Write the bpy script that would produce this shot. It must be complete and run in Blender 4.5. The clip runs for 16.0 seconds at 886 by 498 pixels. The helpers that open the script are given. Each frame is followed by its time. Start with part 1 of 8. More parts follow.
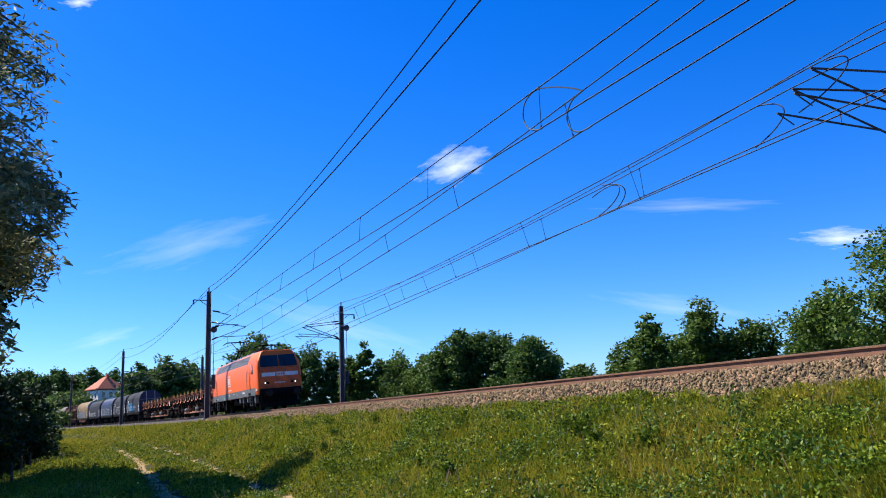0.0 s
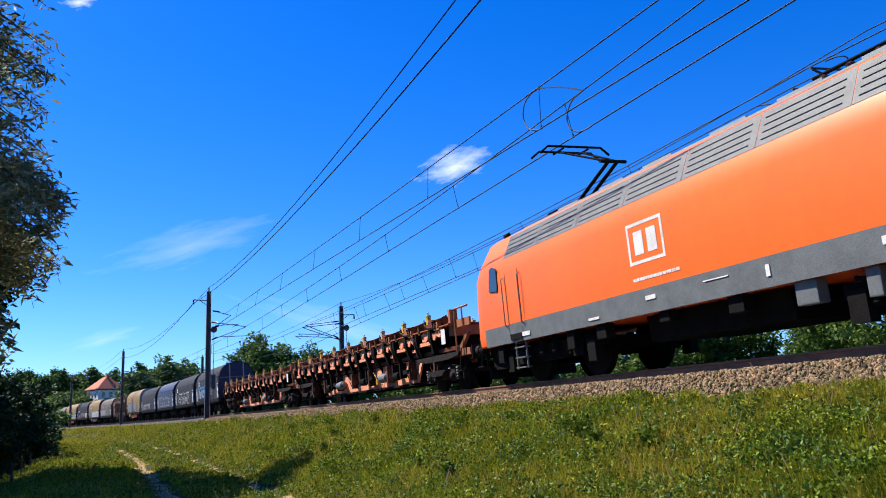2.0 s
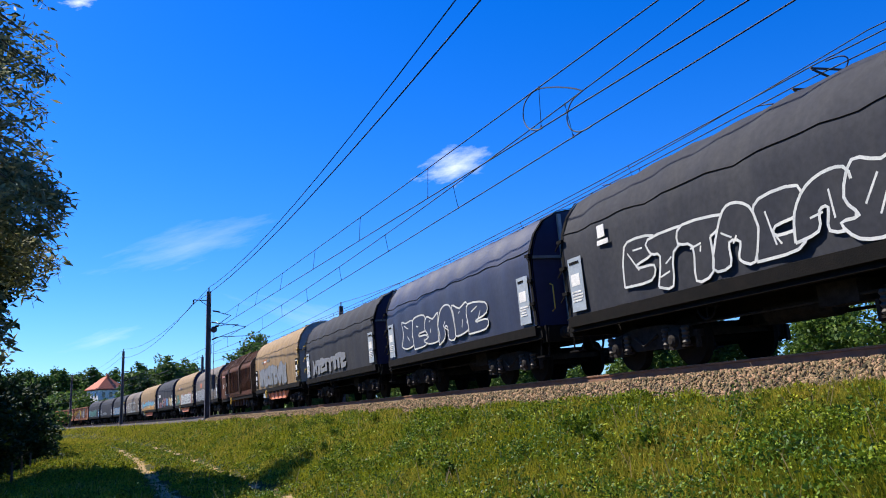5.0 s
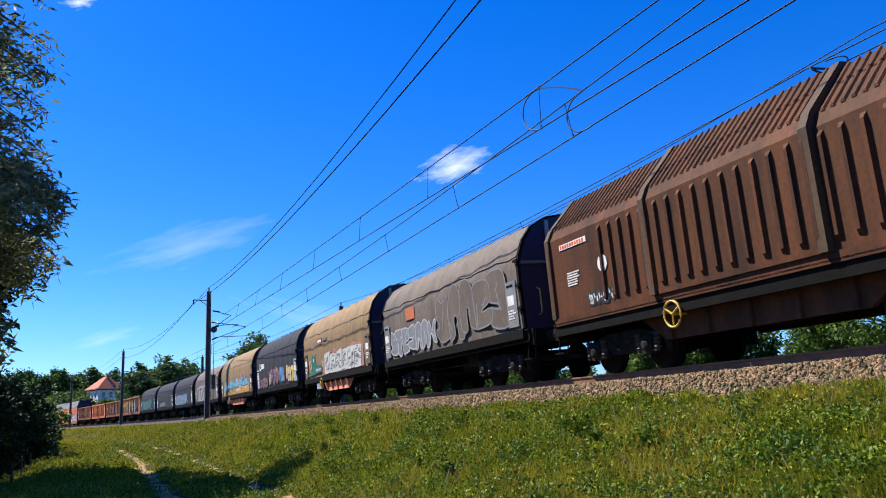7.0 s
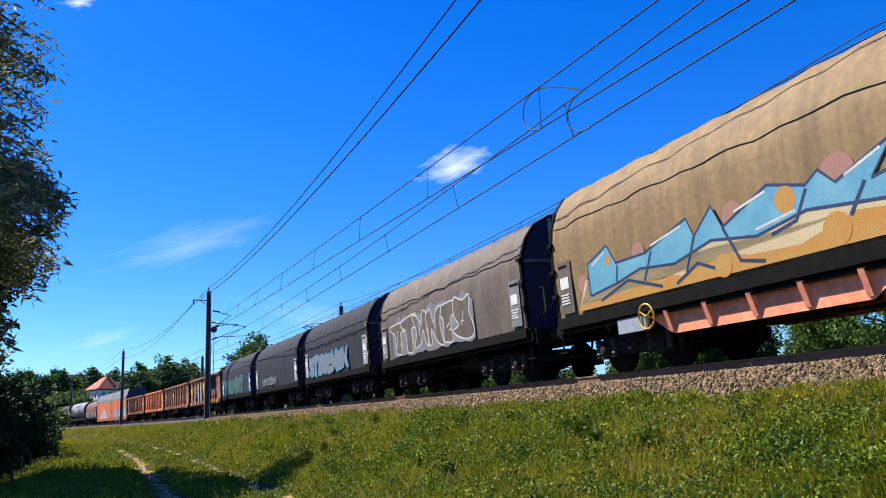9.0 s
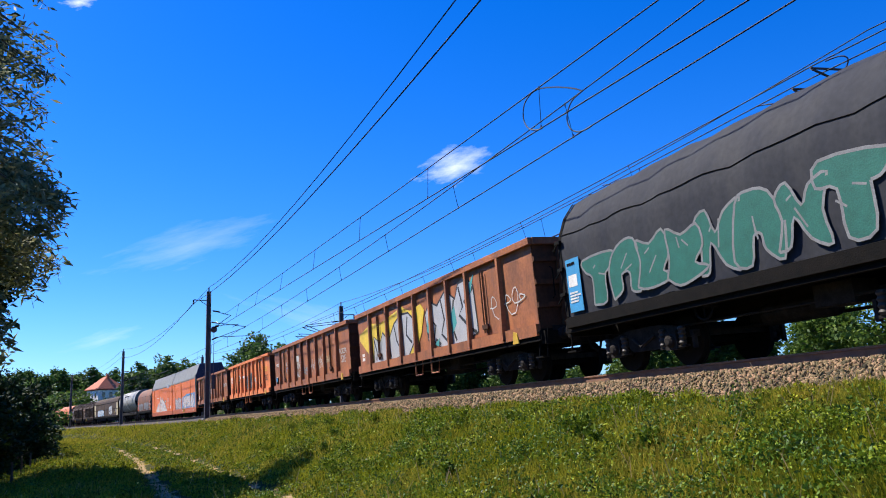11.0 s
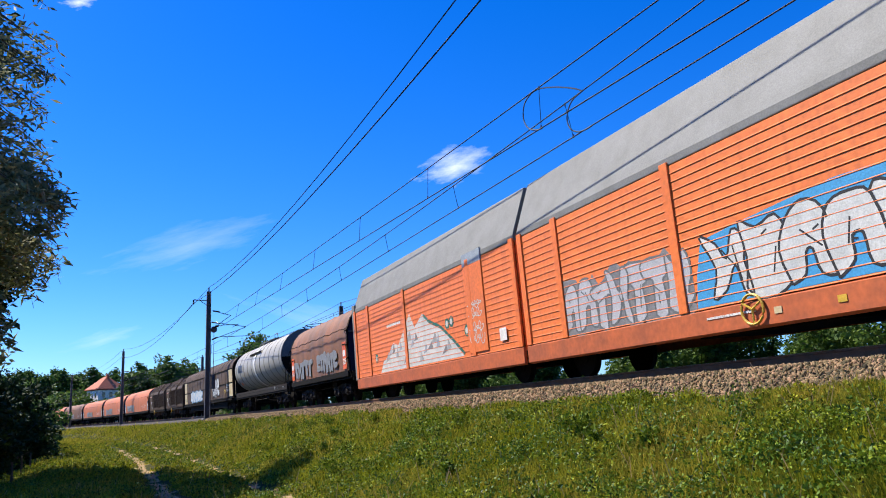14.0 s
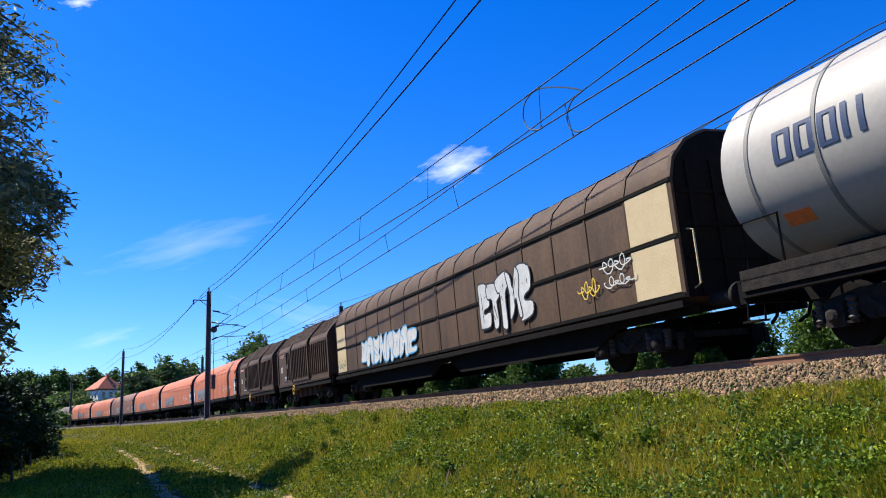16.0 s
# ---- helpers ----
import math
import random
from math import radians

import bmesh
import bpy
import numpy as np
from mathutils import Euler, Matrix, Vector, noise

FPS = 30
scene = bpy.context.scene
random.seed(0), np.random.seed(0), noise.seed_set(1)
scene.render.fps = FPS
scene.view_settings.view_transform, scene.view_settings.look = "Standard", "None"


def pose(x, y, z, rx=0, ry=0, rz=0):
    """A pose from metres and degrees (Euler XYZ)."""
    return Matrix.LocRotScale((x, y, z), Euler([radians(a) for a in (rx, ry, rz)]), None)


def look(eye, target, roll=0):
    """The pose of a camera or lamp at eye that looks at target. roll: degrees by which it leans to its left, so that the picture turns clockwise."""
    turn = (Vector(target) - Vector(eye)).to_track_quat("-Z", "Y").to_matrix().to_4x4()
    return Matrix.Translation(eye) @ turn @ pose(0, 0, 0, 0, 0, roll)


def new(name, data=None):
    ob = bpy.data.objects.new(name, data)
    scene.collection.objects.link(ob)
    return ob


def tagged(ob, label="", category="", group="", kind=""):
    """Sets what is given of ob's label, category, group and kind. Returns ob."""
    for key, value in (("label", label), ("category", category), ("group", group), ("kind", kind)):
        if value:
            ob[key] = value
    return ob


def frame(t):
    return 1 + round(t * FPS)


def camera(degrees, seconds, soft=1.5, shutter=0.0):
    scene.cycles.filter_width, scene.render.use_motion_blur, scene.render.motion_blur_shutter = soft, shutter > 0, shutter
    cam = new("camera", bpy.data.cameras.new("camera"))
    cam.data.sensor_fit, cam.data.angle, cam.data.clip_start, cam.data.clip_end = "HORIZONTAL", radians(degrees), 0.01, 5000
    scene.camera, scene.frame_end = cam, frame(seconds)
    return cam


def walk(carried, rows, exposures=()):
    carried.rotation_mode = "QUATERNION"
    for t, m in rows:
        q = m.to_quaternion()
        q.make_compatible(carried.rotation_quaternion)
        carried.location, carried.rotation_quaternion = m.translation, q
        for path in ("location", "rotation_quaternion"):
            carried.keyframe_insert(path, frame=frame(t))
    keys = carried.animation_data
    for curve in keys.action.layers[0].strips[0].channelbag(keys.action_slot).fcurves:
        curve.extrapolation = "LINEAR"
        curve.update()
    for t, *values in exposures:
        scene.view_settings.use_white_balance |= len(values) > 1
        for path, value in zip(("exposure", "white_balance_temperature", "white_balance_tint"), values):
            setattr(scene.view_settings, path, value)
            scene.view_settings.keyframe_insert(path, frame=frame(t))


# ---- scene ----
# Camera: stands still in a meadow below a railway embankment.
cam = camera(58.4, 16.0, soft=1.0, shutter=0.0)
EYE = (0.0, 0.0, -0.657)
AIM = (-0.91040, 0.36178, 0.20071)
CAM_POSE = look(EYE, (EYE[0] + AIM[0], EYE[1] + AIM[1], EYE[2] + AIM[2]), -2.69)
walk(cam, [(0.0, CAM_POSE), (16.0, CAM_POSE)])

# Sky and sun.
SUN_EL, SUN_AZ = 51.0, 227.0      # degrees; azimuth of the sun in the plan, from +x towards +y
world = bpy.data.worlds.new("sky")
scene.world = world
world.use_nodes = True
wn = world.node_tree
sky = wn.nodes.new("ShaderNodeTexSky")
sky.sky_type = "NISHITA"
sky.sun_disc = False
sky.sun_elevation = radians(SUN_EL)
sky.sun_rotation = radians(90 - SUN_AZ)
sky.air_density, sky.dust_density, sky.ozone_density = 1.0, 0.25, 4.0
hsv = wn.nodes.new("ShaderNodeHueSaturation")
hsv.inputs["Saturation"].default_value = 1.42
wn.links.new(sky.outputs[0], hsv.inputs["Color"])
tint = wn.nodes.new("ShaderNodeVectorMath")
tint.operation = "MULTIPLY"
tint.inputs[1].default_value = (0.6, 0.86, 1.4)
wn.links.new(hsv.outputs[0], tint.inputs[0])
wn.links.new(tint.outputs[0], wn.nodes["Background"].inputs["Color"])
wn.nodes["Background"].inputs["Strength"].default_value = 0.077
sun = new("sun", bpy.data.lights.new("sun", "SUN"))
sun.data.energy, sun.data.angle, sun.data.color = 5.0, radians(0.55), (1.0, 0.93, 0.82)
_el, _az = radians(SUN_EL), radians(SUN_AZ)
sun.matrix_world = look((math.cos(_az) * 50, math.sin(_az) * 50, 60), (math.cos(_az) * 50 - math.cos(_el) * math.cos(_az), math.sin(_az) * 50 - math.cos(_el) * math.sin(_az), 60 - math.sin(_el)))
scene.view_settings.exposure = 1.0

# The line: straight past s = -7.4, a curve of radius 775 m before it.
OFF, BEND, KAPPA, CANT, SPEED, HEAD = 10.333, -7.387, 0.00129, 2.69, 24.934, -51.545


def line(s):
    """Centre of the near track at s metres along it, and its heading."""
    if s > BEND:
        return s, OFF, 0.0
    a = (BEND - s) * KAPPA
    return BEND - math.sin(a) / KAPPA, OFF - (1 - math.cos(a)) / KAPPA, a


def along(s, n, z):
    """A place s along the line, n beside it (away from the meadow), z over the rails."""
    x, y, a = line(s)
    return (x - math.sin(a) * n, y + math.cos(a) * n, z)


def canted(s, n, z):
    c = radians(CANT)
    return along(s, n * math.cos(c) - z * math.sin(c), n * math.sin(c) + z * math.cos(c))


def sn_of(x, y):
    """s and n of a place in the plan (arrays)."""
    cx, cy = BEND, OFF - 1 / KAPPA
    dx, dy = x - cx, y - cy
    ang = np.arctan2(-dx, dy)
    r = np.hypot(dx, dy)
    bent = dx < 0
    return np.where(bent, BEND - ang / KAPPA, x), np.where(bent, r - 1 / KAPPA, y - OFF)


# ---- materials ----
def material(name, color, rough=0.6, metal=0.0, dark=None, scale=3.0, grain=40.0, bump=0.15, amount=0.5, spread=0.0, coat=0.0, streak=1.0, transmit=0.0, island=False, spec=0.35, gv=0.15):
    """A surface with stains (scale) and grain, both per metre; dark: the stains' colour; streak: stretch of stains upwards."""
    m = bpy.data.materials.new(name)
    m.use_nodes = True
    nt = m.node_tree
    b = nt.nodes["Principled BSDF"]
    b.inputs["Roughness"].default_value, b.inputs["Metallic"].default_value = rough, metal
    b.inputs["Specular IOR Level"].default_value = spec
    b.inputs["Coat Weight"].default_value = coat
    geo = nt.nodes.new("ShaderNodeTexCoord")
    mp = nt.nodes.new("ShaderNodeMapping")
    mp.inputs["Scale"].default_value = (1, 1, 1 / streak)
    info = nt.nodes.new("ShaderNodeObjectInfo")
    nt.links.new(geo.outputs["Object"], mp.inputs[0])
    off = nt.nodes.new("ShaderNodeVectorMath")
    off.operation = "MULTIPLY"
    off.inputs[1].default_value = (37, 19, 11)
    nt.links.new(info.outputs["Random"], off.inputs[0])
    nt.links.new(off.outputs[0], mp.inputs["Location"])
    n1 = nt.nodes.new("ShaderNodeTexNoise")
    n1.inputs["Scale"].default_value, n1.inputs["Detail"].default_value, n1.inputs["Roughness"].default_value = scale, 5, 0.65
    n2 = nt.nodes.new("ShaderNodeTexNoise")
    n2.inputs["Scale"].default_value, n2.inputs["Detail"].default_value = grain, 3
    nt.links.new(mp.outputs[0], n1.inputs["Vector"])
    nt.links.new(geo.outputs["Object"], n2.inputs["Vector"])
    ramp = nt.nodes.new("ShaderNodeMapRange")
    ramp.inputs["From Min"].default_value, ramp.inputs["From Max"].default_value = 0.38, 0.68
    ramp.inputs["To Max"].default_value = amount
    nt.links.new(n1.outputs[0], ramp.inputs["Value"])
    mix = nt.nodes.new("ShaderNodeMix")
    mix.data_type = "RGBA"
    d = dark or tuple(c * 0.55 for c in color)
    mix.inputs[6].default_value, mix.inputs[7].default_value = (*color, 1), (*d, 1)
    nt.links.new(ramp.outputs[0], mix.inputs[0])
    hs = nt.nodes.new("ShaderNodeHueSaturation")
    nt.links.new(mix.outputs[2], hs.inputs["Color"])
    v = nt.nodes.new("ShaderNodeMapRange")
    v.inputs["From Min"].default_value, v.inputs["From Max"].default_value = 0.3, 0.7
    v.inputs["To Min"].default_value, v.inputs["To Max"].default_value = 1 - gv, 1 + gv
    nt.links.new(n2.outputs[0], v.inputs["Value"])
    val = v.outputs[0]
    if spread:
        r = nt.nodes.new("ShaderNodeMapRange")
        r.inputs["To Min"].default_value, r.inputs["To Max"].default_value = 1 - spread, 1 + spread
        src = nt.nodes.new("ShaderNodeNewGeometry").outputs["Random Per Island"] if island else info.outputs["Random"]
        nt.links.new(src, r.inputs["Value"])
        mu = nt.nodes.new("ShaderNodeMath")
        mu.operation = "MULTIPLY"
        nt.links.new(val, mu.inputs[0])
        nt.links.new(r.outputs[0], mu.inputs[1])
        val = mu.outputs[0]
        if island:
            h = nt.nodes.new("ShaderNodeMapRange")
            h.inputs["To Min"].default_value, h.inputs["To Max"].default_value = 0.53, 0.475
            nt.links.new(src, h.inputs["Value"])
            nt.links.new(h.outputs[0], hs.inputs["Hue"])
    nt.links.new(val, hs.inputs["Value"])
    nt.links.new(hs.outputs[0], b.inputs["Base Color"])
    if bump:
        bp = nt.nodes.new("ShaderNodeBump")
        bp.inputs["Strength"].default_value, bp.inputs["Distance"].default_value = bump, 0.02
        nt.links.new(n2.outputs[0], bp.inputs["Height"])
        nt.links.new(bp.outputs[0], b.inputs["Normal"])
    if transmit:
        tr = nt.nodes.new("ShaderNodeBsdfTranslucent")
        nt.links.new(hs.outputs[0], tr.inputs["Color"])
        ms = nt.nodes.new("ShaderNodeMixShader")
        ms.inputs[0].default_value = transmit
        nt.links.new(b.outputs[0], ms.inputs[1])
        nt.links.new(tr.outputs[0], ms.inputs[2])
        nt.links.new(ms.outputs[0], nt.nodes["Material Output"].inputs["Surface"])
    return m


def glow(name, color, strength):
    m = bpy.data.materials.new(name)
    m.use_nodes = True
    b = m.node_tree.nodes["Principled BSDF"]
    b.inputs["Base Color"].default_value = (*color, 1)
    b.inputs["Emission Color"].default_value, b.inputs["Emission Strength"].default_value = (*color, 1), strength
    return m


ORANGE = material("traffic red lacquer", (0.87, 0.14, 0.014), 0.45, dark=(0.74, 0.11, 0.014), scale=0.7, amount=0.5, grain=5, bump=0.01, gv=0.03, spec=0.3)
FRONT_RED = material("sooty front lacquer", (0.74, 0.115, 0.012), 0.45, dark=(0.34, 0.05, 0.012), scale=2.5, amount=0.8, grain=15, bump=0.03)
GREY_SILL = material("grey sill paint", (0.13, 0.14, 0.14), 0.55, scale=3, amount=0.6)
ROOF_DARK = material("dark grey louvre paint", (0.1, 0.105, 0.11), 0.6, dark=(0.055, 0.058, 0.06), scale=3, amount=0.7, grain=20)
ROOF_GREY = material("light grey roof", (0.32, 0.34, 0.33), 0.5, scale=2, amount=0.6)
# Near-zero albedo: underframe dirt together with the deep shade below the wagons.
BLACK = material("black underframe dirt and shade", (0.006, 0.006, 0.006), 0.9, dark=(0.014, 0.011, 0.009), scale=4, amount=0.6, bump=0.3, spec=0.08)
BOGIE = material("brown brake-dust iron", (0.028, 0.024, 0.021), 0.85, dark=(0.006, 0.005, 0.005), scale=6, amount=0.8, bump=0.4, spec=0.12)
SPRING = material("pale spring steel", (0.055, 0.05, 0.045), 0.6, 0.2, dark=(0.03, 0.025, 0.02), scale=8, amount=0.7)
STEEL = material("worn wheel steel", (0.2, 0.18, 0.17), 0.45, 0.8, scale=8)
RAIL_RUST = material("rusty rail", (0.21, 0.105, 0.06), 0.75, dark=(0.1, 0.055, 0.035), scale=5, grain=60, amount=0.6)
RAIL_HEAD = material("polished rail head", (0.35, 0.33, 0.32), 0.3, 0.9, scale=10)
CONCRETE = material("concrete sleeper", (0.3, 0.27, 0.23), 0.85, scale=4)
MAST_STEEL = material("weathered mast steel", (0.06, 0.06, 0.072), 0.7, dark=(0.05, 0.032, 0.025), scale=3, amount=0.5)
WIRE = material("dark copper wire", (0.012, 0.014, 0.03), 0.7, 0.0, scale=1, bump=0)
INSULATOR = material("brown glazed porcelain", (0.05, 0.022, 0.015), 0.2, scale=5)
GLASS = material("dark cab glass", (0.012, 0.014, 0.016), 0.06, scale=1, bump=0, coat=0.6)
WHITE = material("white lettering paint", (0.72, 0.7, 0.66), 0.55, scale=4, amount=0.5, dark=(0.4, 0.37, 0.33))
YELLOW = material("yellow handrail paint", (0.56, 0.35, 0.04), 0.5, scale=6, amount=0.5)
LAMP_ON = glow("headlight glow", (1.0, 0.9, 0.65), 2.2)
TARP_DARK = material("dark grey tarpaulin", (0.022, 0.024, 0.032), 0.8, dark=(0.042, 0.042, 0.044), scale=1.6, amount=0.6, bump=0.1, grain=9, streak=3, spec=0.16)
TARP_BLUE = material("navy blue tarpaulin", (0.02, 0.026, 0.055), 0.55, dark=(0.04, 0.044, 0.058), scale=1.6, amount=0.5, bump=0.1, grain=9, streak=3)
TARP_TAN = material("sun-bleached tan tarpaulin", (0.235, 0.15, 0.062), 0.75, dark=(0.13, 0.083, 0.04), scale=3.2, amount=0.75, bump=0.15, grain=9, streak=9)
TARP_TAUPE = material("dirty taupe tarpaulin", (0.13, 0.1, 0.075), 0.75, dark=(0.065, 0.053, 0.045), scale=2.4, amount=0.8, bump=0.15, grain=9, streak=5)
TARP_BROWN = material("rust brown tarpaulin", (0.21, 0.085, 0.04), 0.7, dark=(0.075, 0.05, 0.04), scale=0.9, amount=0.8, bump=0.12, grain=9, streak=3)
TARP_ORANGE = material("faded orange tarpaulin", (0.46, 0.125, 0.045), 0.7, dark=(0.24, 0.1, 0.06), scale=1.0, amount=0.7, bump=0.1, grain=9, streak=3)
END_NAVY = material("navy end wall", (0.010, 0.013, 0.05), 0.4, scale=3)
BROWN = material("brown freight paint", (0.35, 0.12, 0.044), 0.65, dark=(0.13, 0.055, 0.03), scale=1.5, amount=0.8, grain=14, bump=0.08, streak=3)
DARK_BROWN = material("dark brown freight paint", (0.085, 0.052, 0.03), 0.7, dark=(0.042, 0.027, 0.018), scale=1.5, amount=0.8, grain=14, bump=0.08, streak=4, spec=0.18)
RUST_ORANGE = material("rusty orange freight paint", (0.74, 0.21, 0.06), 0.7, dark=(0.36, 0.11, 0.04), scale=1.6, amount=0.85, grain=12, bump=0.1, streak=4)
FLAT_RED = material("faded salmon red paint", (0.88, 0.33, 0.18), 0.7, dark=(0.42, 0.13, 0.065), scale=1.8, amount=0.6, grain=14, bump=0.1)
CAR_ORANGE = material("orange louvred panel paint", (0.7, 0.165, 0.035), 0.55, dark=(0.5, 0.12, 0.03), scale=1.5, amount=0.6, grain=10, bump=0.04)
CAR_GREY = material("grey plastic roof", (0.17, 0.172, 0.165), 0.7, dark=(0.11, 0.11, 0.1), scale=1.5, amount=0.6)
TANK_WHITE = material("grimy white tank paint", (0.32, 0.305, 0.27), 0.5, dark=(0.23, 0.2, 0.155), scale=0.5, amount=0.3, grain=10, bump=0.01, streak=2, gv=0.05)
TANK_SEAM = material("weathered grey tank hoop", (0.16, 0.155, 0.14), 0.6, scale=3)
CAR_SILL = material("brown-orange sill paint", (0.44, 0.105, 0.032), 0.6, dark=(0.25, 0.07, 0.03), scale=2, amount=0.8, grain=10, bump=0.05)
# Grime plus the shade of sides turned from the sun, both in the colour.
GRIMY_SHADED = material("brown paint with grime and shade", (0.10, 0.04, 0.02), 0.75, dark=(0.03, 0.018, 0.013), scale=1.6, amount=0.9, grain=12, bump=0.1, streak=4, spec=0.15)
# Deck brown darkened to carry the shade under the leaning deck sides.
DECK_SHADED = material("red-brown deck paint darkened for shade", (0.17, 0.045, 0.02), 0.75, dark=(0.07, 0.025, 0.015), scale=2.2, amount=0.8, grain=14, bump=0.1, spec=0.15)
HOOD_BROWN = material("sooty brown hood paint", (0.1, 0.037, 0.016), 0.7, dark=(0.03, 0.017, 0.011), scale=1.6, amount=0.95, grain=14, bump=0.08, streak=6, spec=0.12)
CREAM = material("cream panel", (0.5, 0.4, 0.23), 0.6, dark=(0.4, 0.3, 0.16), scale=2, amount=0.5)
PANEL_GREY = material("grey data panel", (0.3, 0.34, 0.38), 0.6, scale=4)
G_BLUE = material("sky blue spray", (0.045, 0.27, 0.5), 0.6, scale=4, dark=(0.04, 0.2, 0.4))
G_WHITE = material("white spray", (0.54, 0.54, 0.51), 0.6, scale=2.5, dark=(0.34, 0.36, 0.35), amount=0.7)
G_SILVER = material("silver spray", (0.22, 0.217, 0.21), 0.5, 0.15, scale=4, dark=(0.14, 0.13, 0.13), amount=0.7)
G_BLACK = material("black spray", (0.02, 0.02, 0.022), 0.6, scale=4)
G_ORANGE = material("orange spray", (0.42, 0.19, 0.035), 0.6, scale=3, dark=(0.4, 0.28, 0.08))
G_GREEN = material("green spray", (0.018, 0.12, 0.09), 0.6, scale=4)
G_PINK = material("pink spray", (0.24, 0.1, 0.1), 0.6, scale=4)
G_YELLOW = material("yellow spray", (0.68, 0.48, 0.05), 0.6, scale=4)
G_ROSE = material("faded rose spray", (0.32, 0.15, 0.12), 0.65, scale=3, dark=(0.26, 0.16, 0.1), amount=0.7)
G_SKY = material("pale sky blue spray", (0.085, 0.27, 0.38), 0.6, scale=2.5, dark=(0.16, 0.36, 0.44), amount=0.7)
G_TEAL = material("teal spray", (0.06, 0.3, 0.3), 0.6, scale=4)
SILVER_PALE = material("pale silver spray", (0.42, 0.42, 0.43), 0.5, 0.1, scale=3, dark=(0.3, 0.3, 0.31), amount=0.6)
SIGN_BLUE = material("blue letter paint", (0.025, 0.045, 0.1), 0.5, scale=4)
TILE_RED = material("red roof tiles", (0.42, 0.12, 0.06), 0.8, dark=(0.28, 0.085, 0.05), scale=1.2)
PLASTER = material("cream plaster", (0.72, 0.68, 0.6), 0.9, scale=0.7, amount=0.3)
BARK = material("grey-brown bark", (0.10, 0.075, 0.055), 0.9, scale=6, grain=50, bump=0.6)
LEAF = material("green tree leaves", (0.085, 0.145, 0.022), 0.6, dark=(0.05, 0.095, 0.016), scale=0.8, grain=4, bump=0, amount=0.6, spread=0.45, island=True, transmit=0.35, spec=0.25)
LEAF_DARK = material("dark conifer green leaves", (0.075, 0.14, 0.026), 0.6, dark=(0.035, 0.075, 0.016), scale=0.8, grain=4, bump=0, amount=0.6, spread=0.45, island=True, transmit=0.3, spec=0.25)
WILLOW = material("grey-green willow leaves", (0.17, 0.19, 0.09), 0.65, dark=(0.2, 0.14, 0.035), scale=1.2, grain=4, bump=0, amount=0.5, spread=0.4, island=True, transmit=0.3)
GRASS = material("summer grass blades", (0.195, 0.215, 0.011), 0.7, dark=(0.36, 0.3, 0.05), scale=0.4, grain=3, bump=0, amount=0.9, spread=0.75, island=True, transmit=0.3, spec=0.1)
WEED = material("lush weed leaves", (0.076, 0.134, 0.008), 0.6, dark=(0.21, 0.23, 0.014), scale=0.45, grain=3, bump=0, amount=0.9, spread=0.8, island=True, transmit=0.25, spec=0.15)
PETAL = material("yellow wildflowers", (0.75, 0.55, 0.05), 0.6, scale=2, bump=0)
HERB = material("dark herb leaves", (0.045, 0.105, 0.01), 0.55, dark=(0.09, 0.15, 0.014), scale=0.6, grain=3, bump=0, amount=0.8, spread=0.7, island=True, transmit=0.25, spec=0.25)
STRAW = material("dry straw stalks", (0.42, 0.32, 0.15), 0.7, scale=2, bump=0, spread=0.3, island=True, transmit=0.3)
STONE = material("brown-grey ballast stones", (0.175, 0.12, 0.058), 0.85, dark=(0.08, 0.048, 0.025), scale=6, grain=50, amount=0.6, spread=0.8, island=True)
GRAVEL = material("ballast bed", (0.05, 0.035, 0.024), 0.9, dark=(0.025, 0.018, 0.013), scale=14, grain=30, amount=0.9, bump=0.8)
# Leaf green darkened to hold the thicket's shaded side.
THICKET = material("thicket leaves darkened for shade", (0.024, 0.046, 0.01), 0.7, dark=(0.01, 0.02, 0.005), scale=0.8, grain=4, bump=0, amount=0.6, spread=0.45, island=True, transmit=0.08, spec=0.2)


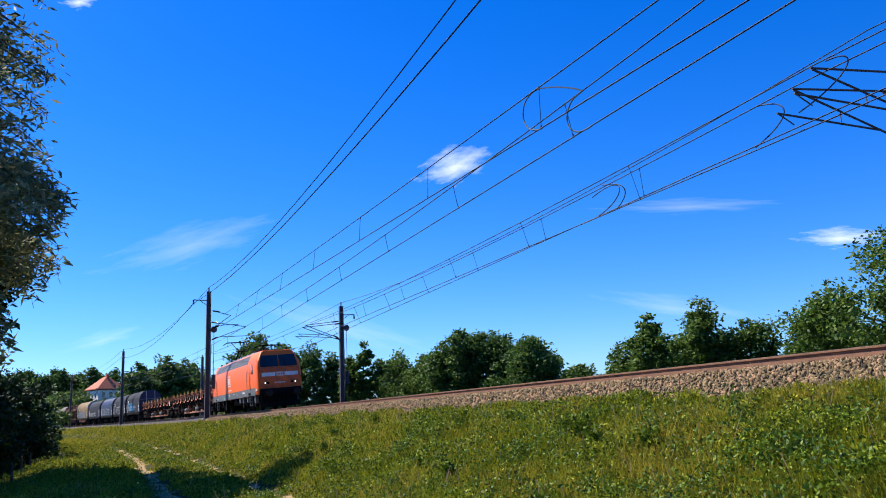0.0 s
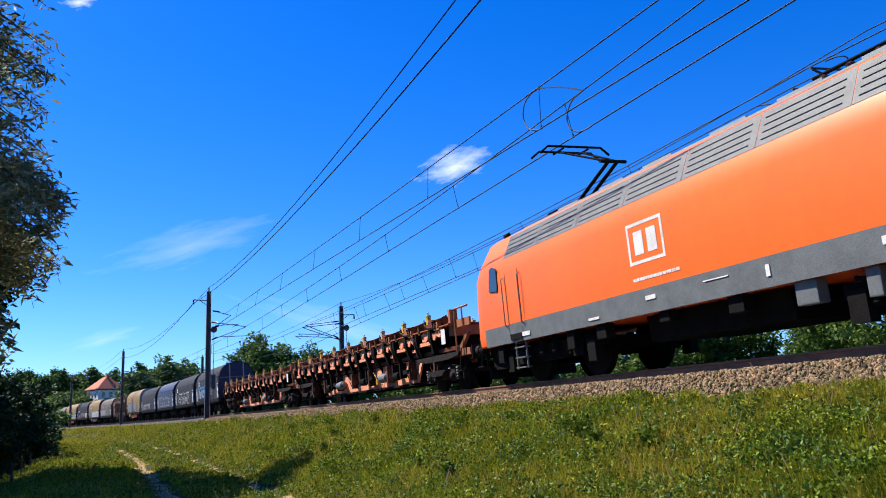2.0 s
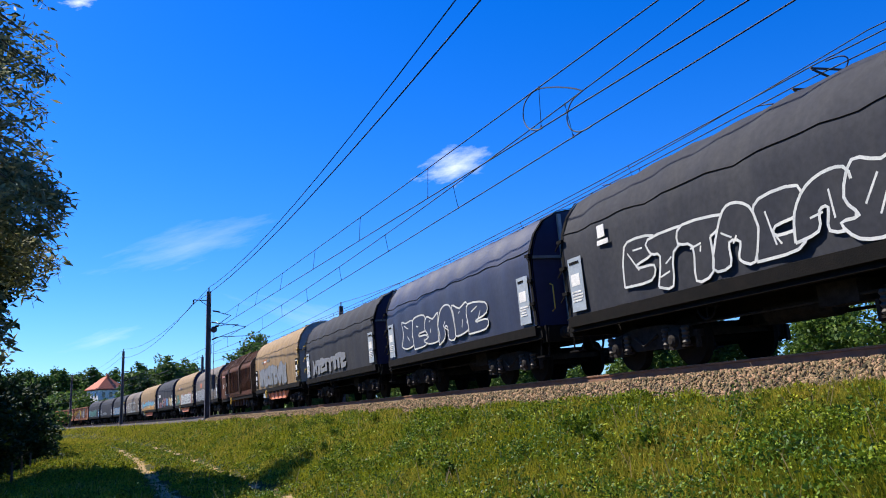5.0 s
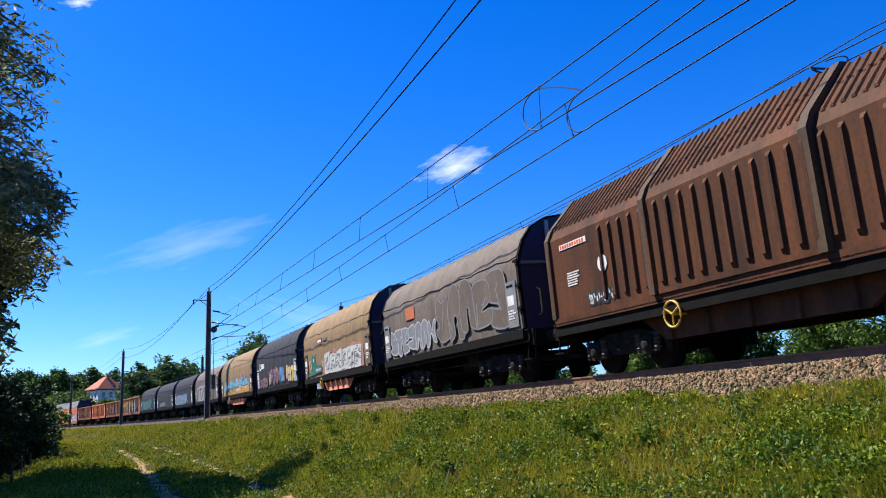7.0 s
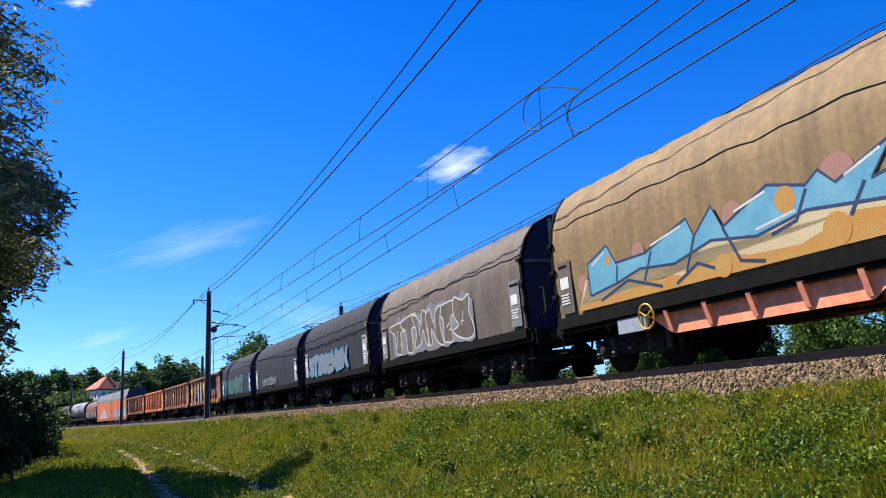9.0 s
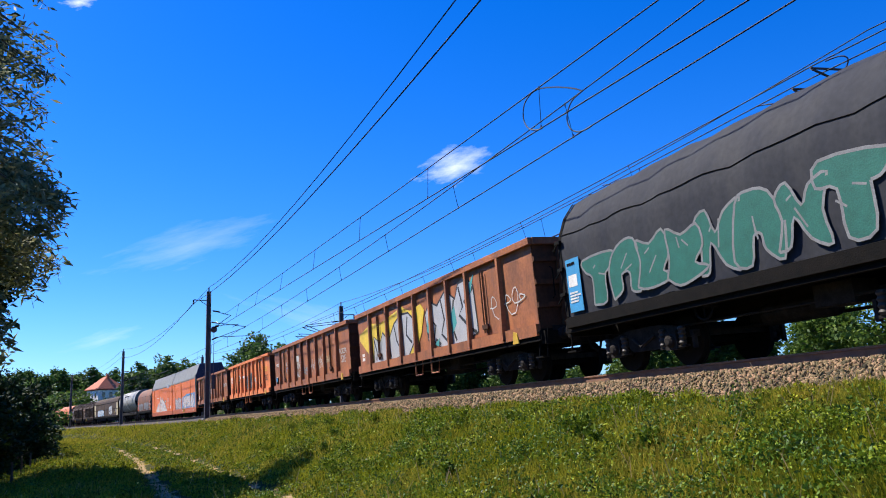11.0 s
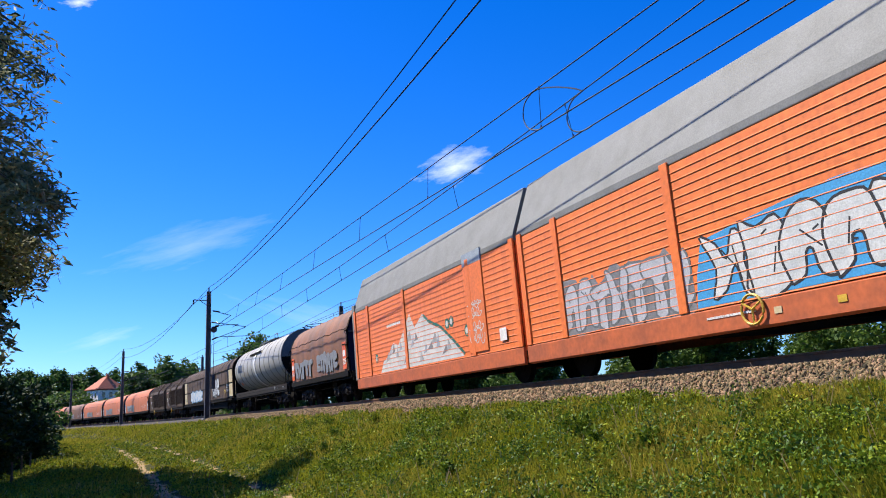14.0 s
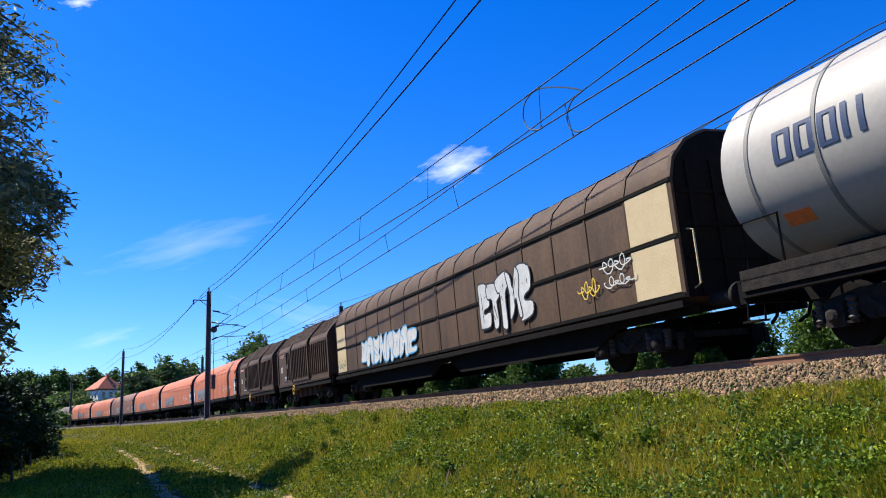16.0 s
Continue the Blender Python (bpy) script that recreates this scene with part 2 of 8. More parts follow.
# ---- mesh helpers ----
class Geo:
    """Collects simple solids into one mesh."""

    def __init__(self):
        self.v, self.f = [], []

    def add(self, verts, faces):
        k = len(self.v)
        self.v += [tuple(p) for p in verts]
        self.f += [tuple(i + k for i in q) for q in faces]
        return self

    def box(self, x0, x1, y0, y1, z0, z1):
        v = [(x, y, z) for x in (x0, x1) for y in (y0, y1) for z in (z0, z1)]
        return self.add(v, [(0, 1, 3, 2), (4, 6, 7, 5), (0, 4, 5, 1), (2, 3, 7, 6), (0, 2, 6, 4), (1, 5, 7, 3)])

    def loft(self, rings, caps=True, closed=True):
        """Skin over rings of equal length."""
        n = len(rings[0])
        f = []
        for i in range(len(rings) - 1):
            for j in range(n if closed else n - 1):
                a, b = i * n + j, i * n + (j + 1) % n
                f.append((a, b, b + n, a + n))
        if caps:
            f.append(tuple(range(n))[::-1])
            f.append(tuple(range((len(rings) - 1) * n, len(rings) * n)))
        return self.add([p for r in rings for p in r], f)

    def prism(self, prof, x0, x1):
        """A profile of (y, z) carried along x."""
        return self.loft([[(x, y, z) for y, z in prof] for x in (x0, x1)])

    def slab(self, prof, y0, y1):
        """A profile of (x, z) carried along y."""
        return self.loft([[(x, y, z) for x, z in prof] for y in (y0, y1)])

    def tube(self, pts, r, n=6, caps=True):
        pts = [Vector(p) for p in pts]
        rings = []
        for i, p in enumerate(pts):
            d = (pts[min(i + 1, len(pts) - 1)] - pts[max(i - 1, 0)]).normalized()
            u = d.cross((0, 0, 1)) if abs(d.z) < 0.95 else d.cross((1, 0, 0))
            u.normalize()
            w = d.cross(u)
            rr = r[i] if isinstance(r, (list, tuple)) else r
            rings.append([p + (u * math.cos(2 * math.pi * k / n) + w * math.sin(2 * math.pi * k / n)) * rr for k in range(n)])
        return self.loft(rings, caps)

    def disc(self, c, axis, r, thick, n=20):
        """A round plate at c along axis 0, 1 or 2."""
        d = Vector((axis == 0, axis == 1, axis == 2)) * thick / 2
        return self.tube([Vector(c) - d, Vector(c) + d], r, n)


def part(name, geo, mat, parent=None, label="", smooth=False, bevel=0.0):
    """One mesh object, under parent if there is one."""
    me = bpy.data.meshes.new(name)
    me.from_pydata(geo.v, [], geo.f)
    if bevel:
        bm = bmesh.new()
        bm.from_mesh(me)
        bmesh.ops.recalc_face_normals(bm, faces=bm.faces)
        ed = [e for e in bm.edges if len(e.link_faces) == 2 and e.calc_face_angle(0) > 0.6]
        bmesh.ops.bevel(bm, geom=ed, offset=bevel, segments=2, affect="EDGES", profile=0.6)
        bm.to_mesh(me)
        bm.free()
    me.materials.append(mat)
    me.update()
    if smooth:
        me.shade_smooth()
        if bevel == 0.0:
            me.set_sharp_from_angle(angle=radians(40))
    ob = new(name, me)
    if parent:
        ob.parent = parent
    if label:
        ob["label"] = label
    return ob


def soup(name, verts, faces, mat, parent=None, smooth=False):
    """A mesh from arrays: verts (n, 3), faces (m, k)."""
    me = bpy.data.meshes.new(name)
    k = faces.shape[1]
    me.vertices.add(len(verts))
    me.vertices.foreach_set("co", np.ascontiguousarray(verts, dtype=np.float32).ravel())
    me.loops.add(faces.size)
    me.loops.foreach_set("vertex_index", np.ascontiguousarray(faces, dtype=np.int32).ravel())
    me.polygons.add(len(faces))
    me.polygons.foreach_set("loop_start", np.arange(0, faces.size, k, dtype=np.int32))
    me.materials.append(mat)
    me.update(calc_edges=True)
    if smooth:
        me.shade_smooth()
    ob = new(name, me)
    if parent:
        ob.parent = parent
    return ob


def thing(name, label, category, group="", kind=""):
    return tagged(new(name), label, category, group, kind)


# ---- ground ----
rng = np.random.default_rng(5)


def bump_noise(x, y):
    return (np.sin(x * 0.9 + 1.3 * np.sin(y * 0.5)) * np.sin(y * 1.1 + 0.7 * np.sin(x * 0.37)) * 0.05
            + np.sin(x * 2.7 + y * 0.9) * np.sin(y * 2.3 - x * 1.4) * 0.025)


RUTS, RUT_BEND = (0.85, 2.78), 0.00063    # the cart track's wheel ruts in the plan


def ground_z(x, y):
    """Height of the ground."""
    x, y = np.asarray(x, float), np.asarray(y, float)
    s, n = sn_of(x, y)
    z = np.interp(n, [-400, -60, -22, -15, -12.5, -7.4, -3.7, -2.4, 7.4, 8.4, 30, 60, 400, 2500], [3, -1.5, -3.6, -3.0, -2.25, -2.1, -0.62, -0.75, -0.75, -1.2, -2.6, -3.0, -4.0, -6.0])
    z = z + bump_noise(x, y) * np.clip((-n - 3.7) / 1.5, 0, 1)
    # the far valley side
    z = z + (np.clip((-x - 260) / 400, 0, 1) ** 1.5 * 30 + np.clip((-x - 650) / 1500, 0, 1) * 60) * np.clip((190 - y) / 120, 0, 1)
    # two worn wheel ruts in the meadow
    for c in RUTS:
        z = z - 0.06 * np.exp(-((y - c + RUT_BEND * (x + 10) ** 2) / 0.3) ** 2) * (x < -8) * (x > -80)
    return z


def build_ground():
    def steps(lo, hi, fine_lo, fine_hi, d):
        a = [fine_lo]
        w = d
        while a[-1] > lo:
            w *= 1.25
            a.append(a[-1] - w)
        b = [fine_hi]
        w = d
        while b[-1] < hi:
            w *= 1.25
            b.append(b[-1] + w)
        return np.array(a[::-1] + list(np.arange(fine_lo + d, fine_hi, d)) + b)
    xs = steps(-3500, 2500, -90, 6, 0.3)
    ys = steps(-3000, 3000, -14, 20, 0.25)
    X, Y = np.meshgrid(xs, ys, indexing="ij")
    Z = ground_z(X, Y)
    v = np.stack([X, Y, Z], -1).reshape(-1, 3)
    i, j = np.meshgrid(np.arange(len(xs) - 1), np.arange(len(ys) - 1), indexing="ij")
    a = (i * len(ys) + j).ravel()
    f = np.stack([a, a + len(ys), a + len(ys) + 1, a + 1], -1)
    m = material("meadow soil and thatch", (0.03, 0.04, 0.009), 0.95, dark=(0.06, 0.05, 0.018), scale=0.5, grain=12, bump=0.8, amount=0.8, spec=0.05)
    # bare earth in the wheel ruts
    nt = m.node_tree
    b = nt.nodes["Principled BSDF"]
    base = b.inputs["Base Color"].links[0].from_socket
    tc = nt.nodes.new("ShaderNodeTexCoord")
    sep = nt.nodes.new("ShaderNodeSeparateXYZ")
    nt.links.new(tc.outputs["Object"], sep.inputs[0])

    def op(kind, a, c):
        o = nt.nodes.new("ShaderNodeMath")
        o.operation = kind
        for k, q in enumerate((a, c)):
            if isinstance(q, (int, float)):
                o.inputs[k].default_value = q
            else:
                nt.links.new(q, o.inputs[k])
        return o.outputs[0]
    xo = op("ADD", sep.outputs["X"], 10)
    curve = op("MULTIPLY", op("MULTIPLY", xo, xo), RUT_BEND)
    yy = op("ADD", sep.outputs["Y"], curve)
    d1 = op("ABSOLUTE", op("SUBTRACT", yy, RUTS[0]), 0)
    d2 = op("ADD", op("ABSOLUTE", op("SUBTRACT", yy, RUTS[1]), 0), 0.13)
    d = op("MINIMUM", d1, d2)
    nz = nt.nodes.new("ShaderNodeTexNoise")
    nz.inputs["Scale"].default_value = 1.6
    nt.links.new(tc.outputs["Object"], nz.inputs["Vector"])
    d = op("ADD", d, op("MULTIPLY", op("SUBTRACT", nz.outputs[0], 0.5), 1.1))
    far = op("MULTIPLY", op("LESS_THAN", sep.outputs["X"], -15), op("GREATER_THAN", sep.outputs["X"], -58))
    mask = op("MULTIPLY", op("LESS_THAN", d, 0.2), far)
    mx = nt.nodes.new("ShaderNodeMix")
    mx.data_type = "RGBA"
    mx.inputs[7].default_value = (0.27, 0.19, 0.095, 1)
    nt.links.new(mask, mx.inputs[0])
    nt.links.new(base, mx.inputs[6])
    nt.links.new(mx.outputs[2], b.inputs["Base Color"])
    tagged(soup("ground", v, f, m, smooth=True), "rough summer meadow with a worn track below the embankment", "ground", kind="structure")


build_ground()


# ---- track ----
def stations(s0, s1, d):
    return np.arange(s0, s1 + 1e-6, d)


def build_track():
    bed = Geo()
    prof = [(-3.75, -0.76), (-2.7, -0.30), (-1.4, -0.24), (-0.9, -0.24), (0.9, -0.24), (1.4, -0.22), (2.2, -0.24), (3.1, -0.22), (3.6, -0.24), (5.4, -0.24), (5.9, -0.22), (7.0, -0.26), (8.2, -0.95)]
    S = list(stations(-320, -90, 10)) + list(stations(-86, 40, 2))
    bed.loft([[along(s, n, z + (0.035 if n > 0 else -0.03)) for n, z in prof] for s in S], caps=False, closed=False)
    tagged(part("ballast_bed", bed, GRAVEL, smooth=True), "long bed of crushed brown-grey track ballast", "ballast", kind="structure")
    rp = [(-0.07, -0.172), (0.07, -0.172), (0.07, -0.16), (0.012, -0.145), (0.009, -0.04), (0.036, -0.03), (0.036, -0.004), (0.028, 0.0), (-0.028, 0.0), (-0.036, -0.004), (-0.036, -0.03), (-0.009, -0.04), (-0.012, -0.145), (-0.07, -0.16)]
    for centre in (0.0, 4.5):
        t = thing("railway_track", "pair of rusty rails on concrete sleepers in ballast", "railway track", "tracks of the line", "structure")
        for side in (-0.755, 0.755):
            g = Geo()
            g.loft([[canted(s, centre + side + y, z) for y, z in rp] for s in S], caps=True)
            part("rail", g, RAIL_RUST, t, smooth=True)
            h = Geo()
            h.loft([[canted(s, centre + side + y, z) for y, z in ((-0.03, 0.001), (0.03, 0.001), (0.03, 0.004), (-0.03, 0.004))] for s in S])
            part("rail_head", h, RAIL_HEAD, t, "polished running surface")
        if centre == 0.0:
            g = Geo()
            g.slab([(-0.13, -0.4), (0.13, -0.4), (0.11, -0.18), (-0.11, -0.18)], -1.3, 1.3)
            clip = Geo()
            for y in (-0.87, -0.64, 0.64, 0.87):
                clip.box(-0.07, 0.07, y - 0.05, y + 0.05, -0.182, -0.125)
            me, mc = None, None
            for k, s in enumerate(stations(-80, 20, 0.6)):
                x, y, a = line(s)
                m4 = pose(x, y, 0, CANT, 0, math.degrees(a))
                if me is None:
                    ob, oc = part("sleeper", g, CONCRETE, t), part("rail_clip", clip, RAIL_RUST, t)
                    me, mc = ob.data, oc.data
                else:
                    ob, oc = new("sleeper", me), new("rail_clip", mc)
                    ob.parent = oc.parent = t
                ob.matrix_basis = m4
                oc.matrix_basis = m4


build_track()


def build_ballast_stones():
    """Loose stones on the shoulders, nearest the meadow; too many to count."""
    N = 125000
    s = -3 - 62 * rng.random(N) ** 1.7
    n = -3.95 + 3.1 * rng.random(N)
    n = np.where(rng.random(N) < 0.2, -2.6 + 1.7 * rng.random(N), n)
    z = np.interp(n, [-4.2, -3.75, -2.7, -1.4, -0.8], [-0.75, -0.785, -0.33, -0.27, -0.27]) + 0.004
    a = np.where(s > BEND, 0, (BEND - s) * KAPPA)
    lx = np.where(s > BEND, s, BEND - np.sin(a) / KAPPA)
    ly = np.where(s > BEND, OFF, OFF - (1 - np.cos(a)) / KAPPA)
    c = np.stack([lx - np.sin(a) * n, ly + np.cos(a) * n, z + 0.02 * rng.random(N)], -1)
    base = np.array([(-1, -1, -1), (1, -1, -1), (1, 1, -1), (-1, 1, -1), (-1, -1, 1), (1, -1, 1), (1, 1, 1), (-1, 1, 1)], float)
    v = base[None] * (0.62 + 0.5 * rng.random((N, 8, 1))) * (1 + 1.2 * (rng.random((N, 8, 3)) - 0.5))
    v = v * (np.array([0.029, 0.017, 0.012]) * (0.5 + 0.8 * rng.random((N, 1, 1))))
    ang = rng.random((N, 3)) * 6.28
    for ax in range(3):
        ca, sa = np.cos(ang[:, ax])[:, None], np.sin(ang[:, ax])[:, None]
        p, q = (ax + 1) % 3, (ax + 2) % 3
        vp, vq = v[:, :, p] * ca - v[:, :, q] * sa, v[:, :, p] * sa + v[:, :, q] * ca
        v[:, :, p], v[:, :, q] = vp, vq
    v = v + c[:, None]
    q = np.array([(0, 3, 2, 1), (4, 5, 6, 7), (0, 1, 5, 4), (1, 2, 6, 5), (2, 3, 7, 6), (3, 0, 4, 7)])
    f = (np.arange(N) * 8)[:, None, None] + q[None]
    tagged(soup("ballast_stones", v.reshape(-1, 3), f.reshape(-1, 4), STONE), "loose angular brown-grey ballast stones beside the rails", "ballast", kind="stuff")


build_ballast_stones()


# ---- overhead line ----
def mast(s, n, top, arms, side, reach, label):
    """A steel twin-channel mast; arms: (height, n of the wire end); side: +1 when the track lies at greater n."""
    t = thing("catenary_mast", label, "catenary mast", "masts along the line")
    x, y, a = line(s)
    t.matrix_basis = pose(*along(s, n, 0), 0, 0, math.degrees(a))
    for dy in (-0.15, 0.15):
        g = Geo()
        k = -1 if dy < 0 else 1
        g.loft([[(-0.13, dy * w, z), (0.13, dy * w, z), (0.13, dy * w + 0.035 * k, z), (-0.13, dy * w + 0.035 * k, z)] for z, w in ((-1.0, 1.25), (top - 0.35, 0.8))])
        part("mast_channel", g, MAST_STEEL, t)
    g = Geo()
    g.loft([[(-0.02, -0.13 * w, z), (0.02, -0.13 * w, z), (0.02, 0.13 * w, z), (-0.02, 0.13 * w, z)] for z, w in ((-1.0, 1.25), (top - 0.35, 0.8))])
    part("mast_web", g, MAST_STEEL, t)
    z = -0.2
    while z < top - 0.6:
        g = Geo()
        g.box(-0.075, 0.075, -0.15, 0.15, z, z + 0.12)
        part("batten_plate", g, MAST_STEEL, t)
        z += 0.85
    g = Geo()
    g.box(-0.11, 0.11, -0.16, 0.16, top - 0.4, top - 0.32).tube([(0, 0, top - 0.4), (0, 0, top)], 0.05, 6)
    part("mast_cap", g, MAST_STEEL, t)
    g = Geo()
    g.box(-0.3, 0.3, -0.35, 0.35, -1.2, -0.35)
    part("foundation", g, CONCRETE, t, "weathered concrete foundation", bevel=0.03)
    for zc, n_end, dx in arms:
        w = (n_end - n)
        d = 1 if w > 0 else -1
        arm = Geo()
        arm.tube([(0, 0.2 * d, zc + 1.3), (0, w, zc + 0.95)], 0.028)          # top tube
        arm.tube([(0, 0.2 * d, zc - 0.1), (0, w * 0.99, zc + 0.93)], 0.028)    # bracket tube
        arm.tube([(0, w * 0.28, zc + 0.15), (0, w + 0.6 * d, zc + 0.26)], 0.026)  # registration tube
        arm.tube([(0, w + 0.58 * d, zc + 0.26), (0, w + 0.1 * d, zc + 0.02)], 0.016)
        arm.tube([(0, w * 0.62, zc + 0.55), (0, w * 0.62, zc + 0.2)], 0.012)
        arm.v = [(px + dx, py, pz) for px, py, pz in arm.v]
        part("cantilever", arm, MAST_STEEL, t)
        for a0, b0 in (((0.25 * d, zc + 1.29), (0.75 * d, zc + 1.22)), ((0.3 * d, zc - 0.05), (0.7 * d, zc + 0.13))):
            ins = Geo()
            p0, p1 = Vector((dx, *a0)), Vector((dx, *b0))
            m = 9
            ins.tube([p0.lerp(p1, i / (2 * m)) for i in range(2 * m + 1)], [0.07 if i % 2 else 0.045 for i in range(2 * m + 1)], 8)
            part("insulator", ins, INSULATOR, t, "ribbed brown insulator", smooth=True)
    if reach:
        g = Geo()
        g.tube([(0, 0.1, top - 1.05), (0, reach, top - 1.0)], 0.04).tube([(0, 0, top - 1.5), (0, reach * 0.6, top - 1.03)], 0.025)
        part("feeder_bracket", g, MAST_STEEL, t)
        g = Geo()
        m = 6
        g.tube([(0, reach, top - 1.0 - 0.03 * i) for i in range(2 * m + 1)], [0.075 if i % 2 else 0.04 for i in range(2 * m + 1)], 8)
        part("insulator", g, INSULATOR, t, "ribbed brown insulator", smooth=True)
    return t


def weights(m):
    """The tensioning weights and pulley on a mast."""
    g = Geo()
    g.tube([(0.0, 0.42, 0.6), (0.0, 0.42, 6.3)], 0.02)
    part("tension_rod", g, MAST_STEEL, m)
    g = Geo()
    for k in range(12):
        g.disc((0.0, 0.42, 1.9 + k * 0.09), 2, 0.16, 0.08, 12)
    part("weight_stack", g, MAST_STEEL, m, "stack of dark iron weights")
    g = Geo()
    g.disc((0.0, 0.42, 6.4), 0, 0.25, 0.06, 16).box(-0.05, 0.05, 0, 0.42, 6.35, 6.45)
    part("pulley", g, MAST_STEEL, m)


def build_overhead():
    lab = "tall dark steel railway mast with overhead line brackets"
    m = mast(-64.0, -2.8, 9.7, [(5.68, 0.1, 0.0), (6.5, -1.2, 0.5)], 1, -1.15, lab)
    weights(m)
    mast(-123.5, -2.8, 10.2, [(5.72, 0.1, 0.0)], 1, 0, lab)
    mast(-177.3, -2.8, 10.2, [(5.72, 0.1, 0.0)], 1, 0, lab)
    mast(-235.0, -2.8, 10.0, [(5.72, 0.1, 0.0)], 1, 0, lab)
    mast(-2.0, -2.8, 9.7, [(5.72, -0.2, 0.0)], 1, -1.15, lab)
    m = mast(-62.6, 7.5, 8.5, [(5.65, 4.5, 0.0), (5.4, 4.1, 0.6)], -1, 1.1, lab)
    weights(m)
    mast(-120.0, 7.5, 9.0, [(5.72, 4.4, 0.0)], -1, 0, lab)
    mast(-176.0, 7.5, 9.0, [(5.72, 4.4, 0.0)], -1, 0, lab)
    mast(-13.7, 8.4, 8.8, [(5.70, 4.5, 0.0), (5.75, 4.05, 1.0)], -1, 0, lab)

    def span(name, label, ends, sag, r, n=14, geo=None):
        """A wire through (s, n, z) supports, hanging by sag between them."""
        g = geo or Geo()
        for (s0, n0, z0), (s1, n1, z1) in zip(ends, ends[1:]):
            p0, p1 = Vector(along(s0, n0, z0)), Vector(along(s1, n1, z1))
            g.tube([p0.lerp(p1, k / n) - Vector((0, 0, sag * 4 * (k / n) * (1 - k / n))) for k in range(n + 1)], r, 5)
        return tagged(part(name, g, WIRE, smooth=True), label, "overhead wire", "wires over the line")

    def pair(supports, sag, droppers):
        """A carrying wire over a contact wire with droppers; supports: (s, n, height of contact wire, n and height of carrying wire)."""
        t = thing("overhead_wire", "thin dark contact and carrying wires with droppers", "overhead wire", "wires over the line")
        c, mw = Geo(), Geo()
        for (s0, n0, z0, m0, h0), (s1, n1, z1, m1, h1) in zip(supports, supports[1:]):
            a0, a1, b0, b1 = (Vector(along(*q)) for q in ((s0, n0, z0), (s1, n1, z1), (s0, m0, h0), (s1, m1, h1)))
            low = lambda u: a0.lerp(a1, u)
            up = lambda u: b0.lerp(b1, u) - Vector((0, 0, sag * 4 * u * (1 - u)))
            q = 16
            c.tube([low(k / q) for k in range(q + 1)], 0.017, 5)
            mw.tube([up(k / q) for k in range(q + 1)], 0.016, 5)
            for k in range(1, droppers):
                P, Q = low(k / droppers), up(k / droppers)
                d = Geo()
                d.tube([P, Q], 0.009, 4).tube([P + Vector((0, 0, -0.02)), P + Vector((0, 0, 0.07))], 0.02, 5).tube([Q - Vector((0, 0, 0.06)), Q + Vector((0, 0, 0.02))], 0.018, 5)
                part("dropper", d, WIRE, t)
        part("contact_wire", c, WIRE, t)
        part("carrying_wire", mw, WIRE, t)
        return t
    pair([(-235, 0.1, 5.72, 0.1, 6.9), (-177.3, 0.1, 5.72, 0.1, 6.9), (-123.5, 0.1, 5.72, 0.1, 6.9), (-64, 0.13, 5.66, 0.13, 6.7), (-2, -0.14, 5.71, -0.35, 6.89), (60, -0.3, 5.72, -0.3, 6.9)], 0.46, 9)
    pair([(-64, -1.89, 6.64, -1.67, 7.56), (-2, -0.7, 5.6, -0.74, 6.76), (60, -0.3, 5.7, -0.3, 6.9)], 0.1, 9)
    pair([(-235, 4.4, 5.72, 4.4, 6.9), (-176, 4.4, 5.72, 4.4, 6.9), (-120, 4.4, 5.72, 4.4, 6.9), (-62.6, 5.4, 5.2, 4.84, 6.65), (-13.7, 4.55, 5.68, 4.54, 6.7), (60, 4.3, 5.72, 4.3, 6.9)], 0.4, 8)
    pair([(-62.6, 5.08, 5.57, 4.9, 6.8), (-12.7, 4.45, 5.5, 4.1, 6.75), (60, 4.8, 5.9, 4.9, 7.2)], 0.35, 7)
    span("earth_wire", "bare dark wire strung between mast tops", [(-235, -2.8, 10.0), (-177.3, -2.8, 10.2), (-123.5, -2.8, 10.2), (-64, -2.8, 9.7), (-2, -3.1, 9.7), (58, -2.8, 9.7)], 1.3, 0.018)
    span("feeder_wire", "heavy dark feeder wire on mast brackets", [(-177.3, -3.1, 9.0), (-123.5, -3.1, 9.0), (-64, -3.95, 8.45), (-2, -3.25, 8.45), (58, -3.6, 8.45)], 1.2, 0.02)
    span("earth_wire", "bare dark wire strung between mast tops", [(-176, 7.5, 9.0), (-120, 7.5, 9.0), (-62.6, 7.5, 8.45), (-13.7, 7.47, 8.65), (50, 7.6, 8.6)], 0.85, 0.017)
    # slack jumper cables where the two wire runs overlap: (s, n, z) of both ends and the belly
    for n0, loop in ((-0.78, [(-14.78, 6.44), (-15.13, 6.65), (-15.89, 7.0), (-16.73, 7.3), (-17.26, 7.33), (-17.61, 7.15), (-17.66, 6.8), (-17.42, 6.48), (-17.09, 6.32), (-16.74, 6.23)]), (-0.7, [(-14.92, 6.5), (-15.31, 6.47), (-15.55, 6.33), (-15.67, 6.09), (-15.55, 5.81), (-15.26, 5.63), (-14.97, 5.56), (-14.67, 5.55)])):
        p = [Vector(along(s, n0, z)) for s, z in loop]
        pts = []
        for i in range(len(p) - 1):
            a, b, c, d = p[max(i - 1, 0)], p[i], p[i + 1], p[min(i + 2, len(p) - 1)]
            for u in (0, 0.25, 0.5, 0.75):
                pts.append(0.5 * (2 * b + (c - a) * u + (2 * a - 5 * b + 4 * c - d) * u * u + (3 * b - a - 3 * c + d) * u ** 3))
        g = Geo()
